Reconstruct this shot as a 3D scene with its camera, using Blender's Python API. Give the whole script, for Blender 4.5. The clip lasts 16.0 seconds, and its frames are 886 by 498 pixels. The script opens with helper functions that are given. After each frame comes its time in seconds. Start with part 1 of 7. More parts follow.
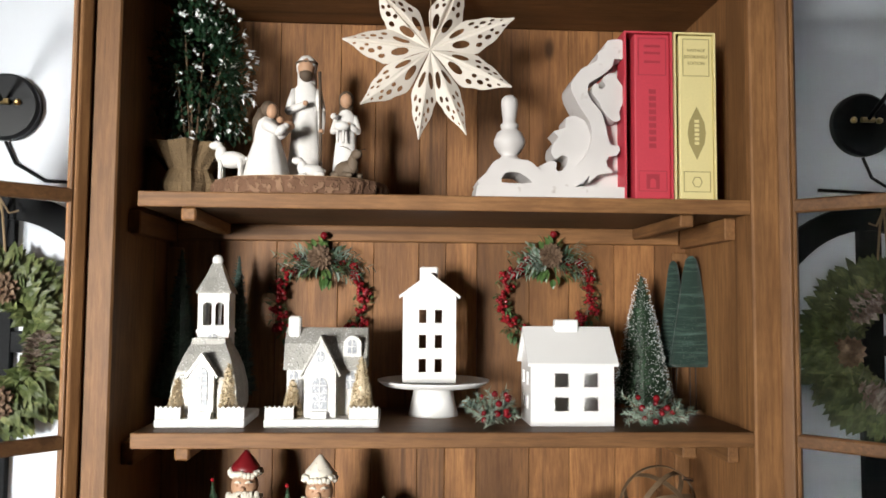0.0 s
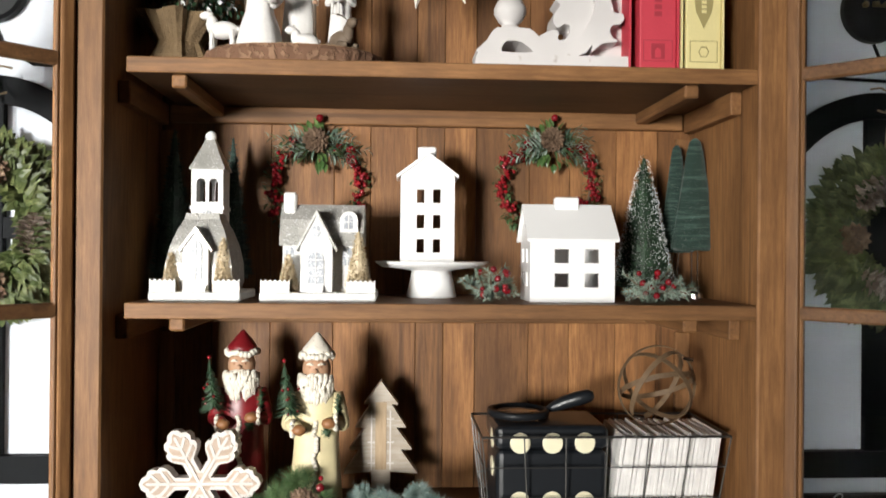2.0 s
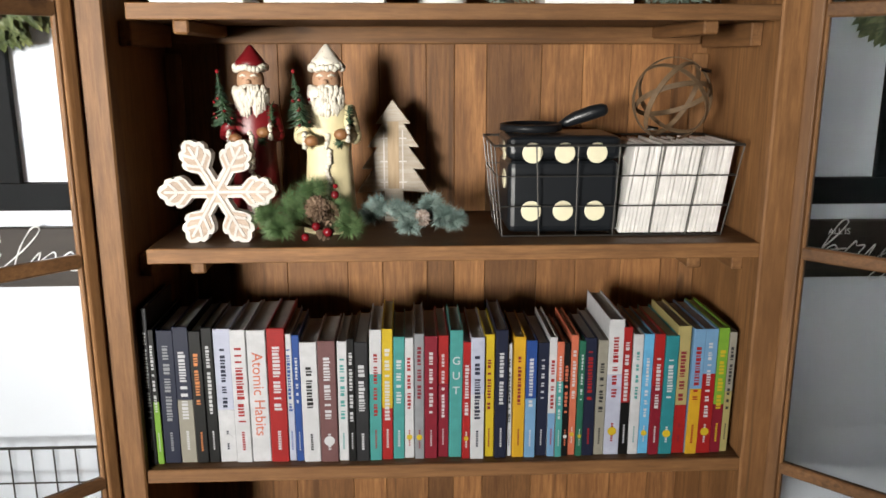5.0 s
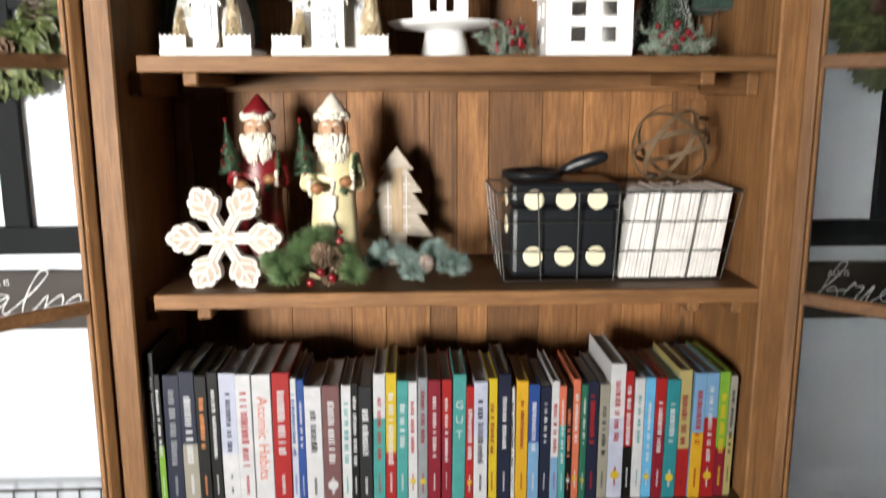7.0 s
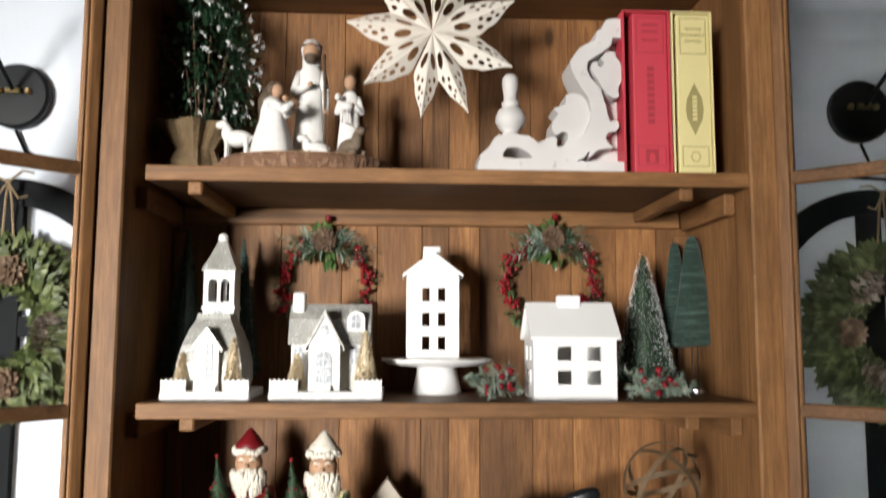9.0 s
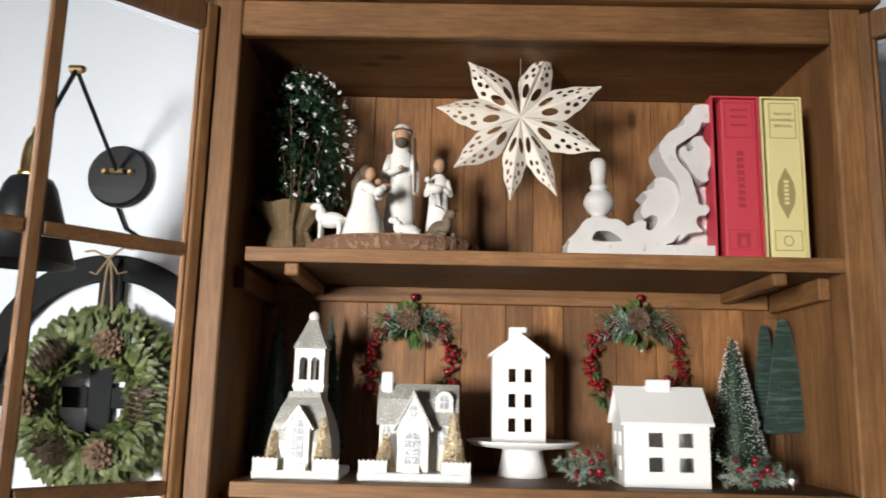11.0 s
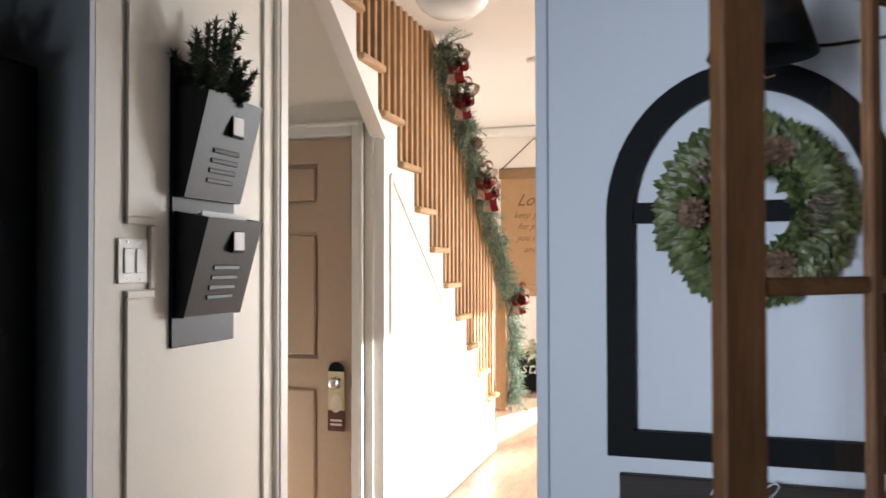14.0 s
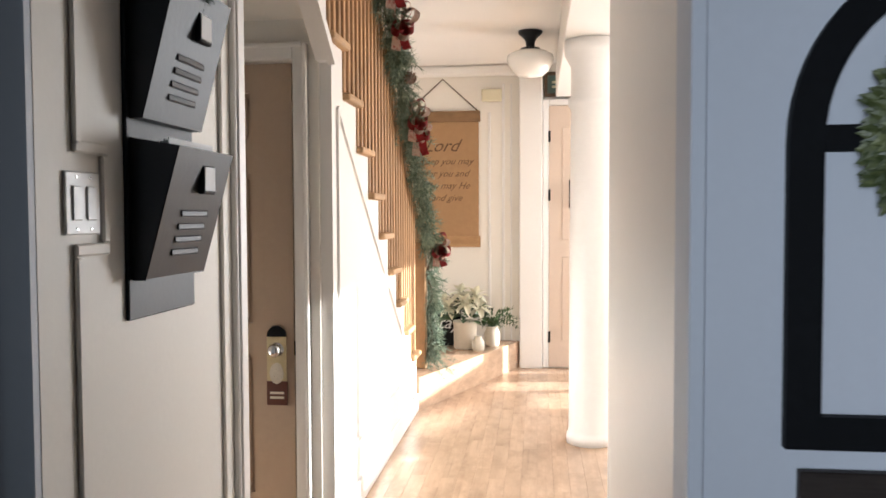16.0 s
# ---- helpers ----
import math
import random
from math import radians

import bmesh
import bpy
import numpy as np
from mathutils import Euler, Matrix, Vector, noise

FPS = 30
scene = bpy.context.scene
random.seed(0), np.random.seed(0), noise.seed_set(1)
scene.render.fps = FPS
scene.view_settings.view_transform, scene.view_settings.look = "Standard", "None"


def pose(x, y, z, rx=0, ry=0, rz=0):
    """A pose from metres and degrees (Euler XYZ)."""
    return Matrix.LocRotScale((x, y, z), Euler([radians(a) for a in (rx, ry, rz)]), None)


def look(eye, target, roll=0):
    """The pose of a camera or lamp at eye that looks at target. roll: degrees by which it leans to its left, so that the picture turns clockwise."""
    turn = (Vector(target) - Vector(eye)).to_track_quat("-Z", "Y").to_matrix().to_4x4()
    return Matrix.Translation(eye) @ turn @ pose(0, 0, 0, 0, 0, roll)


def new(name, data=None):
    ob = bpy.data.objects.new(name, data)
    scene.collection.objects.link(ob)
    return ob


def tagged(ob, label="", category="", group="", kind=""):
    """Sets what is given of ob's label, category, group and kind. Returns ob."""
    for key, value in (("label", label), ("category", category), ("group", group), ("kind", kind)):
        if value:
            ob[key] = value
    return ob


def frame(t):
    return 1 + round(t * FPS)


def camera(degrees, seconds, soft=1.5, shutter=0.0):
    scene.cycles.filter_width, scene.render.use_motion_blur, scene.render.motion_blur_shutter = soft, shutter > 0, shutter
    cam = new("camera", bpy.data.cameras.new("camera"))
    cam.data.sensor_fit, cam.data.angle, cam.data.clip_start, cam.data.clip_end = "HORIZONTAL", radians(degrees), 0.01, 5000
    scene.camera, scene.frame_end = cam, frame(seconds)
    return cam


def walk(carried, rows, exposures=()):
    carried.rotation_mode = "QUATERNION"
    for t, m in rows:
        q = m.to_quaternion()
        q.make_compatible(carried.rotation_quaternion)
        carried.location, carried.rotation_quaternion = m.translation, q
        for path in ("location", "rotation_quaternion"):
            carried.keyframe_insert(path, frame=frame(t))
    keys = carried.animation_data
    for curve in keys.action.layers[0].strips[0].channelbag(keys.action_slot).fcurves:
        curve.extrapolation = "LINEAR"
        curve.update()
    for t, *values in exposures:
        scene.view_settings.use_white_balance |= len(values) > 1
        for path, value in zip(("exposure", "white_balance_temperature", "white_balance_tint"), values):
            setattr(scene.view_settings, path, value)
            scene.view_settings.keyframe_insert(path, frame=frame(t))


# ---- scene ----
cam = camera(57.7, 16.0, soft=1.6, shutter=0.5)
METRES, EYE, TILT, LEAN, TURN = 2.2, 1.58, 0.0, 0.0, -3.3
ROWS = [
    (0.0, 0.0, 0.0, 0.0, -0.03, 3.7, -0.45),
    (0.5, 0.0014, 0.005, -0.0107, -0.1, 3.08, -0.7),
    (1.0, 0.0024, 0.0111, -0.0278, 0.11, 2.26, -0.82),
    (1.5, 0.0013, 0.013, -0.042, 0.15, 1.26, -0.74),
    (2.0, 0.0026, 0.0144, -0.057, 0.04, 0.17, -0.5),
    (2.5, 0.0034, 0.015, -0.0714, 0.07, -1.19, -0.29),
    (3.0, 0.0024, 0.0139, -0.0831, 0.34, -2.86, -0.19),
    (3.5, 0.0017, 0.0124, -0.0918, 0.56, -4.55, -0.21),
    (4.0, 0.0021, 0.0102, -0.1123, 0.59, -7.25, -0.19),
    (4.5, 0.0024, 0.0124, -0.1298, 0.62, -11.28, -0.1),
    (4.7, 0.002, 0.013, -0.1311, 0.6616, -13.4033, -0.0622),
    (6.8, 0.0023, 0.0085, -0.1171, 1.0156, -13.4896, 0.0657),
    (7.0, 0.0014, 0.0069, -0.1171, 0.89, -11.29, 0.11),
    (7.5, 0.0014, 0.0023, -0.0999, 0.76, -7.04, 0.17),
    (8.0, 0.0018, -0.0008, -0.0779, 0.59, -2.62, 0.09),
    (8.5, 0.001, -0.0024, -0.059, 0.44, 2.09, -0.15),
    (9.0, 0.0011, -0.0035, -0.0443, 0.27, 5.97, -0.2),
    (9.2, 0.0018, -0.0028, -0.0454, 0.2791, 8.1426, -0.0144),
    (11.3, -0.0414, -0.0158, -0.0313, 5.129, 10.4782, -0.8342),
    (11.5, -0.0597, -0.0188, -0.0329, 7.16, 10.0, 0.67),
    (12.0, -0.1233, -0.0393, -0.04, 10.12, 8.49, 0.5),
    (12.5, -0.2113, -0.0607, -0.0574, 12.88, 6.26, 1.1),
    (13.0, -0.2699, -0.0731, -0.0781, 16.44, 3.08, 0.93),
    (13.5, -0.3401, -0.0636, -0.0929, 20.33, 1.2, 0.08),
    (14.0, -0.404, -0.0449, -0.0866, 20.33, 1.08, 0.11),
    (14.5, -0.4793, -0.0343, -0.0882, 17.81, 0.98, 0.9),
    (15.0, -0.5721, -0.0223, -0.0864, 13.46, 0.2, 2.15),
    (15.5, -0.6222, 0.0127, -0.0914, 10.63, -1.24, 1.37),
    (16.0, -0.6666, 0.1008, -0.0938, 10.04, -2.4, 0.22),
]
walk(cam, [(t, pose(0, 0, EYE, TILT, LEAN, TURN) @ pose(METRES * x, METRES * y, METRES * z, 90 + pitch, roll, yaw)) for t, x, y, z, yaw, pitch, roll in ROWS],
     exposures=[(0.0, 3.6, 7050, 10), (3.5, 3.65, 7050, 10), (4.5, 3.6, 7200, 10), (7.0, 3.85, 7150, 10), (9.0, 3.6, 7050, 10), (11.4, 3.5, 7050, 10), (12.0, 3.35, 6850, 10), (12.5, 2.85, 6250, 10), (13.0, 2.3, 6050, 10), (13.6, 1.95, 5900, 10), (14.6, 2.05, 5850, 10), (16.0, 1.6, 5800, 10)])

# ---- light ----
SUN_WAY = Vector((-1.0, -0.15, -0.30)).normalized()
world = bpy.data.worlds.new("world")
scene.world = world
world.use_nodes = True
sky = world.node_tree.nodes.new("ShaderNodeTexSky")
sky.sky_type, sky.sun_disc = "NISHITA", False
sky.sun_elevation = math.asin(-SUN_WAY.z)
sky.sun_rotation = math.atan2(-SUN_WAY.x, -SUN_WAY.y)
world.node_tree.links.new(sky.outputs[0], world.node_tree.nodes["Background"].inputs[0])
world.node_tree.nodes["Background"].inputs[1].default_value = 0.05

sun = bpy.data.lights.new("sun", "SUN")
sun.energy, sun.angle, sun.color = 5.0, radians(0.6), (1.0, 0.93, 0.82)
sun_ob = new("sun", sun)
sun_ob.rotation_mode = "QUATERNION"
sun_ob.rotation_quaternion = SUN_WAY.to_track_quat("-Z", "Y")


def window_light(name, place, target, w, h, watts, colour):
    data = bpy.data.lights.new(name, "AREA")
    data.shape, data.size, data.size_y, data.energy, data.color = "RECTANGLE", w, h, watts, colour
    ob = new(name, data)
    ob.matrix_world = look(place, target)
    return data


room_window = window_light("window_daylight", (-2.6, -3.56, 1.35), (-0.38, 1.4, 1.34), 1.0, 1.3, 3.5, (0.94, 0.97, 1.0))
room_window.spread = radians(46)
# fill lamp added at an unseen opening, to lift the hall and passage walls
window_light("entry_fill", (0.9, 7.55, 1.4), (-0.6, 5.0, 1.3), 1.5, 1.8, 48, (1.0, 0.96, 0.90))
window_light("living_daylight", (2.42, 5.6, 1.35), (0, 5.6, 1.35), 3.4, 2.2, 20, (1.0, 0.95, 0.88))


# ---- materials ----
def nodes_of(name):
    m = bpy.data.materials.new(name)
    m.use_nodes = True
    nt = m.node_tree
    return m, nt, nt.nodes["Principled BSDF"]


def mixed(nt, a, b, fac, kind="MIX"):
    n = nt.nodes.new("ShaderNodeMix")
    n.data_type, n.blend_type = "RGBA", kind
    for i, v in ((0, fac), (6, a), (7, b)):
        if hasattr(v, "default_value"):
            nt.links.new(v, n.inputs[i])
        else:
            n.inputs[i].default_value = v if i == 0 else (*v, 1)
    return n.outputs[2]


def noised(nt, scale, stretch=(1, 1, 1), detail=4, rough=0.55, low=0.35, high=0.65, shift=None):
    co = nt.nodes.new("ShaderNodeTexCoord")
    mp = nt.nodes.new("ShaderNodeMapping")
    mp.inputs[3].default_value = stretch
    nt.links.new(co.outputs[3], mp.inputs[0])
    if shift is not None:
        nt.links.new(shift, mp.inputs[1])
    n = nt.nodes.new("ShaderNodeTexNoise")
    n.inputs["Scale"].default_value, n.inputs["Detail"].default_value, n.inputs["Roughness"].default_value = scale, detail, rough
    nt.links.new(mp.outputs[0], n.inputs["Vector"])
    r = nt.nodes.new("ShaderNodeMapRange")
    r.inputs[1].default_value, r.inputs[2].default_value = low, high
    nt.links.new(n.outputs[0], r.inputs[0])
    return r.outputs[0]


def bumped(nt, bsdf, height, strength, distance=0.002):
    b = nt.nodes.new("ShaderNodeBump")
    b.inputs["Strength"].default_value, b.inputs["Distance"].default_value = strength, distance
    nt.links.new(height, b.inputs["Height"])
    nt.links.new(b.outputs[0], bsdf.inputs["Normal"])


def plain(name, colour, rough=0.5, metal=0.0, spots=0.12, scale=30, bump=0.1, coat=0.0, gloss=0.5):
    m, nt, b = nodes_of(name)
    b.inputs["Specular IOR Level"].default_value = gloss
    fine = noised(nt, scale)
    broad = noised(nt, scale / 7, low=0.3, high=0.7)
    dark = tuple(c * (1 - spots) for c in colour)
    c = mixed(nt, colour, dark, fine)
    c = mixed(nt, c, tuple(v * (1 - spots * 0.8) for v in colour), broad)
    nt.links.new(c, b.inputs["Base Color"])
    b.inputs["Roughness"].default_value, b.inputs["Metallic"].default_value = rough, metal
    b.inputs["Coat Weight"].default_value = coat
    if bump:
        bumped(nt, b, fine, bump)
    return m


def wood(name, light, dark, axis="z", rough=0.55, knots=True, tone=0.35):
    m, nt, b = nodes_of(name)
    st = {"x": (0.06, 1, 1), "y": (1, 0.06, 1), "z": (1, 1, 0.06)}[axis]
    info = nt.nodes.new("ShaderNodeObjectInfo")
    sc = nt.nodes.new("ShaderNodeVectorMath")
    sc.operation = "SCALE"
    sc.inputs[0].default_value = (13, 7, 5)
    nt.links.new(info.outputs["Random"], sc.inputs["Scale"])
    grain = noised(nt, 150, tuple(v * 1.3 if v < 1 else v for v in st), 6, 0.7, 0.34, 0.66, sc.outputs[0])
    broad = noised(nt, 14, st, 3, 0.5, 0.3, 0.7, sc.outputs[0])
    streak = noised(nt, 55, tuple(v * (0.4 if v < 1 else 1) for v in st), 3, 0.5, 0.60, 0.70, sc.outputs[0])
    stain = noised(nt, 9, tuple(0.5 if v < 1 else v for v in st), 5, 0.65, 0.42, 0.70, sc.outputs[0])
    c = mixed(nt, light, dark, grain)
    f = nt.nodes.new("ShaderNodeMath")
    f.operation = "MULTIPLY"
    f.inputs[1].default_value = 0.6
    nt.links.new(broad, f.inputs[0])
    c = mixed(nt, c, tuple(v * 0.72 for v in dark), f.outputs[0])
    sk = nt.nodes.new("ShaderNodeMath")
    sk.operation = "MULTIPLY"
    sk.inputs[1].default_value = 0.65 if knots else 0.25
    nt.links.new(streak, sk.inputs[0])
    c = mixed(nt, c, tuple(v * 0.4 for v in dark), sk.outputs[0])
    g = nt.nodes.new("ShaderNodeMath")
    g.operation = "MULTIPLY"
    g.inputs[1].default_value = 0.62
    nt.links.new(stain, g.inputs[0])
    c = mixed(nt, c, tuple(v * 0.55 for v in dark), g.outputs[0])
    if knots:
        co = nt.nodes.new("ShaderNodeTexCoord")
        mp = nt.nodes.new("ShaderNodeMapping")
        mp.inputs[3].default_value = tuple(0.45 if v < 1 else 1 for v in st)
        nt.links.new(co.outputs[3], mp.inputs[0])
        nt.links.new(sc.outputs[0], mp.inputs[1])
        v = nt.nodes.new("ShaderNodeTexVoronoi")
        v.inputs["Scale"].default_value = 7.0
        nt.links.new(mp.outputs[0], v.inputs["Vector"])
        r = nt.nodes.new("ShaderNodeMapRange")
        r.inputs[1].default_value, r.inputs[2].default_value, r.inputs[3].default_value, r.inputs[4].default_value = 0.05, 0.10, 0.85, 0.0
        nt.links.new(v.outputs["Distance"], r.inputs[0])
        c = mixed(nt, c, tuple(v * 0.25 for v in dark), r.outputs[0])
    hsv = nt.nodes.new("ShaderNodeHueSaturation")
    r2 = nt.nodes.new("ShaderNodeMapRange")
    r2.inputs[3].default_value, r2.inputs[4].default_value = 1 - tone, 1 + tone
    nt.links.new(info.outputs["Random"], r2.inputs[0])
    nt.links.new(r2.outputs[0], hsv.inputs["Value"])
    nt.links.new(c, hsv.inputs["Color"])
    nt.links.new(hsv.outputs[0], b.inputs["Base Color"])
    b.inputs["Roughness"].default_value = rough
    b.inputs["Specular IOR Level"].default_value = 0.3
    bumped(nt, b, grain, 0.25, 0.001)
    return m


def glass_material(name):
    m, nt, b = nodes_of(name)
    b.inputs["Transmission Weight"].default_value = 1.0
    b.inputs["Roughness"].default_value = 0.0
    b.inputs["IOR"].default_value = 1.45
    b.inputs["Base Color"].default_value = (0.97, 0.98, 0.98, 1)
    return m


PINE_L, PINE_D = (0.32, 0.155, 0.061), (0.163, 0.073, 0.028)
M_pine_z = wood("stained_pine_upright", PINE_L, PINE_D, "z", tone=0.12)
M_pine_x = wood("stained_pine_level", PINE_L, PINE_D, "x", tone=0.15)
M_pine_y = wood("stained_pine_deep", PINE_L, PINE_D, "y", tone=0.15)
M_plank = wood("back_plank_pine", (0.36, 0.168, 0.062), (0.155, 0.064, 0.023), "z", tone=0.36)
M_shelf_top = wood("shelf_pine", (0.19, 0.098, 0.046), (0.105, 0.052, 0.025), "x", tone=0.1)
# darkened copies of the pine: shade on the open doors put into the colour
M_door_z = wood("shaded_pine_door", (0.235, 0.115, 0.048), (0.12, 0.055, 0.023), "z", tone=0.12)
M_door_x = wood("shaded_pine_door_rail", (0.235, 0.115, 0.048), (0.12, 0.055, 0.023), "x", tone=0.12)
M_dark_stile = wood("walnut_stained_stile", (0.13, 0.065, 0.032), (0.075, 0.037, 0.018), "z", tone=0.1)
M_oak = wood("oak", (0.58, 0.36, 0.19), (0.47, 0.28, 0.14), "z", knots=False, tone=0.12)
M_oak_y = wood("oak_tread", (0.62, 0.40, 0.21), (0.50, 0.31, 0.16), "y", knots=False, tone=0.08)
M_floor = wood("maple_floor", (0.60, 0.43, 0.30), (0.55, 0.38, 0.26), "y", rough=0.22, knots=False, tone=0.03)
M_glass = glass_material("window_glass")
M_wall = plain("grey_blue_wall_paint", (0.66, 0.70, 0.765), 0.6, spots=0.03, scale=60, bump=0.05)
# dark grey only to cut bounced light; not the walls' own colour
M_bounce_cut = plain("bounce_cut_paint", (0.10, 0.102, 0.105), 0.6, spots=0.04, scale=60, bump=0.05)
M_cream = plain("cream_wall_paint", (0.85, 0.81, 0.74), 0.55, spots=0.03, scale=60, bump=0.05)
M_trim = plain("white_trim_paint", (0.85, 0.83, 0.80), 0.4, spots=0.03, scale=40, bump=0.04)
M_ceil = plain("ceiling_paint", (0.82, 0.80, 0.77), 0.8, spots=0.03, scale=90, bump=0.15)
M_taupe = plain("taupe_door_paint", (0.48, 0.36, 0.26), 0.4, spots=0.05, scale=40, bump=0.04)
M_black = plain("black_paint", (0.009, 0.010, 0.012), 0.6, spots=0.3, scale=50, gloss=0.1)
M_black_metal = plain("black_metal", (0.011, 0.012, 0.014), 0.42, spots=0.2, scale=60, bump=0.05, gloss=0.2)
M_brass = plain("brass", (0.60, 0.43, 0.20), 0.30, 1.0, spots=0.15, scale=60, bump=0.03)
M_chrome = plain("chrome", (0.75, 0.75, 0.76), 0.15, 1.0, spots=0.05, bump=0)


# ---- mesh helpers ----
def part(name, bm, material, parent=None, label="", smooth=False):
    me = bpy.data.meshes.new(name)
    bm.to_mesh(me)
    bm.free()
    me.materials.append(material)
    if smooth:
        for p in me.polygons:
            p.use_smooth = True
    ob = new(name, me)
    if parent is not None:
        ob.parent = parent
    if label:
        ob["label"] = label
    return ob


def thing(name, label, category, group="", kind="", at=(0, 0, 0)):
    ob = new(name)
    ob.location = at
    ob.empty_display_size = 0.05
    return tagged(ob, label, category, group, kind)


def box(bm, x0, x1, y0, y1, z0, z1, bevel=0.0, m=None, seg=1):
    r = bmesh.ops.create_cube(bm, size=1)
    vs = r["verts"]
    for v in vs:
        v.co = Vector((x0 + (v.co.x + 0.5) * (x1 - x0), y0 + (v.co.y + 0.5) * (y1 - y0), z0 + (v.co.z + 0.5) * (z1 - z0)))
    if bevel:
        es = list({e for v in vs for e in v.link_edges})
        rr = bmesh.ops.bevel(bm, geom=es, offset=bevel, segments=seg, affect="EDGES", profile=0.5)
        vs = list({v for f in rr["faces"] for v in f.verts} | {v for v in vs if v.is_valid})
    if m is not None:
        bmesh.ops.transform(bm, matrix=m, verts=vs)
    return bm


def boxed(*a, **k):
    return box(bmesh.new(), *a, **k)


def lathe(bm, profile, m=None, n=24, cap=True, wobble=None):
    rings = []
    for r, z in profile:
        ring = []
        for i in range(n):
            a = 2 * math.pi * i / n
            k = 1 if wobble is None else wobble(a, z)
            p = Vector((r * k * math.cos(a), r * k * math.sin(a), z))
            ring.append(bm.verts.new(m @ p if m is not None else p))
        rings.append(ring)
    for a, b in zip(rings, rings[1:]):
        for i in range(n):
            bm.faces.new((a[i], a[(i + 1) % n], b[(i + 1) % n], b[i]))
    if cap:
        bm.faces.new(rings[0][::-1])
        bm.faces.new(rings[-1])
    return bm


def tube(bm, pts, r, n=8, closed=False):
    pts = [Vector(p) for p in pts]
    k = len(pts)
    rings = []
    side = None
    for i, p in enumerate(pts):
        if closed:
            d = pts[(i + 1) % k] - pts[i - 1]
        else:
            d = pts[min(i + 1, k - 1)] - pts[max(i - 1, 0)]
        d.normalize()
        if side is None:
            side = d.orthogonal().normalized()
        side = (side - d * side.dot(d))
        side = side.normalized() if side.length > 1e-6 else d.orthogonal().normalized()
        up = d.cross(side)
        rr = r[i] if isinstance(r, (list, tuple)) else r
        rings.append([bm.verts.new(p + side * rr * math.cos(2 * math.pi * j / n) + up * rr * math.sin(2 * math.pi * j / n)) for j in range(n)])
    pairs = list(zip(rings, rings[1:])) + ([(rings[-1], rings[0])] if closed else [])
    for a, b in pairs:
        for j in range(n):
            bm.faces.new((a[j], a[(j + 1) % n], b[(j + 1) % n], b[j]))
    if not closed:
        bm.faces.new(rings[0][::-1])
        bm.faces.new(rings[-1])
    return bm


def extruded(bm, outline, depth, m=None, bevel=0.0):
    """A flat outline (x, z) in the plane y = 0, made depth thick towards +y."""
    vs = [bm.verts.new((x, 0, z)) for x, z in outline]
    f = bm.faces.new(vs)
    if f.normal.y > 0:
        f.normal_flip()
    bm.normal_update()
    r = bmesh.ops.extrude_face_region(bm, geom=[f])
    top = [g for g in r["geom"] if isinstance(g, bmesh.types.BMVert)]
    bmesh.ops.translate(bm, verts=top, vec=(0, depth, 0))
    allv = vs + top
    bmesh.ops.recalc_face_normals(bm, faces=list({f for v in allv for f in v.link_faces}))
    if m is not None:
        bmesh.ops.transform(bm, matrix=m, verts=allv)
    return bm


def ball(bm, c, r, sub=1, scale=(1, 1, 1)):
    bmesh.ops.create_icosphere(bm, subdivisions=sub, radius=r, matrix=Matrix.Translation(c) @ Matrix.Diagonal((*scale, 1)))
    return bm


# ---- structure ----
WALL_Y, CEIL = 1.66, 2.72


def structure(name, bm, mat, label, category):
    return tagged(part(name, bm, mat), label, category, kind="structure")


# unseen part of the floor, split off and darkened against bounced light
structure("floor_room", boxed(-5.4, 3.2, -3.9, 1.80, -0.10, -0.004), plain("bounce_cut_floor", (0.11, 0.075, 0.05), 0.45), "unseen room floor, dark brown to cut bounced light", "floor")
floor = structure("floor", boxed(-5.4, 3.2, 1.802, 8.0, -0.10, -0.012), M_floor, "light maple plank floor with a satin finish", "floor")
structure("ceiling", boxed(-5.4, 3.2, WALL_Y + 0.001, 8.0, CEIL, CEIL + 0.12), M_ceil, "white painted plaster ceiling", "ceiling")
# unseen; darkened so less light bounces off it onto the shelves
structure("ceiling_room", boxed(-5.4, 3.2, -3.9, WALL_Y, CEIL, CEIL + 0.12), M_bounce_cut, "unseen room ceiling, painted dark grey to cut bounced light", "ceiling")
structure("wall_north", boxed(-1.205, 3.0, WALL_Y, WALL_Y + 0.14, -0.01, CEIL), M_wall, "pale grey-blue painted wall behind the cabinet", "wall")
structure("wall_north_west", box(boxed(-5.3, -2.4815, WALL_Y - 0.02, WALL_Y + 0.12, -0.01, CEIL), -2.4815, -2.351, WALL_Y - 0.02, WALL_Y - 0.0005, -0.01, CEIL), M_wall, "pale grey-blue painted wall beside the passage", "wall")
structure("wall_hall_east", boxed(-1.203, -1.06, WALL_Y + 0.142, 3.20, -0.01, CEIL), M_trim, "white painted wall of the passage", "wall")
structure("wall_living_south", boxed(-1.06, 2.6, 3.07, 3.20, -0.01, CEIL), M_cream, "cream wall of the living room", "wall")
structure("wall_hall_west", boxed(-2.48, -2.35, WALL_Y, 2.67, -0.01, CEIL), M_cream, "cream panelled passage wall", "wall")
bm = boxed(-3.28, -3.235, 3.56, 3.64, -0.01, CEIL)
box(bm, -2.455, -2.352, 3.56, 3.64, -0.01, CEIL)
box(bm, -3.235, -2.455, 3.56, 3.64, 2.015, CEIL)
structure("wall_closet", bm, M_cream, "cream wall round the closet door", "wall")
structure("wall_stair_back", boxed(-3.4, -3.28, 2.0, 7.6, -0.01, CEIL), M_cream, "cream wall along the staircase", "wall")
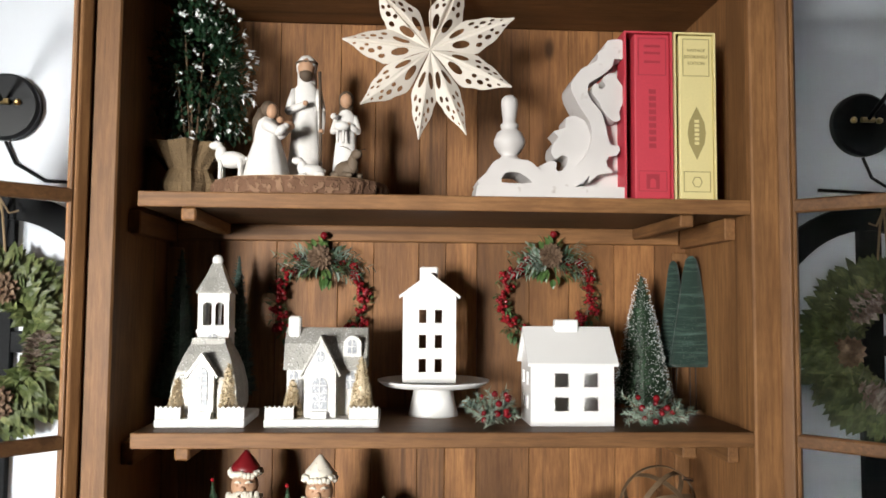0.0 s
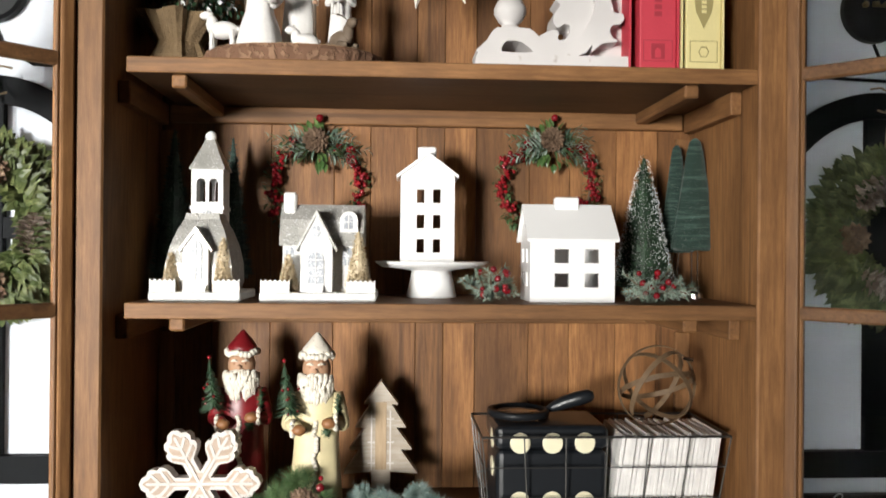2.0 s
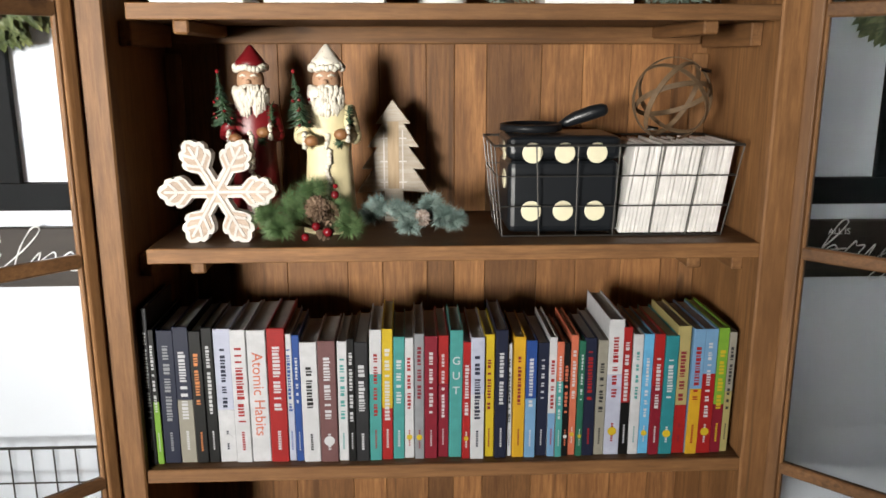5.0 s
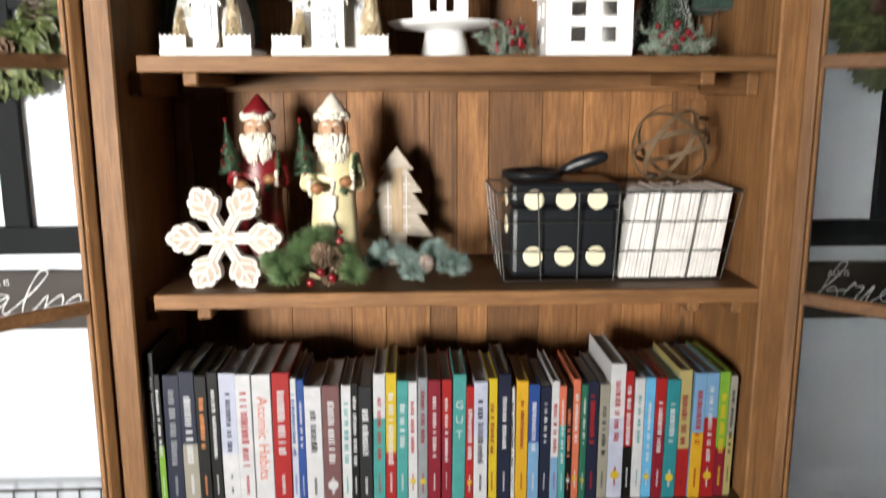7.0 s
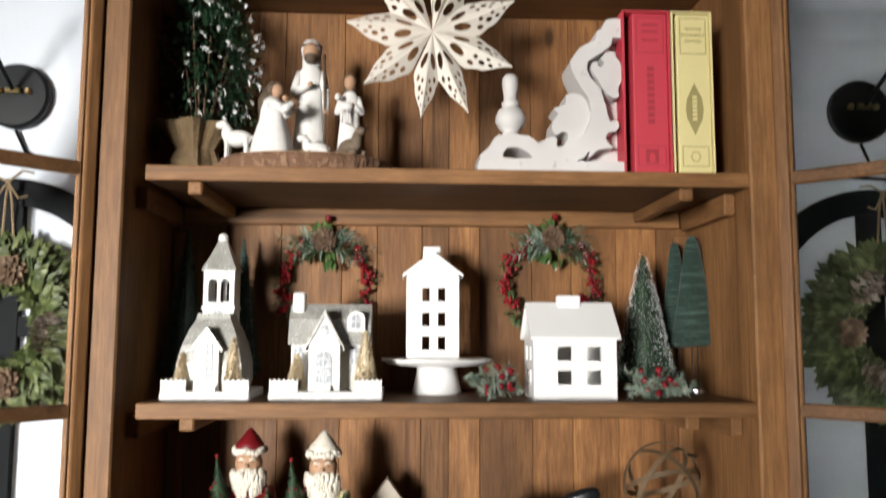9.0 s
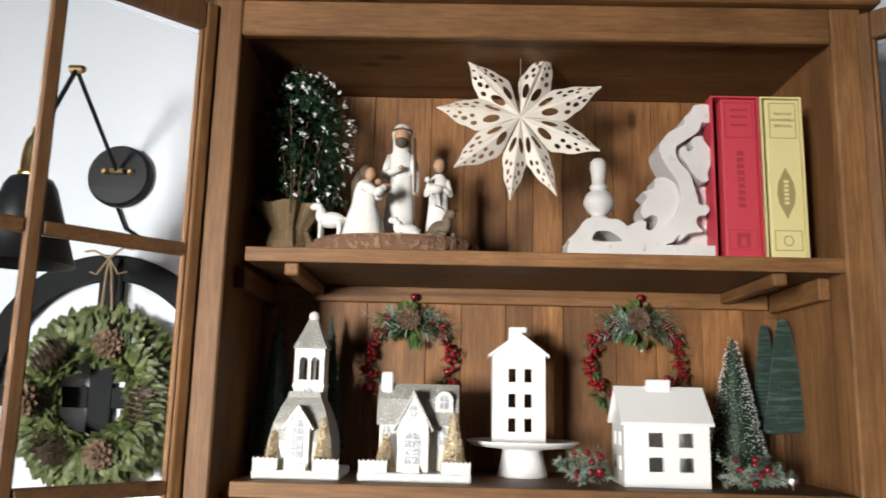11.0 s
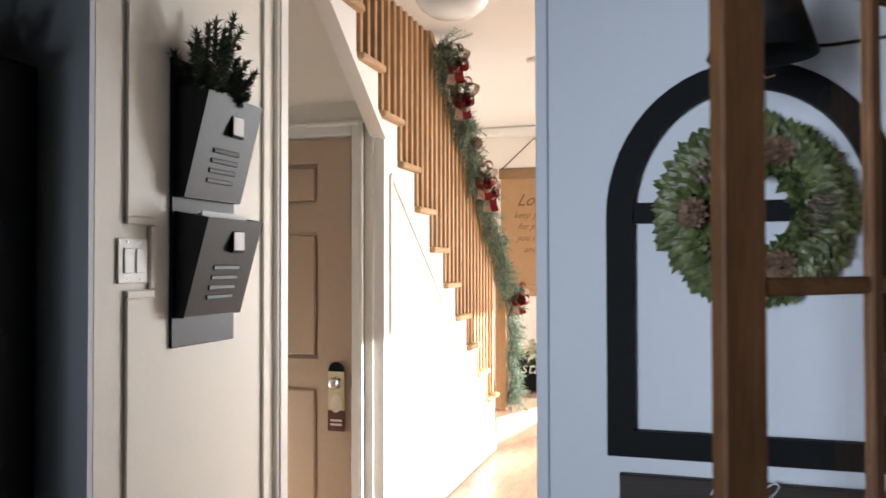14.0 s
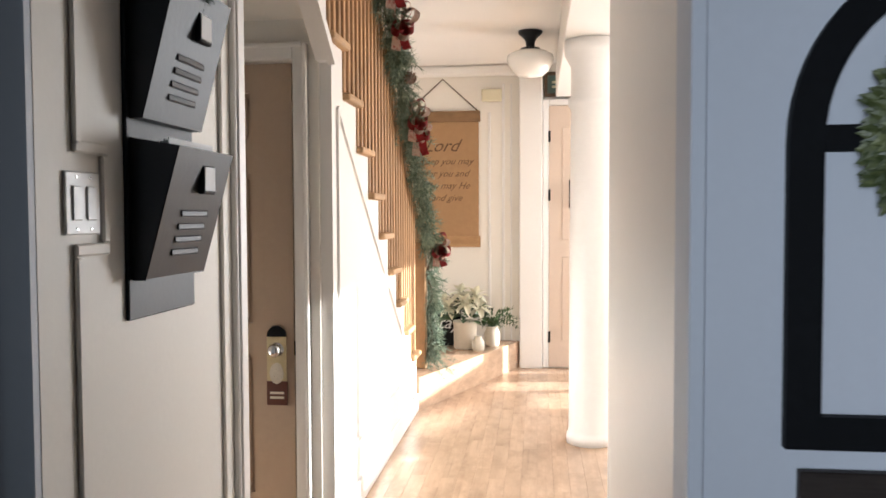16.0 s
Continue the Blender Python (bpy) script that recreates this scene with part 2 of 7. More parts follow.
bm = boxed(-3.4, 0.1, 7.60, 7.74, -0.01, CEIL)
box(bm, 1.7, 2.6, 7.60, 7.74, -0.01, CEIL)
box(bm, 0.1, 1.7, 7.60, 7.74, -0.01, 0.45)
box(bm, 0.1, 1.7, 7.60, 7.74, 2.35, CEIL)
structure("wall_far", bm, M_cream, "cream entry wall at the end of the hall", "wall")
bm = boxed(2.5, 2.6, 3.2, 3.9, -0.01, CEIL)
box(bm, 2.5, 2.6, 7.52, 7.6, -0.01, CEIL)
box(bm, 2.5, 2.6, 3.9, 7.52, 2.5, CEIL)
box(bm, 2.5, 2.6, 3.9, 7.52, -0.01, 0.1)
for y in (4.75, 5.6, 6.45):
    box(bm, 2.52, 2.58, y - 0.05, y + 0.05, 0.1, 2.5)
# unseen strips added to block the sun; their gaps place the floor patches
for y0, y1, z0, z1 in ((3.9, 5.39, 0.95, 1.50), (5.39, 5.50, 0.95, 1.385), (5.39, 5.50, 1.43, 1.50), (5.50, 5.62, 0.95, 1.50), (5.62, 5.76, 0.95, 1.27), (5.62, 5.76, 1.30, 1.50), (5.76, 6.6, 0.95, 1.50),
                       # the tall strip at 5.52 is added to keep sun off the column
                       (5.52, 5.98, 1.502, 2.498), (6.6, 7.08, 0.95, 1.10), (6.6, 7.08, 1.21, 1.50), (7.08, 7.2, 0.95, 1.50), (7.2, 7.52, 0.95, 1.10), (7.2, 7.52, 1.33, 1.50)):
    box(bm, 2.53, 2.57, y0, y1, z0, z1)
structure("wall_living_east", bm, M_trim, "white living room wall with tall windows and added sun-blocking strips", "wall")
# unseen room walls, darkened to lower the fill light
structure("wall_room_east", boxed(2.9, 3.04, -3.7, WALL_Y, -0.01, CEIL), M_bounce_cut, "unseen room wall, painted dark grey to cut bounced light", "wall")
structure("wall_room_west", boxed(-5.3, -5.16, -3.6, WALL_Y - 0.02, -0.01, CEIL), M_bounce_cut, "unseen room wall, painted dark grey to cut bounced light", "wall")
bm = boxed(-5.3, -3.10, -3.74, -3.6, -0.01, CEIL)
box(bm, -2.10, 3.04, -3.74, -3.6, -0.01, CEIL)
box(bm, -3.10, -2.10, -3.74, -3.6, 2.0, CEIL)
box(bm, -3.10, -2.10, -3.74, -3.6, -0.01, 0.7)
structure("wall_room_south", bm, M_bounce_cut, "unseen room wall with a window opening, dark grey to cut bounced light", "wall")
structure("ground", boxed(-60, 60, -60, 60, -0.4, -0.2), plain("lawn", (0.10, 0.12, 0.06), 0.9), "flat lawn outside", "ground")

# ---- cabinet ----
CX0, CX1, CF, CB, CT = -0.443, 0.584, 1.28, 1.595, 2.19
OX0, OX1 = CX0 - 0.05, CX1 + 0.05
SHELF_Z = (1.750, 1.372, 0.997, 0.612)
hutch = thing("hutch_cabinet", "tall stained pine display hutch with glazed doors standing open", "cabinet", at=(0.07, 1.45, 0))


def at_home(ob):
    ob.matrix_parent_inverse = ob.parent.matrix_basis.inverted()
    return ob


def hpart(name, bm, mat, label="", smooth=False):
    return at_home(part(name, bm, mat, hutch, label, smooth))


for x0, x1 in ((OX0 + 0.004, CX0), (CX1, OX1 - 0.004)):
    hpart("side_panel", boxed(x0, x1, CF + 0.024, CB + 0.02, 0.0, CT, 0.002), M_pine_z)
for x0, x1 in ((OX0, CX0 + 0.003), (CX1 - 0.003, OX1)):
    hpart("face_stile", boxed(x0, x1, CF, CF + 0.022, 0.0, CT, 0.003), M_pine_z)
hpart("face_rail", boxed(CX0 + 0.003, CX1 - 0.003, CF + 0.001, CF + 0.021, 2.125, CT, 0.003), M_pine_x)
hpart("cornice", boxed(OX0 - 0.03, OX1 + 0.03, CF - 0.02, CB + 0.022, CT + 0.001, CT + 0.05, 0.008, seg=2), M_pine_x)
hpart("top_board", boxed(CX0, CX1, CF + 0.024, CB, 2.135, 2.155), M_pine_x)
hpart("base_board", boxed(CX0, CX1, CF + 0.003, CB, 0.06, 0.09), M_pine_x)
hpart("back_panel", boxed(CX0, CX1, CB + 0.012, CB + 0.02, 0.06, CT), M_dark_stile)
# back planks
edges = [CX0, -0.345, -0.235, -0.115, -0.045, 0.044, 0.098, 0.16, 0.265, 0.345, 0.437, 0.52, CX1]
rnd = random.Random(4)
for a, b in zip(edges, edges[1:]):
    d = rnd.uniform(0, 0.002)
    hpart("back_plank", boxed(a + 0.0004, b - 0.0004, CB - 0.001 + d * 0.6, CB + 0.011, 0.09, 2.134, 0.0009), M_plank)
for n, z in enumerate(SHELF_Z):
    x0 = CX0 + 0.033 if n < 3 else CX0 + 0.002
    hpart("shelf", boxed(x0, CX1 - 0.001, CF + 0.012, CB - 0.002, z - 0.023, z - 0.0003, 0.003, seg=2), M_shelf_top)
    hpart("shelf_edge", boxed(x0 + 0.001, CX1 - 0.002, CF + 0.006, CF + 0.0117, z - 0.0245, z, 0.0015), M_pine_x)
    if n < 3:
        hpart("back_cleat", boxed(CX0 + 0.02, CX1 - 0.02, CB - 0.02, CB - 0.0015, z - 0.055, z - 0.0235, 0.002), M_pine_x)
        for x in (-0.345, 0.468):
            hpart("shelf_bearer", boxed(x, x + 0.024, CF + 0.02, CB - 0.022, z - 0.045, z - 0.0235, 0.003), M_pine_y)
        for a, b in ((CX0 + 0.0005, CX0 + 0.02), (CX1 - 0.02, CX1 - 0.0005)):
            hpart("side_cleat", boxed(a, b, CF + 0.07, CB - 0.022, z - 0.062, z - 0.0235, 0.002), M_pine_y)
for a, b in ((CX0 + 0.0005, CX0 + 0.03), (CX1 - 0.03, CX1 - 0.0005)):
    for z0, z1 in zip((0.615, 1.0, 1.375, 1.755), (0.91, 1.30, 1.68, 2.13)):
        hpart("corner_post", boxed(a, b, CB - 0.014, CB - 0.0015, z0, z1, 0.002), M_pine_z)


def cabinet_door(side):
    """side -1: hinged on the west; the door stands open at 135 degrees."""
    hx = OX0 - 0.006 if side < 0 else OX1 + 0.006
    m = Matrix.Translation((hx, 1.255, 0)) @ Matrix.Rotation(radians(-135 if side < 0 else -45), 4, "Z")
    y0, y1 = (-0.022, 0.0) if side < 0 else (0.0, 0.022)
    W, HE, z0, z1 = 0.505, -0.006, 0.42, 2.175
    bm = boxed(0.435, W, y0, y1, z0, z1, 0.003, m)
    box(bm, HE, 0.435, y0 + 0.001, y1 - 0.001, z1 - 0.05, z1, 0.003, m)
    box(bm, HE, 0.435, y0 + 0.001, y1 - 0.001, z0, z0 + 0.07, 0.003, m)
    door = hpart("door", bm, M_door_z, "pine glazed door standing open")
    # hinge stile keeps the undarkened pine, so the edge reads as lit
    part("hinge_stile", boxed(-0.028, HE, y0, y1, z0, z1, 0.004, m, 2), M_pine_z, door)
    part("edge_bead", boxed(HE - 0.0002, HE + 0.006, y0 + 0.004, y1 - 0.004, z0 + 0.05, z1 - 0.05, 0.002, m), M_pine_z, door)
    zs = (z0 + 0.07, 0.605, 0.985, 1.362, 1.738, z1 - 0.05)
    for z in zs[1:-1]:
        for a, b in ((HE, 0.217), (0.241, 0.435)):
            part("muntin", boxed(a, b, y0 + 0.003, y1 - 0.003, z - 0.011, z + 0.011, 0.003, m), M_door_x, door)
    part("muntin", boxed(0.218, 0.240, y0 + 0.002, y1 - 0.002, z0 + 0.07, z1 - 0.05, 0.003, m), M_door_z, door)
    for a, b in zip(zs, zs[1:]):
        for u, v in ((HE + 0.0005, 0.2175), (0.2405, 0.4345)):
            p = part("glass_pane", boxed(u, v, (y0 + y1) / 2 - 0.0015, (y0 + y1) / 2 + 0.0015, a + 0.0115, b - 0.0115, 0, m), M_glass, door)
            p.visible_shadow = side > 0
    return door


cabinet_door(-1)
cabinet_door(1)

# ---- THINGS ----
# ---- shared makers for small things ----
def joined(name, pieces, parent=None, label="", smooth=False):
    """One mesh from several (bmesh, material) pieces."""
    me = bpy.data.meshes.new(name)
    whole = bmesh.new()
    slots = []
    for bm, mat in pieces:
        tmp = bpy.data.meshes.new("tmp")
        if mat not in slots:
            slots.append(mat)
        for f in bm.faces:
            f.material_index = slots.index(mat)
        bm.to_mesh(tmp)
        bm.free()
        whole.from_mesh(tmp)
        bpy.data.meshes.remove(tmp)
    whole.to_mesh(me)
    whole.free()
    for mat in slots:
        me.materials.append(mat)
    if smooth:
        for p in me.polygons:
            p.use_smooth = True
    ob = new(name, me)
    if parent is not None:
        ob.parent = parent
    if label:
        ob["label"] = label
    return ob


def child(ob):
    """Keeps a part, built in world places, where it is under its thing."""
    if ob.parent.parent is None:
        ob.matrix_parent_inverse = ob.parent.matrix_basis.inverted()
    return ob


def sheet(bm, outline, holes, depth, m=None, lift=None):
    """A flat piece (x, z) with real holes through it, depth thick towards +y."""
    made = []
    flat = bmesh.new()
    for loop in [outline, *holes]:
        vs = [flat.verts.new((x, 0, z)) for x, z in loop]
        for a, b in zip(vs, vs[1:] + vs[:1]):
            flat.edges.new((a, b))
    bmesh.ops.triangle_fill(flat, use_beauty=True, use_dissolve=False, edges=flat.edges[:], normal=(0, -1, 0))
    r = bmesh.ops.extrude_face_region(flat, geom=flat.faces[:])
    top = [g for g in r["geom"] if isinstance(g, bmesh.types.BMVert)]
    bmesh.ops.translate(flat, verts=top, vec=(0, depth, 0))
    bmesh.ops.recalc_face_normals(flat, faces=flat.faces[:])
    if lift is not None:
        for v in flat.verts:
            v.co = lift(v.co)
    if m is not None:
        bmesh.ops.transform(flat, matrix=m, verts=flat.verts[:])
    tmp = bpy.data.meshes.new("tmp")
    flat.to_mesh(tmp)
    flat.free()
    bm.from_mesh(tmp)
    bpy.data.meshes.remove(tmp)
    return bm


def rect(x0, x1, z0, z1):
    return [(x0, z0), (x1, z0), (x1, z1), (x0, z1)]


def arched(x0, x1, z0, z1, n=8):
    r, c = (x1 - x0) / 2, (x0 + x1) / 2
    return [(x0, z0), (x1, z0)] + [(c + r * math.cos(math.pi * i / n), z1 - r + r * math.sin(math.pi * i / n)) for i in range(n + 1)]


def oval(cx, cz, rx, rz, turn=0.0, n=12):
    out = []
    for i in range(n):
        a = 2 * math.pi * i / n
        x, z = rx * math.cos(a), rz * math.sin(a)
        out.append((cx + x * math.cos(turn) - z * math.sin(turn), cz + x * math.sin(turn) + z * math.cos(turn)))
    return out


def leaf(bm, p, d, length, width, bend=0.25, up=Vector((0, 0, 1))):
    d = d.normalized()
    s = d.cross(up)
    s = s.normalized() if s.length > 1e-4 else d.orthogonal().normalized()
    nrm = s.cross(d)
    pts = []
    for u, w in ((0, 0.15), (0.35, 1.0), (0.7, 0.75)):
        c = p + d * length * u + nrm * (bend * length * (u - u * u * 1.6))
        pts.append((bm.verts.new(c - s * width * w / 2 + nrm * width * 0.12), bm.verts.new(c), bm.verts.new(c + s * width * w / 2 + nrm * width * 0.12)))
    tip = bm.verts.new(p + d * length + nrm * (bend * length * -0.6))
    for a, b in zip(pts, pts[1:]):
        bm.faces.new((a[0], a[1], b[1], b[0]))
        bm.faces.new((a[1], a[2], b[2], b[1]))
    bm.faces.new((pts[-1][0], pts[-1][1], tip))
    bm.faces.new((pts[-1][1], pts[-1][2], tip))


def needle(bm, p, d, length, r):
    d = d.normalized()
    s = d.orthogonal().normalized()
    t = d.cross(s)
    base = [bm.verts.new(p + (s * math.cos(a) + t * math.sin(a)) * r) for a in (0, 2.09, 4.19)]
    tip = bm.verts.new(p + d * length)
    for i in range(3):
        bm.faces.new((base[i], base[(i + 1) % 3], tip))


def rand_dir(rnd):
    z = rnd.uniform(-1, 1)
    a = rnd.uniform(0, 2 * math.pi)
    r = math.sqrt(1 - z * z)
    return Vector((r * math.cos(a), r * math.sin(a), z))


def spray(bm, rnd, p, d, length, count, needle_len, r, twigs=None):
    """A conifer sprig: needles all round a bending twig."""
    d = d.normalized()
    sag = Vector((0, 0, rnd.uniform(-0.25, 0.15)))
    pts = [p + d * length * u + sag * length * u * u for u in (0, 0.33, 0.66, 1.0)]
    if twigs is not None:
        tube(twigs, pts, [r * 2.2, r * 2, r * 1.6, r], 5)
    for i in range(count):
        u = (i + rnd.random()) / count
        q = p + d * length * u + sag * length * u * u
        n = (rand_dir(rnd) + d * 0.8).normalized()
        needle(bm, q, n, needle_len * rnd.uniform(0.7, 1.2) * (1.1 - 0.4 * u), r)


def cone_pine(bm, c, axis, length, r, rnd):
    """A pine cone of overlapping scales."""
    axis = axis.normalized()
    s = axis.orthogonal().normalized()
    t = axis.cross(s)
    for k in range(8):
        u = k / 7
        rr = r * math.sin(math.pi * (0.18 + 0.75 * u)) ** 0.8
        for j in range(7):
            a = 2 * math.pi * (j + 0.5 * (k % 2)) / 7 + rnd.uniform(-0.1, 0.1)
            o = s * math.cos(a) + t * math.sin(a)
            leaf(bm, c + axis * length * (u - 0.5) + o * rr * 0.35, o + axis * 0.55, rr * 0.85 + 0.002, rr * 0.7 + 0.001, 0.3, axis)


def turned_by(a, c):
    return Matrix.Translation(c) @ Matrix.Rotation(a, 4, "Z")


# ---- materials of small things ----
def speckled(name, base, spot, amount, scale, rough=0.6, bump=0.4, metal=0.0):
    m, nt, b = nodes_of(name)
    f = noised(nt, scale, detail=2, low=0.62 - amount * 0.2, high=0.68 - amount * 0.2)
    g = noised(nt, scale / 6, detail=3, low=0.3, high=0.7)
    c = mixed(nt, base, spot, f)
    c = mixed(nt, c, tuple(v * 0.8 for v in base), g)
    nt.links.new(c, b.inputs["Base Color"])
    b.inputs["Roughness"].default_value, b.inputs["Metallic"].default_value = rough, metal
    bumped(nt, b, f, bump)
    return m


def island(name, a, b_, rough=0.6, sub=0.0):
    """Colour that differs from leaf to leaf."""
    m, nt, b = nodes_of(name)
    g = nt.nodes.new("ShaderNodeNewGeometry")
    c = mixed(nt, a, b_, g.outputs["Random Per Island"])
    n = noised(nt, 40)
    c = mixed(nt, c, tuple(v * 0.75 for v in a), n)
    nt.links.new(c, b.inputs["Base Color"])
    b.inputs["Roughness"].default_value = rough
    b.inputs["Subsurface Weight"].default_value = sub
    return m


M_ceramic = plain("white_glazed_ceramic", (0.86, 0.85, 0.84), 0.28, spots=0.02, scale=20, bump=0.03, coat=0.3)
M_plaster = plain("matt_white_resin", (0.70, 0.675, 0.65), 0.7, spots=0.08, scale=60, bump=0.2)
M_hair = plain("brown_resin", (0.10, 0.066, 0.042), 0.7, spots=0.25, scale=90, bump=0.2)
M_donkey = plain("grey_brown_resin", (0.15, 0.105, 0.07), 0.7, spots=0.25, scale=90, bump=0.2)
M_skin = plain("tan_resin", (0.44, 0.25, 0.15), 0.6, spots=0.1, scale=90)
M_bark = speckled("tree_bark", (0.17, 0.085, 0.048), (0.34, 0.20, 0.12), 0.5, 70, 0.9, 0.9)
M_cut = wood("cut_wood", (0.50, 0.33, 0.19), (0.36, 0.22, 0.12), "x", knots=False)
M_paper = plain("cream_paper", (0.68, 0.62, 0.55), 0.7, spots=0.05, scale=40, bump=0.1)
M_antique = speckled("distressed_white_paint", (0.69, 0.655, 0.64), (0.30, 0.22, 0.17), -0.22, 34, 0.55, 0.2)
M_red_book = plain("red_cloth", (0.56, 0.045, 0.07), 0.6, spots=0.12, scale=300, bump=0.15)
M_red_dark = plain("dark_red_ink", (0.36, 0.028, 0.045), 0.6)
M_yellow_book = plain("pale_yellow_cloth", (0.72, 0.62, 0.30), 0.6, spots=0.08, scale=300, bump=0.15)
M_olive = plain("olive_ink", (0.33, 0.27, 0.11), 0.6)
M_glitter = speckled("silver_glitter", (0.48, 0.465, 0.43), (0.95, 0.95, 0.95), 0.25, 300, 0.35, 0.8, 0.3)
M_white_glitter = speckled("white_glitter_card", (0.80, 0.79, 0.77), (0.95, 0.95, 0.94), 0.2, 420, 0.5, 0.6)
M_mica = speckled("mica_window", (0.36, 0.38, 0.42), (0.90, 0.90, 0.92), 0.5, 260, 0.3, 0.3)
M_tan_tree = island("tan_bristle", (0.52, 0.40, 0.24), (0.72, 0.62, 0.46))
M_dark_bristle = island("dark_green_bristle", (0.006, 0.018, 0.012), (0.02, 0.045, 0.03))
M_green_bristle = island("green_bristle", (0.008, 0.028, 0.012), (0.024, 0.06, 0.026))
M_frost = plain("white_frost", (0.82, 0.83, 0.83), 0.8, spots=0.05)
def combed(name, base, pale):
    m, nt, b = nodes_of(name)
    rings = noised(nt, 26, (0.5, 0.5, 6), 4, 0.6, 0.50, 0.72)
    nt.links.new(mixed(nt, base, pale, rings), b.inputs["Base Color"])
    b.inputs["Roughness"].default_value = 0.9
    b.inputs["Sheen Weight"].default_value = 0.25
    bumped(nt, b, rings, 0.6)
    return m


M_felt = combed("green_velvet", (0.009, 0.028, 0.020), (0.055, 0.105, 0.085))
M_leaf = island("green_leaf", (0.045, 0.10, 0.035), (0.12, 0.19, 0.075), 0.5)
M_leaf_frost = island("frosted_leaf", (0.12, 0.19, 0.13), (0.46, 0.50, 0.45), 0.7)
M_holly = island("holly_leaf", (0.05, 0.11, 0.03), (0.16, 0.24, 0.08), 0.35)
M_boxwood = island("dark_holly_leaf", (0.008, 0.03, 0.014), (0.03, 0.07, 0.03), 0.35)
M_pine = island("pine_needle", (0.10, 0.19, 0.07), (0.26, 0.36, 0.17), 0.55)
M_blue_pine = island("frosted_pine_needle", (0.19, 0.28, 0.25), (0.46, 0.54, 0.50), 0.7)
M_berry = island("red_berry", (0.31, 0.010, 0.017), (0.11, 0.004, 0.008), 0.25)
M_cone = island("pine_cone_scale", (0.10, 0.055, 0.03), (0.26, 0.17, 0.11), 0.8)
M_cone_frost = island("frosted_cone_scale", (0.20, 0.13, 0.10), (0.55, 0.47, 0.42), 0.8)
M_twig = plain("twig_bark", (0.13, 0.08, 0.045), 0.85, spots=0.3, scale=120)
M_burlap = speckled("burlap", (0.17, 0.11, 0.055), (0.26, 0.18, 0.095), 0.4, 300, 0.95, 0.8)
M_wire = plain("grey_wire", (0.10, 0.095, 0.09), 0.45, 0.8, spots=0.2, scale=80)
M_string = plain("jute_string", (0.34, 0.24, 0.14), 0.9, spots=0.2, scale=200)


def bristle_tree(name, label, c, z0, z1, r, mat, rnd, foot=None, frost=False, trunk=0.03, count=1500, group=""):
    ob = thing(name, label, "tree ornament", group, at=(c[0], c[1], z0))
    bm, fr = bmesh.new(), bmesh.new()
    zb = z0 + trunk
    lathe(bm, [(r * 0.82, zb), (r * 0.8, zb + 0.004), (r * 0.45, zb + (z1 - zb) * 0.5), (r * 0.04, z1 - 0.006)], Matrix.Translation((c[0], c[1], 0)), 14)
    for i in range(count):
        u = 1 - math.sqrt(rnd.random())
        z = zb + (z1 - zb) * u
        rr = r * (1 - u) ** 0.85 + 0.002
        a = rnd.uniform(0, 2 * math.pi)
        o = Vector((math.cos(a), math.sin(a), rnd.uniform(-0.1, 0.35)))
        q = Vector((c[0], c[1], z)) + o * rr * 0.62
        ln = rr * 0.42 * rnd.uniform(0.7, 1.15) + 0.002
        needle(bm, q, o, ln, 0.0011)
        if frost and rnd.random() < 0.33 + 0.5 * u:
            needle(fr, q + o.normalized() * ln * 0.85, o, 0.0026, 0.0009)
    child(part("bristles", bm, mat, ob))
    if frost:
        child(part("frost", fr, M_frost, ob, "white frosted bristle tips"))
    else:
        fr.free()
    if foot:
        bm = lathe(bmesh.new(), [(foot, z0), (foot * 0.9, z0 + trunk * 0.5), (0.005, z0 + trunk * 0.6), (0.004, zb + 0.004)], Matrix.Translation((c[0], c[1], 0)), 14)
        child(part("foot", bm, M_cut, ob))
    return ob


# ---- top shelf ----
Z1, Z2, Z3, Z4 = SHELF_Z
rnd = random.Random(11)

# snowy bush in burlap
bush = thing("snowy_bush", "dark green artificial bush with snowy leaf clumps in a burlap-wrapped pot", "plant", at=(-0.365, 1.45, Z1))
bm, sn, tw = bmesh.new(), bmesh.new(), bmesh.new()
for i in range(2600):
    d = rand_dir(rnd)
    k = rnd.uniform(0.55, 1.0)
    bulge = 1 + 0.14 * math.sin(5 * d.x + 3 * d.z) + 0.1 * math.sin(9 * d.z + 4 * d.y)
    q = Vector((-0.358 + d.x * 0.094 * k * bulge, 1.462 + d.y * 0.09 * k, 1.985 + d.z * 0.145 * k * bulge))
    if q.x < -0.436:
        continue
    leaf(sn if (rnd.random() < 0.04 and q.x > -0.40) else bm, q, d + rand_dir(rnd) * 0.8, rnd.uniform(0.008, 0.016), rnd.uniform(0.005, 0.009))
for i in range(125):
    d = rand_dir(rnd)
    if d.x < -0.3:
        continue
    q = Vector((-0.356 + d.x * 0.096, 1.458 + d.y * 0.09, 1.985 + d.z * 0.138))
    for j in range(3):
        leaf(sn, q + rand_dir(rnd) * 0.004, d + rand_dir(rnd), rnd.uniform(0.006, 0.011), rnd.uniform(0.005, 0.008))
for i in range(16):
    a = i * 2.4
    tube(tw, [(-0.365, 1.45, 1.80), (-0.365 + 0.02 * math.cos(a), 1.45 + 0.02 * math.sin(a), 1.86), (-0.365 + 0.055 * math.cos(a), 1.455 + 0.055 * math.sin(a), 1.95 + 0.006 * i)], [0.003, 0.002, 0.001], 5)
child(part("foliage", bm, M_boxwood, bush))
tagged(child(part("snow_clump", sn, M_frost, bush, "white snow flocking on leaves")), kind="stuff")
child(part("stem", tw, M_twig, bush))
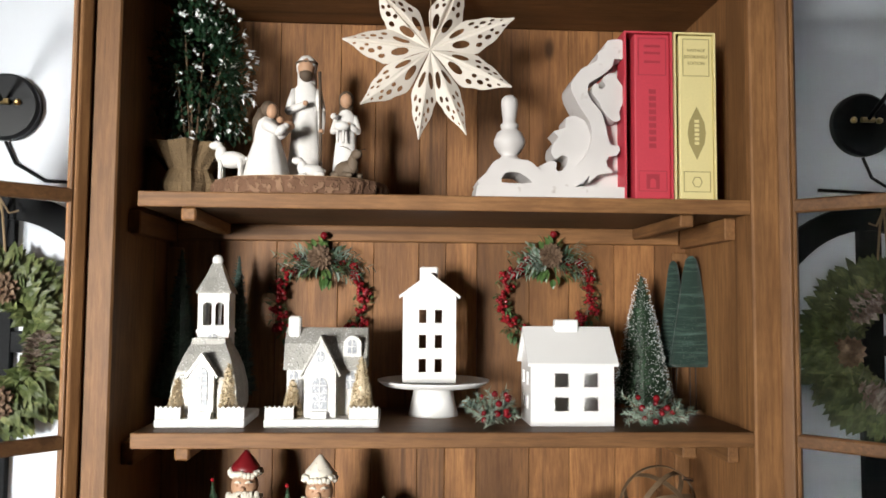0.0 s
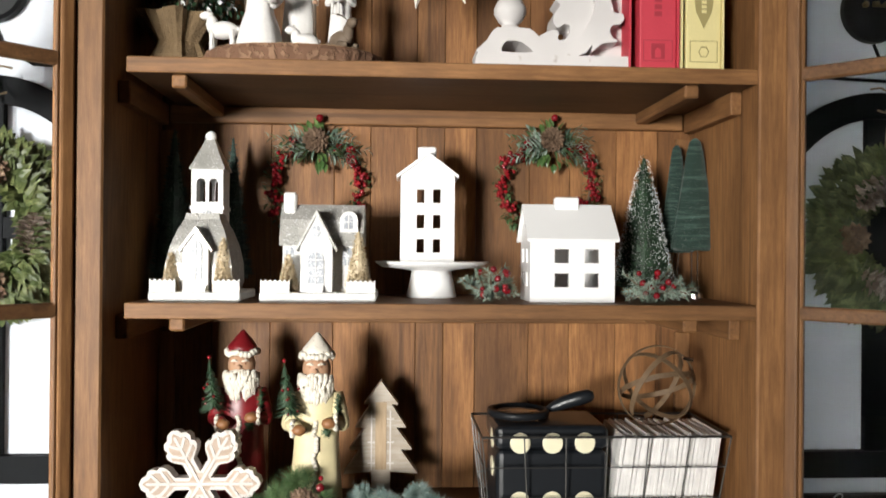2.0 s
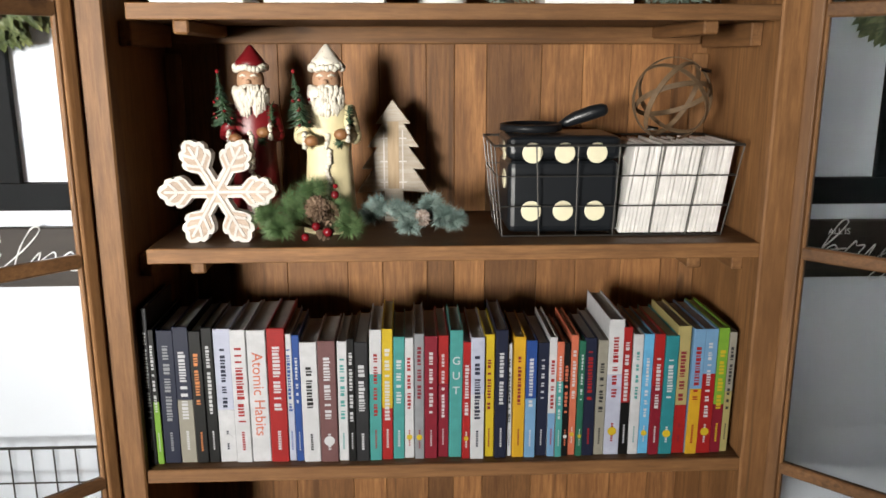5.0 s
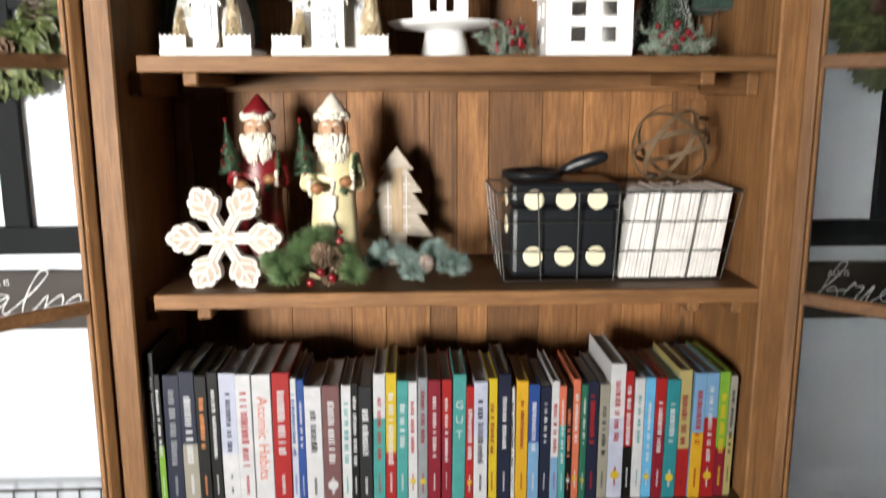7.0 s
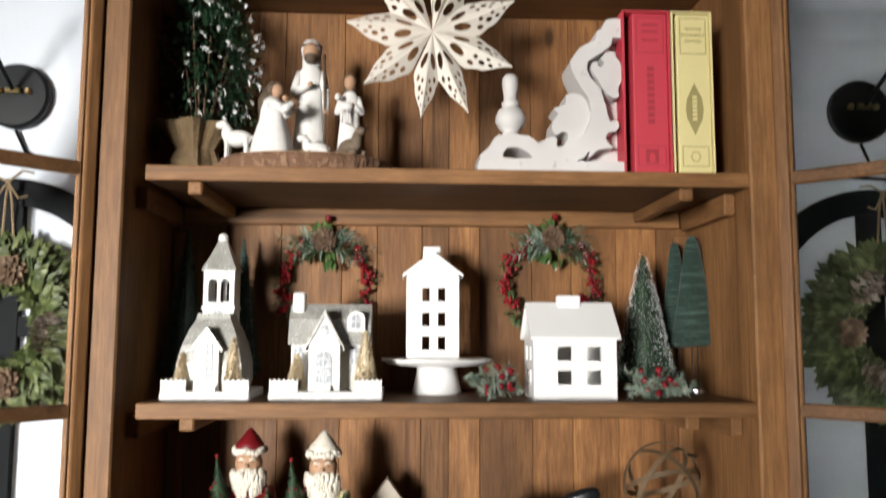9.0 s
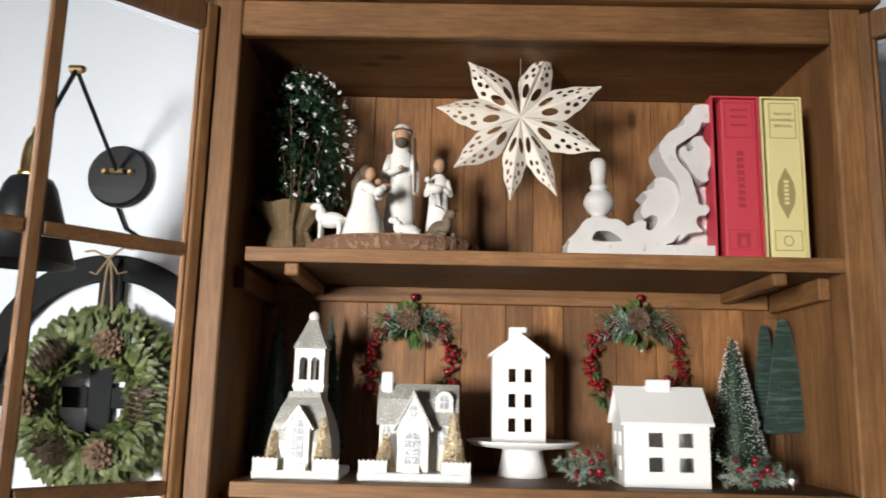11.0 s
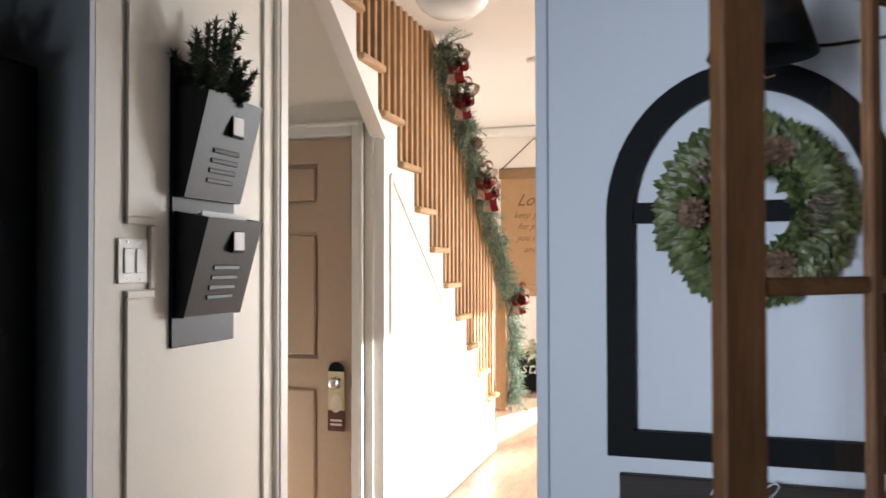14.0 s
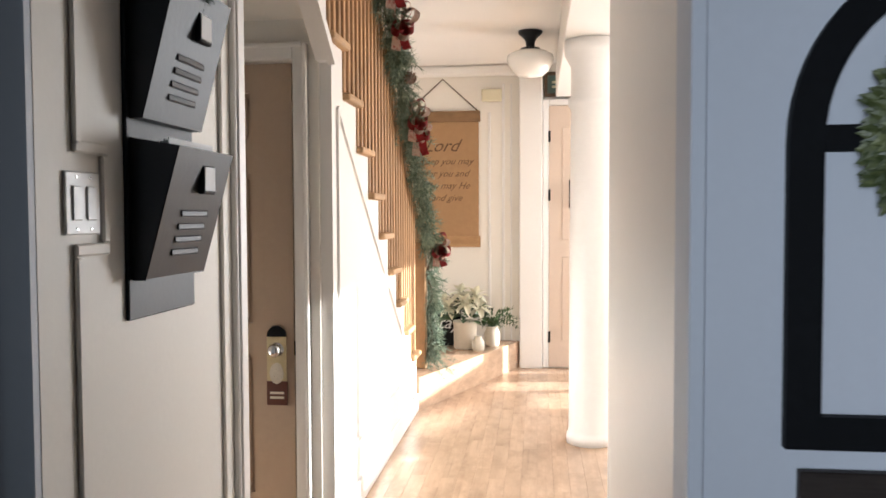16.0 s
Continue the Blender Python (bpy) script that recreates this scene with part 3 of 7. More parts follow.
bm = lathe(bmesh.new(), [(0.045, Z1), (0.048, Z1 + 0.03), (0.036, Z1 + 0.055), (0.05, Z1 + 0.075), (0.068, Z1 + 0.10), (0.064, Z1 + 0.101), (0.03, Z1 + 0.07)], Matrix.Translation((-0.368, 1.435, 0)), 40, True,
           lambda a, z: 1 + (0.10 + 1.6 * max(0, z - Z1 - 0.06)) * math.sin(7 * a + 20 * z) + 0.05 * math.sin(13 * a))
child(part("burlap_wrap", bm, M_burlap, bush, "ruffled brown burlap wrap"))

# log slab
bm = lathe(bmesh.new(), [(0.148, Z1), (0.154, Z1 + 0.006), (0.155, Z1 + 0.026), (0.150, Z1 + 0.033)], Matrix.Translation((-0.170, 1.415, 0)) @ Matrix.Diagonal((1, 0.66, 1, 1)), 72, True,
           lambda a, z: 1 + 0.022 * math.sin(5 * a) + 0.012 * math.sin(17 * a + 200 * z) + 0.009 * math.sin(31 * a))
slab = tagged(part("log_slab", bm, M_bark), "oval log slice with rough bark edge used as a base", "wood slice")
bm = lathe(bmesh.new(), [(0.146, Z1 + 0.0332), (0.145, Z1 + 0.0345)], Matrix.Translation((-0.170, 1.415, 0)) @ Matrix.Diagonal((1, 0.66, 1, 1)), 60, True, lambda a, z: 1 + 0.022 * math.sin(5 * a))
part("cut_face", bm, M_cut, slab)
ZS = Z1 + 0.0345


def limb(bm, a, b, r0, r1, n=10):
    mid = (Vector(a) + Vector(b)) / 2
    tube(bm, [a, mid, b], [r0, (r0 + r1) / 2 * 1.05, r1], n)
    ball(bm, b, r1, 2)
    return bm


def robed(name, label, x, y, z, h, w, lean=0.0, hood=False, staff=False, lamb=False):
    white, hair, skin = bmesh.new(), bmesh.new(), bmesh.new()
    m = Matrix.Translation((x, y, z))
    prof = [(w * 0.50, 0), (w * 0.49, h * 0.03), (w * 0.43, h * 0.25), (w * 0.36, h * 0.48), (w * 0.37, h * 0.64), (w * 0.33, h * 0.74), (w * 0.16, h * 0.80), (w * 0.11, h * 0.84)]
    lathe(white, prof, m @ Matrix.Diagonal((1, 0.75, 1, 1)), 20, True, lambda a, q: 1 + 0.04 * math.sin(6 * a) * (1 - q / h))
    head = Vector((x, y - 0.1 * w, z + h * 0.90))
    hr = h * 0.075
    ball(skin, head, hr, 2, (0.9, 0.95, 1.15))
    cap = white if hood else hair
    ball(cap, head + Vector((0, hr * 0.35, hr * 0.25)), hr * 1.12, 2, (1, 0.95, 1.12))
    tube(cap, [head + Vector((0, hr * 0.6, 0)), head + Vector((0, hr * 1.1, -hr * 2)), head + Vector((0, hr * 1.0, -hr * 3.4))], [hr * 0.95, hr * 1.05, hr * 0.7], 10)
    if hood:
        ball(hair, head + Vector((0, -hr * 0.25, -hr * 0.75)), hr * 0.72, 2)
        lathe(hair, [(hr * 1.13, -hr * 0.1), (hr * 1.16, hr * 0.1)], Matrix.Translation(head + Vector((0, hr * 0.3, hr * 0.55))), 16)
    for sx, end in ((-1, (x + 0.04 * w, y - w * 0.48, z + h * 0.60)), (1, (x + w * (0.44 if staff else 0.12), y - w * (0.28 if staff else 0.46), z + h * (0.40 if staff else 0.62)))):
        sh = Vector((x + sx * w * 0.30, y, z + h * 0.73))
        el = Vector((x + sx * w * 0.44, y - w * 0.22, z + h * 0.56))
        limb(white, sh, el, w * 0.12, w * 0.11)
        limb(white, el, end, w * 0.11, w * 0.08)
        ball(skin, Vector(end) + Vector((0, -w * 0.04, 0)), w * 0.075, 2)
    if staff:
        tube(hair, [(x + w * 0.44, y - w * 0.36, z + 0.001), (x + w * 0.43, y - w * 0.34, z + h * 0.5), (x + w * 0.38, y - w * 0.32, z + h * 0.86)], 0.0028, 8)
    if lamb:
        ball(white, (x - w * 0.12, y - w * 0.52, z + h * 0.60), w * 0.20, 2, (1.5, 0.9, 0.9))
        ball(white, (x - w * 0.40, y - w * 0.55, z + h * 0.70), w * 0.12, 2, (1, 1.2, 1))
        for dx in (-0.25, -0.05):
            tube(white, [(x + w * dx, y - w * 0.55, z + h * 0.55), (x + w * dx, y - w * 0.6, z + h * 0.42)], [w * 0.06, w * 0.045], 6)
    return tagged(joined(name, [(white, M_plaster), (hair, M_hair), (skin, M_skin)], smooth=True), label, "figurine", "carved figures on the log slice")


robed("standing_figurine", "tall white robed carved figurine holding a dark staff", -0.165, 1.435, ZS, 0.232, 0.066, hood=True, staff=True)
robed("shepherd_figurine", "small white robed carved figurine carrying a lamb", -0.093, 1.43, ZS, 0.168, 0.050, lamb=True)

# kneeling figurine
white, hair, skin = bmesh.new(), bmesh.new(), bmesh.new()
K = Vector((-0.224, 1.378, ZS))
lathe(white, [(0.040, 0), (0.0395, 0.004), (0.033, 0.035), (0.023, 0.065), (0.0215, 0.085), (0.017, 0.100), (0.007, 0.108)], Matrix.Translation(K) @ Matrix.Shear("XY", 4, (-0.0, 0)) @ Matrix.Diagonal((1, 0.8, 1, 1)), 20, True, lambda a, z: 1 + 0.06 * math.sin(5 * a))
ball(skin, K + Vector((0.009, -0.008, 0.117)), 0.0115, 2, (0.95, 0.95, 1.15))
ball(hair, K + Vector((0.002, -0.001, 0.121)), 0.0145, 2, (1, 1, 1.05))
tube(hair, [K + Vector((-0.006, 0.002, 0.120)), K + Vector((-0.016, 0.004, 0.10)), K + Vector((-0.019, 0.004, 0.068))], [0.011, 0.0105, 0.006], 10)
for dy in (-0.02, 0.008):
    limb(white, K + Vector((0.0, dy, 0.092)), K + Vector((0.024, dy - 0.012, 0.077)), 0.010, 0.008)
    limb(white, K + Vector((0.024, dy - 0.012, 0.077)), K + Vector((0.036, dy - 0.012, 0.086)), 0.008, 0.006)
ball(skin, K + Vector((0.038, -0.02, 0.089)), 0.009, 2, (1.3, 1, 0.9))
ball(skin, K + Vector((0.026, -0.03, 0.097)), 0.006, 2)
tagged(joined("kneeling_figurine", [(white, M_plaster), (hair, M_hair), (skin, M_skin)], smooth=True), "white robed kneeling carved figurine with brown hair", "figurine", "carved figures on the log slice")


def beast(name, label, at, size, mat, turn, lying=False, ears=0.25):
    bm = bmesh.new()
    L = size
    ball(bm, (0, 0, L * (0.28 if lying else 0.62)), L * 0.30, 3, (1.55, 0.9, 0.9))
    ball(bm, (-L * 0.35, 0, L * (0.42 if lying else 0.80)), L * 0.19, 2, (1, 0.8, 1.5))
    ball(bm, (-L * 0.52, 0, L * (0.66 if lying else 1.08)), L * 0.15, 2, (1.55, 0.85, 0.95))
    for sy in (-1, 1):
        leaf(bm, Vector((-L * 0.44, sy * L * 0.1, L * (0.74 if lying else 1.16))), Vector((0.3, sy, 0.5 if ears > 0.3 else 0.1)), L * ears, L * 0.12)
        if lying:
            tube(bm, [(-L * 0.2, sy * L * 0.2, L * 0.12), (-L * 0.55, sy * L * 0.16, L * 0.06)], [L * 0.09, L * 0.06], 8)
            ball(bm, (L * 0.28, sy * L * 0.2, L * 0.14), L * 0.15, 2, (1.4, 0.8, 0.9))
        else:
            for sx in (-0.3, 0.3):
                tube(bm, [(sx * L, sy * L * 0.14, L * 0.6), (sx * L * 1.05, sy * L * 0.14, L * 0.3), (sx * L * 1.05, sy * L * 0.14, 0)], [L * 0.1, L * 0.065, L * 0.07], 8)
    ball(bm, (L * 0.46, 0, L * (0.3 if lying else 0.66)), L * 0.07, 1)
    bmesh.ops.transform(bm, matrix=turned_by(turn, at), verts=bm.verts[:])
    return tagged(part(name, bm, mat, smooth=True), label, "figurine", "carved figures on the log slice")


beast("sheep_figurine", "white carved standing sheep figurine", (-0.284, 1.385, ZS), 0.055, M_plaster, -0.15)
beast("lamb_figurine", "white carved lying lamb figurine", (-0.145, 1.362, ZS), 0.046, M_plaster, 0.1, lying=True)
beast("donkey_figurine", "brown carved lying donkey figurine", (-0.088, 1.368, ZS), 0.060, M_donkey, 2.2, lying=True, ears=0.42)

# paper star
star = thing("paper_star", "cream folded paper star with cut-out holes, hung on a string", "star ornament", at=(0.055, 1.385, 2.02))
SC = Vector((0.055, 1.385, 2.020))
R = 0.160
half = [(0.0, 0.0), (0.20, 0.080), (0.36, 0.155), (0.45, 0.190), (0.51, 0.196), (0.57, 0.178), (0.63, 0.158), (0.69, 0.150), (0.75, 0.128), (0.81, 0.094), (0.87, 0.058), (0.93, 0.030), (1.0, 0.008), (1.0, 0.0)]
# the paper has sagged: each point hangs at its own turn, length, width and forward lean
for deg, long_, wide, out_ in ((21, 0.98, 1.05, 0.0), (68, 0.94, 1.05, 0.25), (130, 0.94, 1.12, 0.25), (174, 0.97, 1.05, 0.1), (221, 1.0, 1.0, -0.05), (263, 1.06, 0.76, -0.15), (291, 1.06, 0.76, -0.15), (334, 0.98, 1.05, -0.05)):
    ang = radians(deg)
    RL, RW = R * long_, R * wide
    for sd in (-1, 1):
        out = [(u * RL, v * RW * sd) for u, v in half]
        holes = [oval(0.34 * RL, 0.066 * RW * sd, 0.10 * R, 0.036 * RW, 0.25 * sd), oval(0.54 * RL, 0.125 * RW * sd, 0.040 * R, 0.022 * RW, 0.1 * sd, 8), oval(0.57 * RL, 0.055 * RW * sd, 0.030 * R, 0.020 * RW, 0, 8), oval(0.66 * RL, 0.085 * RW * sd, 0.040 * R, 0.022 * RW, 0, 8),
                 oval(0.72 * RL, 0.035 * RW * sd, 0.026 * R, 0.014 * RW, 0, 8), oval(0.77 * RL, 0.075 * RW * sd, 0.03 * R, 0.016 * RW, 0, 8), oval(0.86 * RL, 0.032 * RW * sd, 0.022 * R, 0.010 * RW, 0, 8)]
        fold = lambda co, lean_=out_: Vector((co.x, co.y - 0.014 * math.sin(min(1, co.x / (0.5 * R)) * 1.57) + abs(co.z) * 0.75 + lean_ * co.x * co.x / R, co.z * 0.95))
        bm = sheet(bmesh.new(), out, holes, 0.0009, Matrix.Translation(SC) @ Matrix.Rotation(-ang, 4, "Y"), fold)
        child(part("star_point", bm, M_paper, star))
child(part("string", tube(bmesh.new(), [(0.055, 1.388, 2.02), (0.055, 1.388, 2.135)], 0.0007, 5), M_string, star))

# carved corbel: an S-scroll on a footed base, with a leaf, a curled lobe and a recessed back board
def scr(u, v):
    return (0.128 + (u - 22) * 0.0004075, Z1 + 0.0005 + (705 - v) * 0.00041)


def carved(bm, corners, y, depth, holes=(), steps=3):
    """A cut-out with softened corners: the outline runs through the given corners."""
    def soft(loop):
        p, n, out = [Vector(scr(*q)) for q in loop], len(loop), []
        for i in range(n):
            p0, p1, p2, p3 = p[i - 1], p[i], p[(i + 1) % n], p[(i + 2) % n]
            for k in range(steps):
                t = k / steps
                c_ = 0.5 * ((2 * p1) + (p2 - p0) * t + (2 * p0 - 5 * p1 + 4 * p2 - p3) * t * t + (3 * p1 - p0 - 3 * p2 + p3) * t ** 3)
                out.append(tuple(c_.lerp(p1.lerp(p2, t), 0.35)))
        return out
    return sheet(bm, soft(corners), [soft(h) for h in holes], depth, Matrix.Translation((0, y, 0)))


corbel = tagged(part("carved_corbel", sheet(bmesh.new(), [scr(*q) for q in ((22, 705), (643, 705), (643, 654), (30, 654))], [], 0.082, Matrix.Translation((0, 1.310, 0))), M_antique), "white painted carved wooden scroll corbel used as bookend", "corbel")
stem = ((40, 653), (430, 653), (492, 606), (490, 636), (530, 602), (595, 592), (575, 575), (563, 550), (575, 527), (605, 522), (621, 500), (612, 478), (580, 476), (566, 420), (545, 345), (505, 298), (488, 262), (492, 226), (518, 208), (560, 180), (592, 150), (600, 120), (636, 118),
        (633, 40), (572, 44), (556, 76), (530, 96), (526, 130), (460, 166), (418, 225), (425, 270), (455, 325), (492, 380), (504, 430), (497, 485), (470, 535), (430, 572), (350, 594), (290, 586), (240, 548), (112, 546), (72, 597))
part("scroll_stem", carved(bmesh.new(), stem, 1.316, 0.074, [((132, 640), (256, 640), (205, 600), (148, 600))]), M_antique, corbel)
lobe = ((594, 176), (615, 204), (637, 240), (635, 300), (620, 340), (624, 370), (603, 381), (574, 364), (548, 328), (535, 300), (510, 268), (506, 242), (518, 224), (535, 226), (534, 240), (550, 246), (563, 230), (550, 209), (562, 190))
part("curled_lobe", carved(bmesh.new(), lobe, 1.318, 0.060), M_antique, corbel)
leaf_cut = ((485, 380), (440, 355), (402, 364), (398, 405), (350, 422), (370, 446), (345, 478), (340, 512), (357, 536), (385, 520), (408, 528), (404, 560), (386, 584), (430, 572), (480, 525), (505, 450))
part("carved_leaf", carved(bmesh.new(), leaf_cut, 1.326, 0.056), M_antique, corbel)
part("leaf_tip", carved(bmesh.new(), ((270, 582), (300, 562), (335, 545), (362, 552), (358, 580), (372, 592), (330, 596)), 1.324, 0.05), M_antique, corbel)
part("back_board", carved(bmesh.new(), ((440, 650), (634, 650), (634, 125), (598, 130), (560, 330), (575, 470), (520, 600)), 1.352, 0.030), M_antique, corbel)
zf = scr(0, 547)[1]
bm = lathe(bmesh.new(), [(0.019, 0), (0.020, 0.006), (0.014, 0.010), (0.013, 0.013), (0.020, 0.020), (0.0265, 0.032), (0.0265, 0.040), (0.021, 0.052), (0.013, 0.058), (0.0155, 0.062), (0.0155, 0.066), (0.011, 0.070), (0.012, 0.080), (0.0145, 0.100), (0.0135, 0.110), (0.008, 0.116)], Matrix.Translation((0.190, 1.35, zf)), 28)
tagged(part("finial", bm, M_antique, smooth=True), "white distressed turned wooden finial standing on the corbel", "finial")


def cased_book(name, label, x0, x1, cloth, ink, spine_w):
    ob = thing(name, label, "book", "boxed books", at=((x0 + x1) / 2, 1.4, Z1))
    y0, y1, z1 = 1.306, 1.50, 2.036
    t = 0.003
    bm = boxed(x0, x0 + t, y0, y1, Z1 + 0.0004, z1)
    box(bm, x1 - t, x1, y0, y1, Z1 + 0.0004, z1)
    box(bm, x0 + t, x1 - t, y0, y1, z1 - t, z1)
    box(bm, x0 + t, x1 - t, y0, y1, Z1 + 0.0004, Z1 + t)
    box(bm, x0 + t, x1 - t, y1 - t, y1, Z1 + t, z1 - t)
    child(part("slipcase", bm, cloth, ob))
    sx0, sx1 = x1 - t - spine_w, x1 - t - 0.0005
    child(part("book_spine", boxed(sx0, sx1, y0 + 0.004, y1 - 0.006, Z1 + t + 0.0005, z1 - t - 0.0005, 0.0025, seg=2), cloth, ob))
    c, w = (sx0 + sx1) / 2, (sx1 - sx0) / 2
    yf = y0 + 0.0032
    for za, zb in ((1.962, 2.026), (1.765, 1.80)):
        bm = bmesh.new()
        for a, b, d, e in ((c - w * 0.8, c + w * 0.8, zb - 0.0012, zb), (c - w * 0.8, c + w * 0.8, za, za + 0.0012), (c - w * 0.8, c - w * 0.8 + 0.0012, za, zb), (c + w * 0.8 - 0.0012, c + w * 0.8, za, zb)):
            box(bm, a, b, yf, yf + 0.001, d, e)
        child(part("ink_border", bm, ink, ob))
    return ob, c, w, yf


def lettering(text, size, m, mat, parent, name="lettering", shear=0.0, thick=0.0004):
    cu = bpy.data.curves.new(name, "FONT")
    cu.body, cu.size, cu.align_x, cu.align_y, cu.extrude, cu.shear = text, size, "CENTER", "CENTER", thick, shear
    cu.resolution_u = 3
    tmp = bpy.data.objects.new("tmp", cu)
    scene.collection.objects.link(tmp)
    dg = bpy.context.evaluated_depsgraph_get()
    me = bpy.data.meshes.new_from_object(tmp.evaluated_get(dg))
    bpy.data.objects.remove(tmp)
    me.transform(m)
    me.materials.clear()
    me.materials.append(mat)
    ob = new(name, me)
    ob.parent = parent
    return child(ob)


FACE = Matrix.Rotation(math.pi / 2, 4, "X")
ob, c, w, yf = cased_book("red_boxed_book", "red cloth boxed book in a slipcase", 0.3775, 0.4595, M_red_book, M_red_dark, 0.061)
bm = bmesh.new()
for i in range(9):
    box(bm, c - 0.006, c + 0.006, yf, yf + 0.001, 1.838 + i * 0.0115, 1.838 + i * 0.0115 + 0.008)
child(part("title_bar", bm, M_red_dark, ob, "dark red title mark on spine"))
sheet_bm = sheet(bmesh.new(), rect(c - 0.011, c + 0.011, 1.769, 1.794), [arched(c - 0.005, c + 0.005, 1.771, 1.787)], 0.001, Matrix.Translation((0, yf - 0.0003, 0)))
child(part("emblem", sheet_bm, M_red_dark, ob))
for z in (2.012, 2.000, 1.985):
    child(part("title_bar", boxed(c - 0.014, c + 0.014, yf, yf + 0.001, z - 0.002, z + 0.002), M_red_dark, ob))
ob, c, w, yf = cased_book("yellow_boxed_book", "pale yellow cloth boxed book in a slipcase", 0.4625, 0.5335, M_yellow_book, M_olive, 0.058)
bm = sheet(bmesh.new(), [(c, 1.865 - 0.045), (c + 0.013, 1.865 - 0.018), (c + 0.0155, 1.865), (c + 0.013, 1.865 + 0.018), (c, 1.865 + 0.045), (c - 0.013, 1.865 + 0.018), (c - 0.0155, 1.865), (c - 0.013, 1.865 - 0.018)], [], 0.001, Matrix.Translation((0, yf - 0.0003, 0)))
child(part("emblem", bm, M_olive, ob, "dark olive leaf-shaped mark on spine"))
bm = bmesh.new()
for i in range(6):
    box(bm, c - 0.004, c + 0.004, yf - 0.0008, yf + 0.0003, 1.845 + i * 0.0075, 1.850 + i * 0.0075)
child(part("title_bar", bm, M_yellow_book, ob))
for i, tx in enumerate(("VINTAGE", "BOOKSHELF", "EDITION")):
    lettering(tx, 0.0075, Matrix.Translation((c, yf - 0.0001, 2.006 - i * 0.011)) @ FACE, M_olive, ob)
child(part("emblem", sheet(bmesh.new(), oval(c, 1.782, 0.009, 0.010, 0, 6), [oval(c, 1.782, 0.0075, 0.0085, 0, 6)], 0.001, Matrix.Translation((0, yf - 0.0003, 0))), M_olive, ob))

# ---- second shelf ----
bristle_tree("bottle_brush_tree", "very dark green glittered bottle-brush tree standing at the back", (-0.393, 1.50), Z2, 1.676, 0.042, M_dark_bristle, rnd, 0.018, group="bottle-brush trees")
bristle_tree("bottle_brush_tree", "slim dark teal bottle-brush tree standing at the back", (-0.298, 1.545), Z2, 1.668, 0.036, M_felt, rnd, 0.018, group="bottle-brush trees")


def tan_tree(parent, x, y, z, h, r):
    bm = bmesh.new()
    lathe(bm, [(r * 0.6, z), (r * 0.4, z + h * 0.5), (r * 0.05, z + h)], Matrix.Translation((x, y, 0)), 12)
    for i in range(1500):
        u = 1 - math.sqrt(rnd.random())
        a = rnd.uniform(0, 6.28)
        rr = r * (1 - u) * 0.9 + 0.001
        o = Vector((math.cos(a), math.sin(a), rnd.uniform(-0.2, 0.7)))
        needle(bm, Vector((x, y, z + h * u)) + o * rr * 0.65, o, rnd.uniform(0.004, 0.0075), 0.0011)
    child(part("small_tree", bm, M_tan_tree, parent, "small tan glittered tree"))


def fence_piece(parent, x0, x1, y, z, h):
    n = max(3, round((x1 - x0) / 0.008))
    pts = [(x0, z), (x1, z)]
    for i in range(n, -1, -1):
        x = x0 + (x1 - x0) * i / n
        pts.append((x, z + h))
        if i:
            pts.append((x - (x1 - x0) / n / 2, z + h - 0.004))
    child(part("fence", sheet(bmesh.new(), pts, [], 0.004, Matrix.Translation((0, y, 0))), M_white_glitter, parent))


def mica(parent, loop, y, bars=True):
    bm = sheet(bmesh.new(), loop, [], 0.001, Matrix.Translation((0, y, 0)))
    w = child(part("window", bm, M_mica, parent, "mica window pane"))
    xs, zs = [q[0] for q in loop], [q[1] for q in loop]
    x0, x1, z0, z1 = min(xs), max(xs), min(zs), max(zs)
    bm = bmesh.new()
    box(bm, (x0 + x1) / 2 - 0.0008, (x0 + x1) / 2 + 0.0008, y - 0.0012, y, z0, z1)
    k = max(1, round((z1 - z0) / 0.013))
    for i in range(1, k):
        z = z0 + (z1 - z0) * i / k
        box(bm, x0, x1, y - 0.001, y, z - 0.0008, z + 0.0008)
    part("glazing_bar", bm, M_white_glitter, w)


# church
ch = thing("glitter_church", "white and silver glittered card church with steeple and fence", "christmas house", "glittered village houses", at=(-0.316, 1.40, Z2))
cx = -0.3145
child(part("base", boxed(-0.388, -0.243, 1.335, 1.475, Z2, Z2 + 0.014, 0.002), M_white_glitter, ch))
bm = bmesh.new()
prof = [(0.0, 0.050), (0.014, 0.054), (0.045, 0.053), (0.075, 0.047), (0.10, 0.038), (0.118, 0.029), (0.128, 0.027)]
lathe(bm, [(r * 1.414, z) for z, r in prof], Matrix.Translation((cx, 1.41, Z2 + 0.0142)) @ Matrix.Rotation(math.pi / 4, 4, "Z"), 4)
child(part("nave", bm, M_glitter, ch, "silver glittered flared church body"))
TY = 1.415
bm = bmesh.new()
sheet(bm, rect(cx - 0.0265, cx + 0.0265, 1.500, 1.592), [arched(cx - 0.018, cx - 0.003, 1.535, 1.575), arched(cx + 0.003, cx + 0.018, 1.535, 1.575)], 0.003, Matrix.Translation((0, TY - 0.002, 0)))
box(bm, cx - 0.0265, cx - 0.0235, TY + 0.0012, TY + 0.05, 1.500, 1.592)
box(bm, cx + 0.0235, cx + 0.0265, TY + 0.0012, TY + 0.05, 1.500, 1.592)
sheet(bm, rect(cx - 0.0235, cx + 0.0235, 1.500, 1.592), [arched(cx - 0.018, cx - 0.003, 1.535, 1.575), arched(cx + 0.003, cx + 0.018, 1.535, 1.575)], 0.003, Matrix.Translation((0, TY + 0.047, 0)))
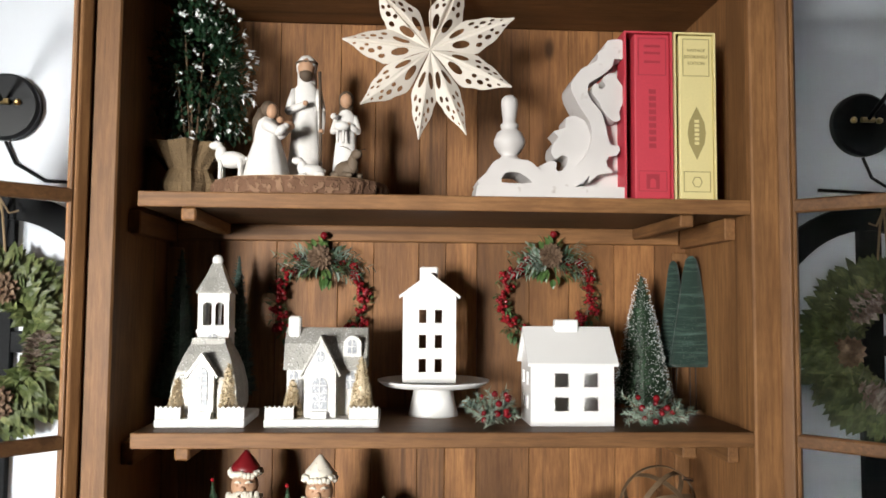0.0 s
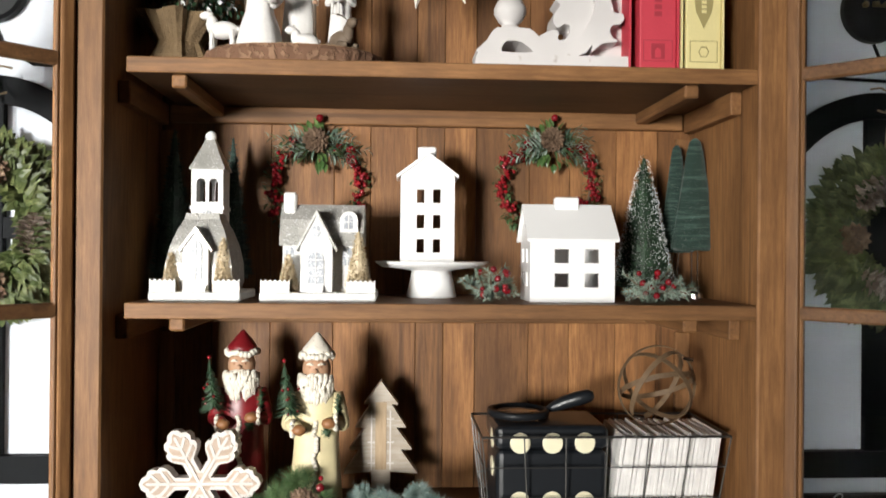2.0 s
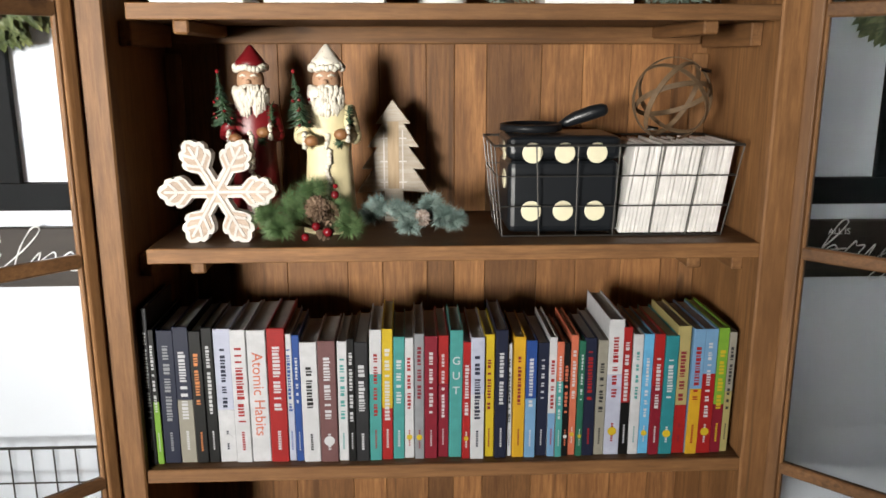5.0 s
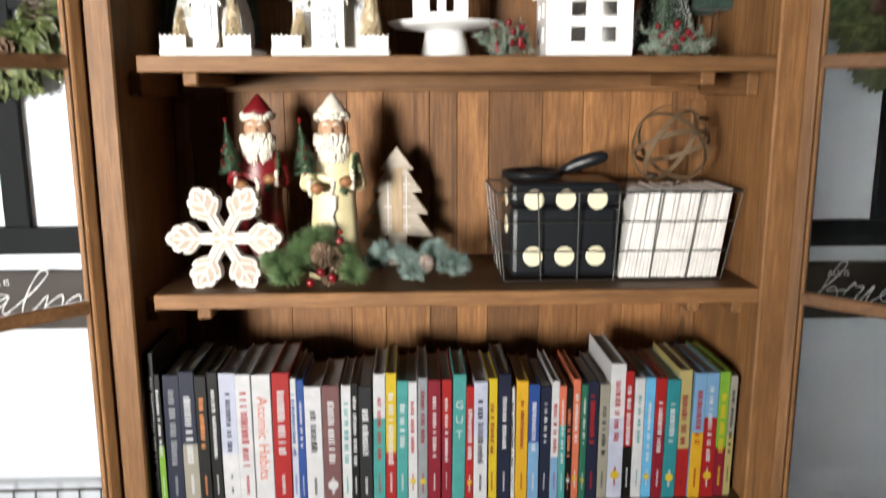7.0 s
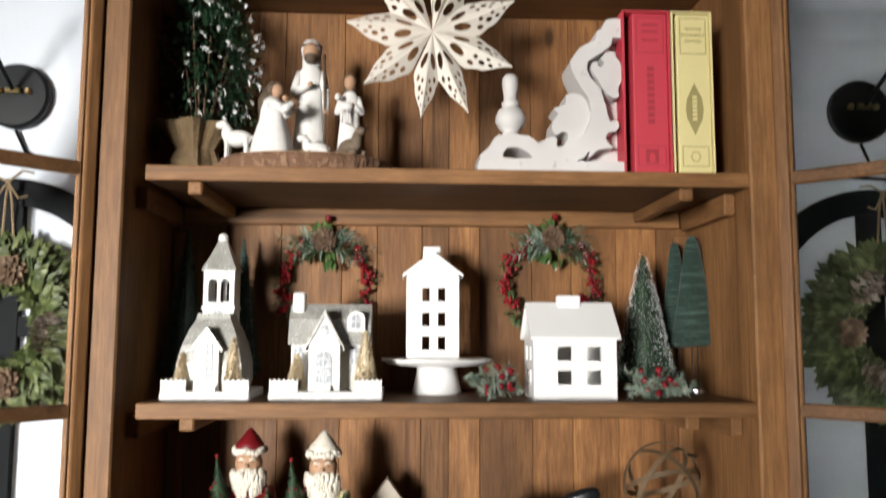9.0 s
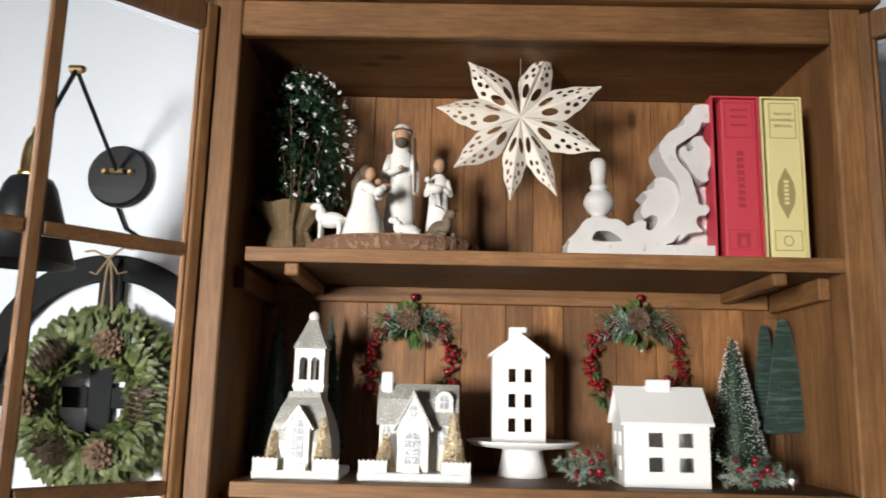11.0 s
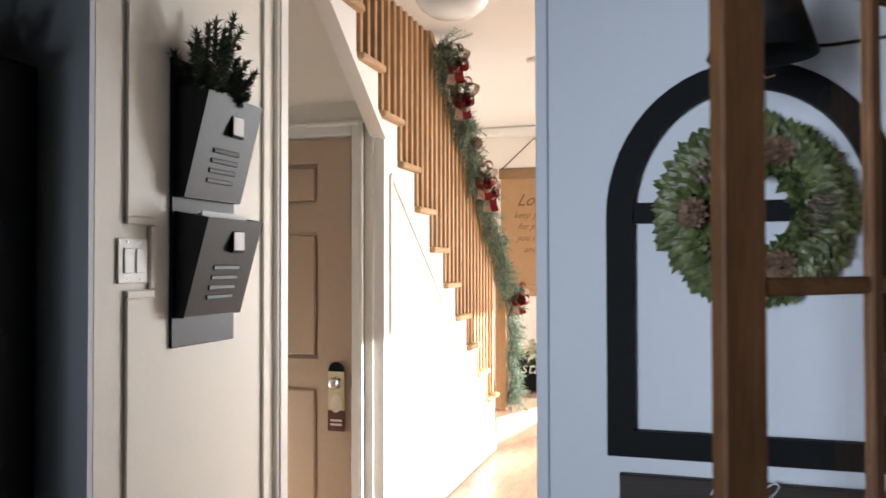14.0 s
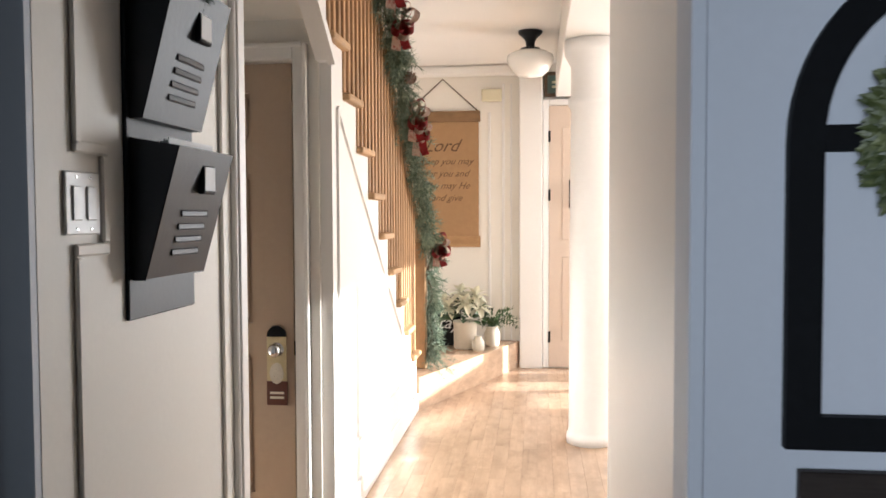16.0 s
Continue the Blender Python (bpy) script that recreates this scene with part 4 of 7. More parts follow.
box(bm, cx - 0.0265, cx + 0.0265, TY - 0.0015, TY + 0.05, Z2 + 0.0142, 1.4995)
box(bm, cx - 0.0285, cx + 0.0285, TY - 0.004, TY + 0.052, 1.522, 1.528)
child(part("tower", bm, M_white_glitter, ch))
bm = lathe(bmesh.new(), [(0.030 * 1.414, 1.590), (0.029 * 1.414, 1.594), (0.016 * 1.414, 1.622), (0.008 * 1.414, 1.643)], Matrix.Translation((cx, TY + 0.024, 0)) @ Matrix.Rotation(math.pi / 4, 4, "Z"), 4)
child(part("steeple", bm, M_glitter, ch, "silver glittered steeple roof"))
child(part("steeple_knob", lathe(bmesh.new(), [(0.008, 1.641), (0.010, 1.648), (0.008, 1.655), (0.003, 1.658)], Matrix.Translation((cx, TY + 0.024, 0)), 14), M_white_glitter, ch))
mica(ch, oval(cx, 1.513, 0.008, 0.008), TY - 0.0048)
pz = Z2 + 0.0142
child(part("porch", extruded(bmesh.new(), [(cx - 0.022, pz), (cx + 0.018, pz), (cx + 0.018, 1.458), (cx - 0.002, 1.486), (cx - 0.022, 1.458)], 0.030, Matrix.Translation((0, 1.347, 0))), M_white_glitter, ch))
bm = extruded(bmesh.new(), [(cx - 0.027, 1.450), (cx - 0.002, 1.484), (cx + 0.023, 1.450), (cx + 0.025, 1.454), (cx - 0.002, 1.492), (cx - 0.029, 1.454)], 0.034, Matrix.Translation((0, 1.344, 0)))
child(part("porch_roof", bm, M_glitter, ch))
mica(ch, arched(cx - 0.012, cx + 0.008, 1.405, 1.468), 1.3455)
for i in range(3):
    child(part("step", boxed(cx - 0.020, cx + 0.016, 1.339 - 0.003 + i * 0.003, 1.3468, pz + 0.0035 * i, pz + 0.0035 * (i + 1)), M_white_glitter, ch))
fence_piece(ch, -0.3865, -0.346, 1.337, pz, 0.021)
fence_piece(ch, -0.287, -0.2445, 1.337, pz, 0.021)
tan_tree(ch, -0.358, 1.358, pz, 0.064, 0.018)
tan_tree(ch, -0.275, 1.359, pz, 0.088, 0.022)

# house
hs = thing("glitter_house", "white and silver glittered card house with gable and dormer", "christmas house", "glittered village houses", at=(-0.12, 1.40, Z2))
child(part("base", boxed(-0.213, -0.026, 1.335, 1.475, Z2, Z2 + 0.014, 0.002), M_white_glitter, hs))
child(part("wall", boxed(-0.183, -0.052, 1.385, 1.455, pz, 1.470), M_white_glitter, hs))
bm = bmesh.new()
m = Matrix.Rotation(math.pi / 2, 4, "Z")
prof = [(1.376, 1.462), (1.388, 1.506), (1.412, 1.532), (1.432, 1.532), (1.455, 1.506), (1.466, 1.462), (1.455, 1.462), (1.445, 1.50), (1.40, 1.50), (1.388, 1.462)]
vs0 = [bm.verts.new((-0.188, y, z)) for y, z in prof]
vs1 = [bm.verts.new((-0.048, y, z)) for y, z in prof]
for i in range(len(prof)):
    j = (i + 1) % len(prof)
    bm.faces.new((vs0[i], vs0[j], vs1[j], vs1[i]))
bm.faces.new(vs0[::-1])
bm.faces.new(vs1)
child(part("roof", bm, M_glitter, hs, "silver glittered mansard roof"))
gx = -0.124
child(part("gable", extruded(bmesh.new(), [(gx - 0.026, pz), (gx + 0.026, pz), (gx + 0.026, 1.462), (gx, 1.512), (gx - 0.026, 1.462)], 0.05, Matrix.Translation((0, 1.352, 0))), M_white_glitter, hs))
bm = extruded(bmesh.new(), [(gx - 0.032, 1.452), (gx, 1.512), (gx + 0.032, 1.452), (gx + 0.034, 1.456), (gx, 1.521), (gx - 0.034, 1.456)], 0.055, Matrix.Translation((0, 1.349, 0)))
child(part("gable_roof", bm, M_glitter, hs))
mica(hs, arched(gx - 0.013, gx + 0.012, 1.400, 1.452), 1.3505)
mica(hs, oval(gx, 1.486, 0.007, 0.010), 1.3505)
child(part("dormer", extruded(bmesh.new(), arched(-0.088, -0.058, 1.485, 1.520), 0.03, Matrix.Translation((0, 1.375, 0))), M_white_glitter, hs))
mica(hs, arched(-0.081, -0.066, 1.490, 1.514), 1.3735)
mica(hs, arched(-0.084, -0.068, 1.430, 1.460), 1.3835)
mica(hs, arched(-0.178, -0.164, 1.430, 1.460), 1.3835)
child(part("chimney", boxed(-0.184, -0.163, 1.398, 1.42, 1.506, 1.552, 0.003), M_white_glitter, hs))
for i in range(3):
    child(part("step", boxed(gx - 0.014, gx + 0.012, 1.340 + i * 0.003, 1.3518, pz + 0.0035 * i, pz + 0.0035 * (i + 1)), M_white_glitter, hs))
fence_piece(hs, -0.2115, -0.165, 1.337, pz, 0.021)
fence_piece(hs, -0.075, -0.0275, 1.337, pz, 0.021)
tan_tree(hs, -0.170, 1.360, pz, 0.062, 0.021)
tan_tree(hs, -0.056, 1.362, pz, 0.100, 0.030)

# cake stand and tall ceramic house
bm = lathe(bmesh.new(), [(0.043, Z2), (0.0425, Z2 + 0.004), (0.037, Z2 + 0.03), (0.034, Z2 + 0.047), (0.04, Z2 + 0.049), (0.085, Z2 + 0.054), (0.096, Z2 + 0.062), (0.0965, Z2 + 0.064), (0.094, Z2 + 0.0645), (0.084, Z2 + 0.060), (0.03, Z2 + 0.058)], Matrix.Translation((0.070, 1.487, 0)) @ Matrix.Diagonal((1.062, 1.062, 1, 1)), 48)
tagged(part("cake_stand", bm, M_ceramic, smooth=True), "white ceramic pedestal cake stand", "cake stand")
th = thing("tall_ceramic_house", "tall white glazed ceramic house with six windows on a cake stand", "ceramic house", "white ceramic houses", at=(0.0, 0.0, 0.0))
zt = Z2 + 0.0605
wins = [rect(a, a + 0.0125, z, z + 0.024) for z in (1.452, 1.495, 1.540) for a in (0.039, 0.066)]
front = [(0.012, zt), (0.102, zt), (0.102, 1.588), (0.057, 1.624), (0.012, 1.588)]
child(part("front_wall", sheet(bmesh.new(), front, wins, 0.005, Matrix.Translation((0, 1.368, 0))), M_ceramic, th))
for a in (0.012, 0.098):
    child(part("side_wall", boxed(a, a + 0.004, 1.3732, 1.4318, zt, 1.588), M_ceramic, th))
child(part("base", boxed(0.0162, 0.0978, 1.3732, 1.4318, zt, zt + 0.003), M_ceramic, th))
bm = extruded(bmesh.new(), [(0.006, 1.584), (0.057, 1.6235), (0.108, 1.584), (0.109, 1.589), (0.057, 1.631), (0.005, 1.589)], 0.074, Matrix.Translation((0, 1.365, 0)))
child(part("roof", bm, M_ceramic, th))
child(part("chimney", boxed(0.041, 0.072, 1.39, 1.412, 1.615, 1.642, 0.002), M_ceramic, th))
th.matrix_basis = Matrix.Translation((0, 0.002, 0)) @ Matrix.Diagonal((1.062, 1.060, 1, 1))

# small ceramic house
sh = thing("small_ceramic_house", "low white glazed ceramic house with square windows and chimney", "ceramic house", "white ceramic houses", at=(0.297, 1.39, Z2))
bm = sheet(bmesh.new(), rect(0.227, 0.369, Z2, 1.480), [rect(a, a + 0.024, z, z + 0.023) for z in (1.397, 1.437) for a in (0.268, 0.318)], 0.005, Matrix.Translation((0, 1.350, 0)))
side = [(1.355, Z2), (1.450, Z2), (1.450, 1.480), (1.4025, 1.528), (1.355, 1.480)]
mside = Matrix.Translation((0.227, 0, 0)) @ Matrix(((0, 1, 0, 0), (1, 0, 0, 0), (0, 0, 1, 0), (0, 0, 0, 1)))
sheet(bm, side, [rect(a, a + 0.020, z, z + 0.023) for z in (1.397, 1.437) for a in (1.372, 1.412)], 0.005, mside)
sheet(bm, side, [rect(a, a + 0.020, z, z + 0.023) for z in (1.397, 1.437) for a in (1.372, 1.412)], 0.005, Matrix.Translation((0.137, 0, 0)) @ mside)
box(bm, 0.232, 0.364, 1.445, 1.450, Z2, 1.480)
child(part("wall", bm, M_ceramic, sh))
bm = bmesh.new()
prof = [(1.343, 1.472), (1.4025, 1.530), (1.462, 1.472), (1.463, 1.477), (1.4025, 1.537), (1.342, 1.477)]
vs0 = [bm.verts.new((0.221, y, z)) for y, z in prof]
vs1 = [bm.verts.new((0.375, y, z)) for y, z in prof]
for i in range(6):
    j = (i + 1) % 6
    bm.faces.new((vs0[i], vs0[j], vs1[j], vs1[i]))
bm.faces.new((vs0[0], vs0[5], vs0[4], vs0[1]))
bm.faces.new((vs0[1], vs0[4], vs0[3], vs0[2]))
bm.faces.new((vs1[0], vs1[1], vs1[4], vs1[5]))
bm.faces.new((vs1[1], vs1[2], vs1[3], vs1[4]))
bmesh.ops.recalc_face_normals(bm, faces=bm.faces[:])
child(part("roof", bm, M_ceramic, sh))
child(part("chimney", boxed(0.277, 0.318, 1.393, 1.413, 1.520, 1.549, 0.002), M_ceramic, sh))


def berry_wreath(name, label, c, R):
    ob = thing(name, label, "wreath", "small berry wreaths", at=c)
    c = Vector(c)
    tw, hl, lf, gl = bmesh.new(), bmesh.new(), bmesh.new(), bmesh.new()
    tube(tw, [c + Vector((R * math.cos(a), 0, R * math.sin(a))) for a in [i * math.pi / 16 for i in range(32)]], 0.0035, 6, True)
    for i in range(300):
        a = rnd.uniform(0, 6.283)
        k = R + rnd.uniform(-0.018, 0.018)
        q = c + Vector((k * math.cos(a), -rnd.uniform(0, 0.014), k * math.sin(a)))
        leaf(lf, q, Vector((math.cos(a), -0.4, math.sin(a))) + rand_dir(rnd) * 0.9, rnd.uniform(0.010, 0.018), 0.007)
    for i in range(26):
        a = radians(118 + 304 * (i + rnd.uniform(-0.3, 0.3)) / 25)
        k = R + rnd.uniform(-0.010, 0.012)
        q = c + Vector((k * math.cos(a), -0.012, k * math.sin(a)))
        bm = bmesh.new()
        for j in range(14):
            ball(bm, q + rand_dir(rnd) * rnd.uniform(0.002, 0.013), rnd.uniform(0.0032, 0.0052), 1)
        tagged(child(part("berry_cluster", bm, M_berry, ob, "cluster of red berries", True)), kind="stuff")
    top = c + Vector((0.004, -0.016, R * 0.86))
    # two frosted sprays reach out to the sides, holly leaves hang below and stand above the cone
    for sx in (-1, 1):
        for i in range(6):
            d = Vector((sx, -0.25 + rnd.uniform(-0.2, 0.1), -0.55 + 0.24 * i)).normalized()
            ln = rnd.uniform(0.070, 0.098) * (1.0 if 1 <= i <= 3 else 0.72)
            for j in range(15):
                u = (j + 1) / 15
                side = Vector((-d.z, 0, d.x)) * (1 if j % 2 else -1)
                leaf(gl if rnd.random() < 0.8 else lf, top + d * ln * u, d + side * 0.75 + rand_dir(rnd) * 0.25, 0.023 * (1.2 - 0.6 * u), 0.0085)
    for i in range(34):
        a = rnd.uniform(math.pi * 1.05, math.pi * 1.95) if i < 22 else rnd.uniform(math.pi * 0.3, math.pi * 0.75)
        d = Vector((1.1 * math.cos(a), rnd.uniform(-0.6, 0.0), math.sin(a)))
        leaf(hl, top + d * rnd.uniform(0.012, 0.036), d + rand_dir(rnd) * 0.4, rnd.uniform(0.018, 0.028), 0.013)
    child(part("berry", ball(bmesh.new(), top + Vector((0.004, -0.010, 0.055)), 0.0075, 2), M_berry, ob, "", True))
    child(part("ring", tw, M_twig, ob))
    child(part("leaves", lf, M_leaf, ob))
    child(part("holly", hl, M_holly, ob, "green holly leaves"))
    child(part("frosted_leaves", gl, M_leaf_frost, ob, "frosted grey-green leaves"))
    cn = bmesh.new()
    cone_pine(cn, top + Vector((-0.004, -0.020, 0.012)), Vector((0.3, -1, 0.1)), 0.032, 0.021, rnd)
    child(part("pine_cone", cn, M_cone, ob))
    return ob


berry_wreath("berry_wreath", "small red berry wreath with frosted greens and a cone", (-0.148, 1.585, 1.578), 0.083)
berry_wreath("berry_wreath", "small red berry wreath with frosted greens and a cone", (0.299, 1.585, 1.584), 0.085)

bristle_tree("frosted_brush_tree", "green bottle-brush tree with frosted white tips", (0.462, 1.495), Z2, 1.636, 0.052, M_green_bristle, rnd, 0.02, True, 0.02, 4200, group="bottle-brush trees")


def velvet_tree(label, x, y, z0, z1, w, bx, by):
    ob = thing("velvet_tree", label, "tree ornament", "velvet trees", at=(bx, by, Z2))
    bm = lathe(bmesh.new(), [(w * 0.40, z0 - 0.002), (w * 0.5, z0 + 0.003), (w * 0.40, z0 + (z1 - z0) * 0.3), (w * 0.285, z0 + (z1 - z0) * 0.6), (w * 0.175, z0 + (z1 - z0) * 0.88), (w * 0.12, z1 - 0.006), (w * 0.04, z1)], Matrix.Translation((x, y, 0)) @ Matrix.Diagonal((1, 0.5, 1, 1)), 40, True, lambda a, z: 1 + 0.015 * math.sin(230 * z) + 0.02 * math.sin(9 * a + 60 * z))
    for i in range(1800):
        u = 1 - math.sqrt(rnd.random())
        a = rnd.uniform(0, 6.283)
        rr = w / 2 * (1 - u) ** 0.8
        q = Vector((x + rr * 0.97 * math.cos(a), y + rr * 0.48 * math.sin(a), z0 + (z1 - z0) * u))
        needle(bm, q, Vector((math.cos(a), math.sin(a), rnd.uniform(-0.5, 0.2))), 0.005, 0.0008)
    child(part("velvet_cone", bm, M_felt, ob))
    for dx in (-0.005, 0.006):
        child(part("wire_leg", tube(bmesh.new(), [(bx + dx, by, Z2 + 0.008), (x + dx, y, z0 + 0.01)], 0.0011, 6), M_chrome, ob))
    child(part("foot", lathe(bmesh.new(), [(0.0165, Z2), (0.0165, Z2 + 0.008), (0.015, Z2 + 0.009)], Matrix.Translation((bx, by, 0)), 20), M_chrome, ob, "round silver metal foot"))


velvet_tree("dark green velvet tree on thin silver wire legs", 0.560, 1.50, 1.462, 1.669, 0.087, 0.557, 1.49)
velvet_tree("dark green velvet tree on thin silver wire legs, slimmer", 0.541, 1.545, 1.458, 1.662, 0.065, 0.538, 1.55)


def sprig(name, label, c, spread, n, needle_mat, berries=8, cones=0, nl=0.014, tall=0.4, count=42, leaves=0):
    ob = thing(name, label, "sprig", "pine and berry sprigs", at=c)
    c = Vector(c)
    nd, tw = bmesh.new(), bmesh.new()
    for i in range(n):
        a = rnd.uniform(0, 6.283)
        d = Vector((math.cos(a), 0.55 * math.sin(a) - 0.15, rnd.uniform(0.05, tall)))
        spray(nd, rnd, c + Vector((rnd.uniform(-0.25, 0.25) * spread, rnd.uniform(-0.2, 0.2) * spread * 0.5, 0.012)), d, spread * rnd.uniform(0.5, 0.95), count, nl, 0.0011, tw)
    child(part("needles", nd, needle_mat, ob))
    child(part("twig", tw, M_twig, ob))
    for i in range(berries):
        q = c + Vector((rnd.uniform(-0.55, 0.55) * spread, rnd.uniform(-0.045, -0.005), rnd.uniform(0.010, 0.055)))
        child(part("berry", ball(bmesh.new(), q, rnd.uniform(0.004, 0.006), 2), M_berry, ob, "", True))
    for i in range(cones):
        cn = bmesh.new()
        cone_pine(cn, c + Vector((rnd.uniform(-0.3, 0.3) * spread, -0.012, 0.02 + 0.012 * i)), Vector((rnd.uniform(-1, 1), -1, 0.5)), 0.03, 0.018, rnd)
        child(part("pine_cone", cn, M_cone, ob))
    return ob


sprig("berry_sprig", "frosted green sprig with red berries lying by the cake stand", (0.160, 1.375, Z2), 0.062, 22, M_leaf_frost, 13, 0, 0.016, 1.0, 60)
sprig("berry_sprig", "frosted green sprig with red berries lying by the small house", (0.440, 1.350, Z2), 0.066, 24, M_leaf_frost, 12, 0, 0.017, 0.6, 60)


def tufted_sprig(name, label, c, tufts, mat, length, r, cones=(), berries=(), flower=None):
    """Bushy rounds of needles on short twigs, with cones and berries between them; places are offsets from c."""
    ob = thing(name, label, "sprig", "pine and berry sprigs", at=c)
    c = Vector(c)
    tw = bmesh.new()
    for off, size in tufts:
        o = c + Vector(off)
        nd = bmesh.new()
        axis = Vector((off[0] * 4, -0.8, 0.3)).normalized()
        for k in range(5):
            b_ = (axis + rand_dir(rnd) * 0.9).normalized()
            if b_.z < -0.2:
                b_.z = 0.1
            for i in range(150):
                q = o + b_ * size * 0.55 * rnd.random()
                d = (b_ * 0.9 + rand_dir(rnd)).normalized()
                ln = length * rnd.uniform(0.65, 1.1)
                if q.z + d.z * ln < c.z + 0.001:
                    d.z = abs(d.z) * 0.4
                needle(nd, q, d, ln, r)
        child(part("needle_tuft", nd, mat, ob))
        tube(tw, [c + Vector((0, 0.02, 0.012)), (c + Vector((0, 0.01, 0.03)) + o) / 2, o], [0.002, 0.002, 0.0015], 5)
    child(part("twig", tw, M_twig, ob))
    for off, size in cones:
        cn = bmesh.new()
        cone_pine(cn, c + Vector(off), Vector((rnd.uniform(-1, 1), -0.8, 0.4)), size * 1.5, size, rnd)
        child(part("pine_cone", cn, M_cone_frost if flower else M_cone, ob))
    for off, size in berries:
        child(part("berry", ball(bmesh.new(), c + Vector(off), size, 2), M_berry, ob, "", True))
    return ob


# ---- third shelf ----
M_snow_wood = wood("limed_brown_wood", (0.52, 0.41, 0.33), (0.37, 0.27, 0.20), "x", knots=False)
M_chalk = speckled("chalky_white_paint", (0.66, 0.61, 0.57), (0.42, 0.32, 0.25), -0.15, 90, 0.8, 0.3)
M_plaid = wood("whitewashed_plaid_wood", (0.60, 0.55, 0.49), (0.40, 0.32, 0.24), "x", knots=False, tone=0.05)
M_plaid_brown = wood("brown_plaid_wood", (0.46, 0.34, 0.22), (0.32, 0.22, 0.13), "z", knots=False, tone=0.05)
M_crimson = plain("crimson_resin", (0.19, 0.008, 0.012), 0.4, spots=0.3, scale=40)
M_butter = plain("cream_yellow_resin", (0.70, 0.60, 0.36), 0.5, spots=0.15, scale=40)
M_beard = speckled("ivory_resin", (0.76, 0.70, 0.60), (0.42, 0.33, 0.24), -0.1, 160, 0.7, 0.8)
M_fir = island("painted_fir_green", (0.015, 0.05, 0.02), (0.05, 0.10, 0.04), 0.5)
M_mitten = plain("leather_brown_resin", (0.30, 0.13, 0.05), 0.5, spots=0.2)
M_dice = plain("black_lacquer", (0.010, 0.012, 0.015), 0.35, spots=0.3, scale=40, bump=0.05)
M_dot = plain("cream_enamel", (0.78, 0.72, 0.52), 0.4, spots=0.08, scale=80)
M_card = speckled("white_booklet_paper", (0.80, 0.77, 0.74), (0.55, 0.45, 0.42), -0.5, 200, 0.7, 0.1)
M_band = wood("grey_brown_bentwood", (0.20, 0.13, 0.075), (0.12, 0.075, 0.042), "x", knots=False)

# snowflake
C = Vector((-0.304, 1.338, Z3 + 0.0825))
lean = Matrix.Translation(C) @ Matrix.Rotation(-0.08, 4, "X")


def flake(scale, lobe):
    pts = []
    for k in range(6):
        a = k * math.pi / 3
        loc = [(0.0175, -0.0095), (0.040, -0.0095), (0.050, -0.021), (0.058, -0.026), (0.065, -0.0255), (0.068, -0.021), (0.075, -0.023), (0.083, -0.020), (0.085, -0.013), (0.092, -0.009), (0.096, 0.0)]
        loc = loc + [(u, -v) for u, v in loc[-2::-1]]
        for u, v in loc:
            u2 = u - lobe if u > 0.05 else u
            v2 = (abs(v) - lobe) * (1 if v > 0 else -1) if v else 0
            pts.append((u2 * math.cos(a) - v2 * math.sin(a), u2 * math.sin(a) + v2 * math.cos(a)))
    return pts


fl = tagged(part("wooden_snowflake", sheet(bmesh.new(), flake(1, 0), [], 0.026, lean), M_chalk), "chunky white and brown carved wooden snowflake", "snowflake ornament")
part("brown_inlay", sheet(bmesh.new(), flake(1, 0.0055), [], 0.0012, lean @ Matrix.Translation((0, -0.001, 0))), M_snow_wood, fl, "limed brown carved inlay")
for k in range(6):
    a = k * math.pi / 3
    bm = bmesh.new()
    for u0, v0, u1, v1 in ((0.0, 0, 0.083, 0), (0.048, 0.002, 0.060, 0.017), (0.048, -0.002, 0.060, -0.017), (0.064, 0.002, 0.076, 0.013), (0.064, -0.002, 0.076, -0.013)):
        d = Vector((u1 - u0, v1 - v0)).normalized()
        n = Vector((-d.y, d.x)) * 0.0022
        q = [(u0 + n.x, v0 + n.y), (u1 + n.x, v1 + n.y), (u1 + d.x * 0.002, v1 + d.y * 0.002), (u1 - n.x, v1 - n.y), (u0 - n.x, v0 - n.y)]
        sheet(bm, [(u * math.cos(a) - v * math.sin(a), u * math.sin(a) + v * math.cos(a)) for u, v in q], [], 0.0012, lean @ Matrix.Translation((0, -0.002 - 0.0001 * k, 0)))
    part("carved_vein", bm, M_chalk, fl)


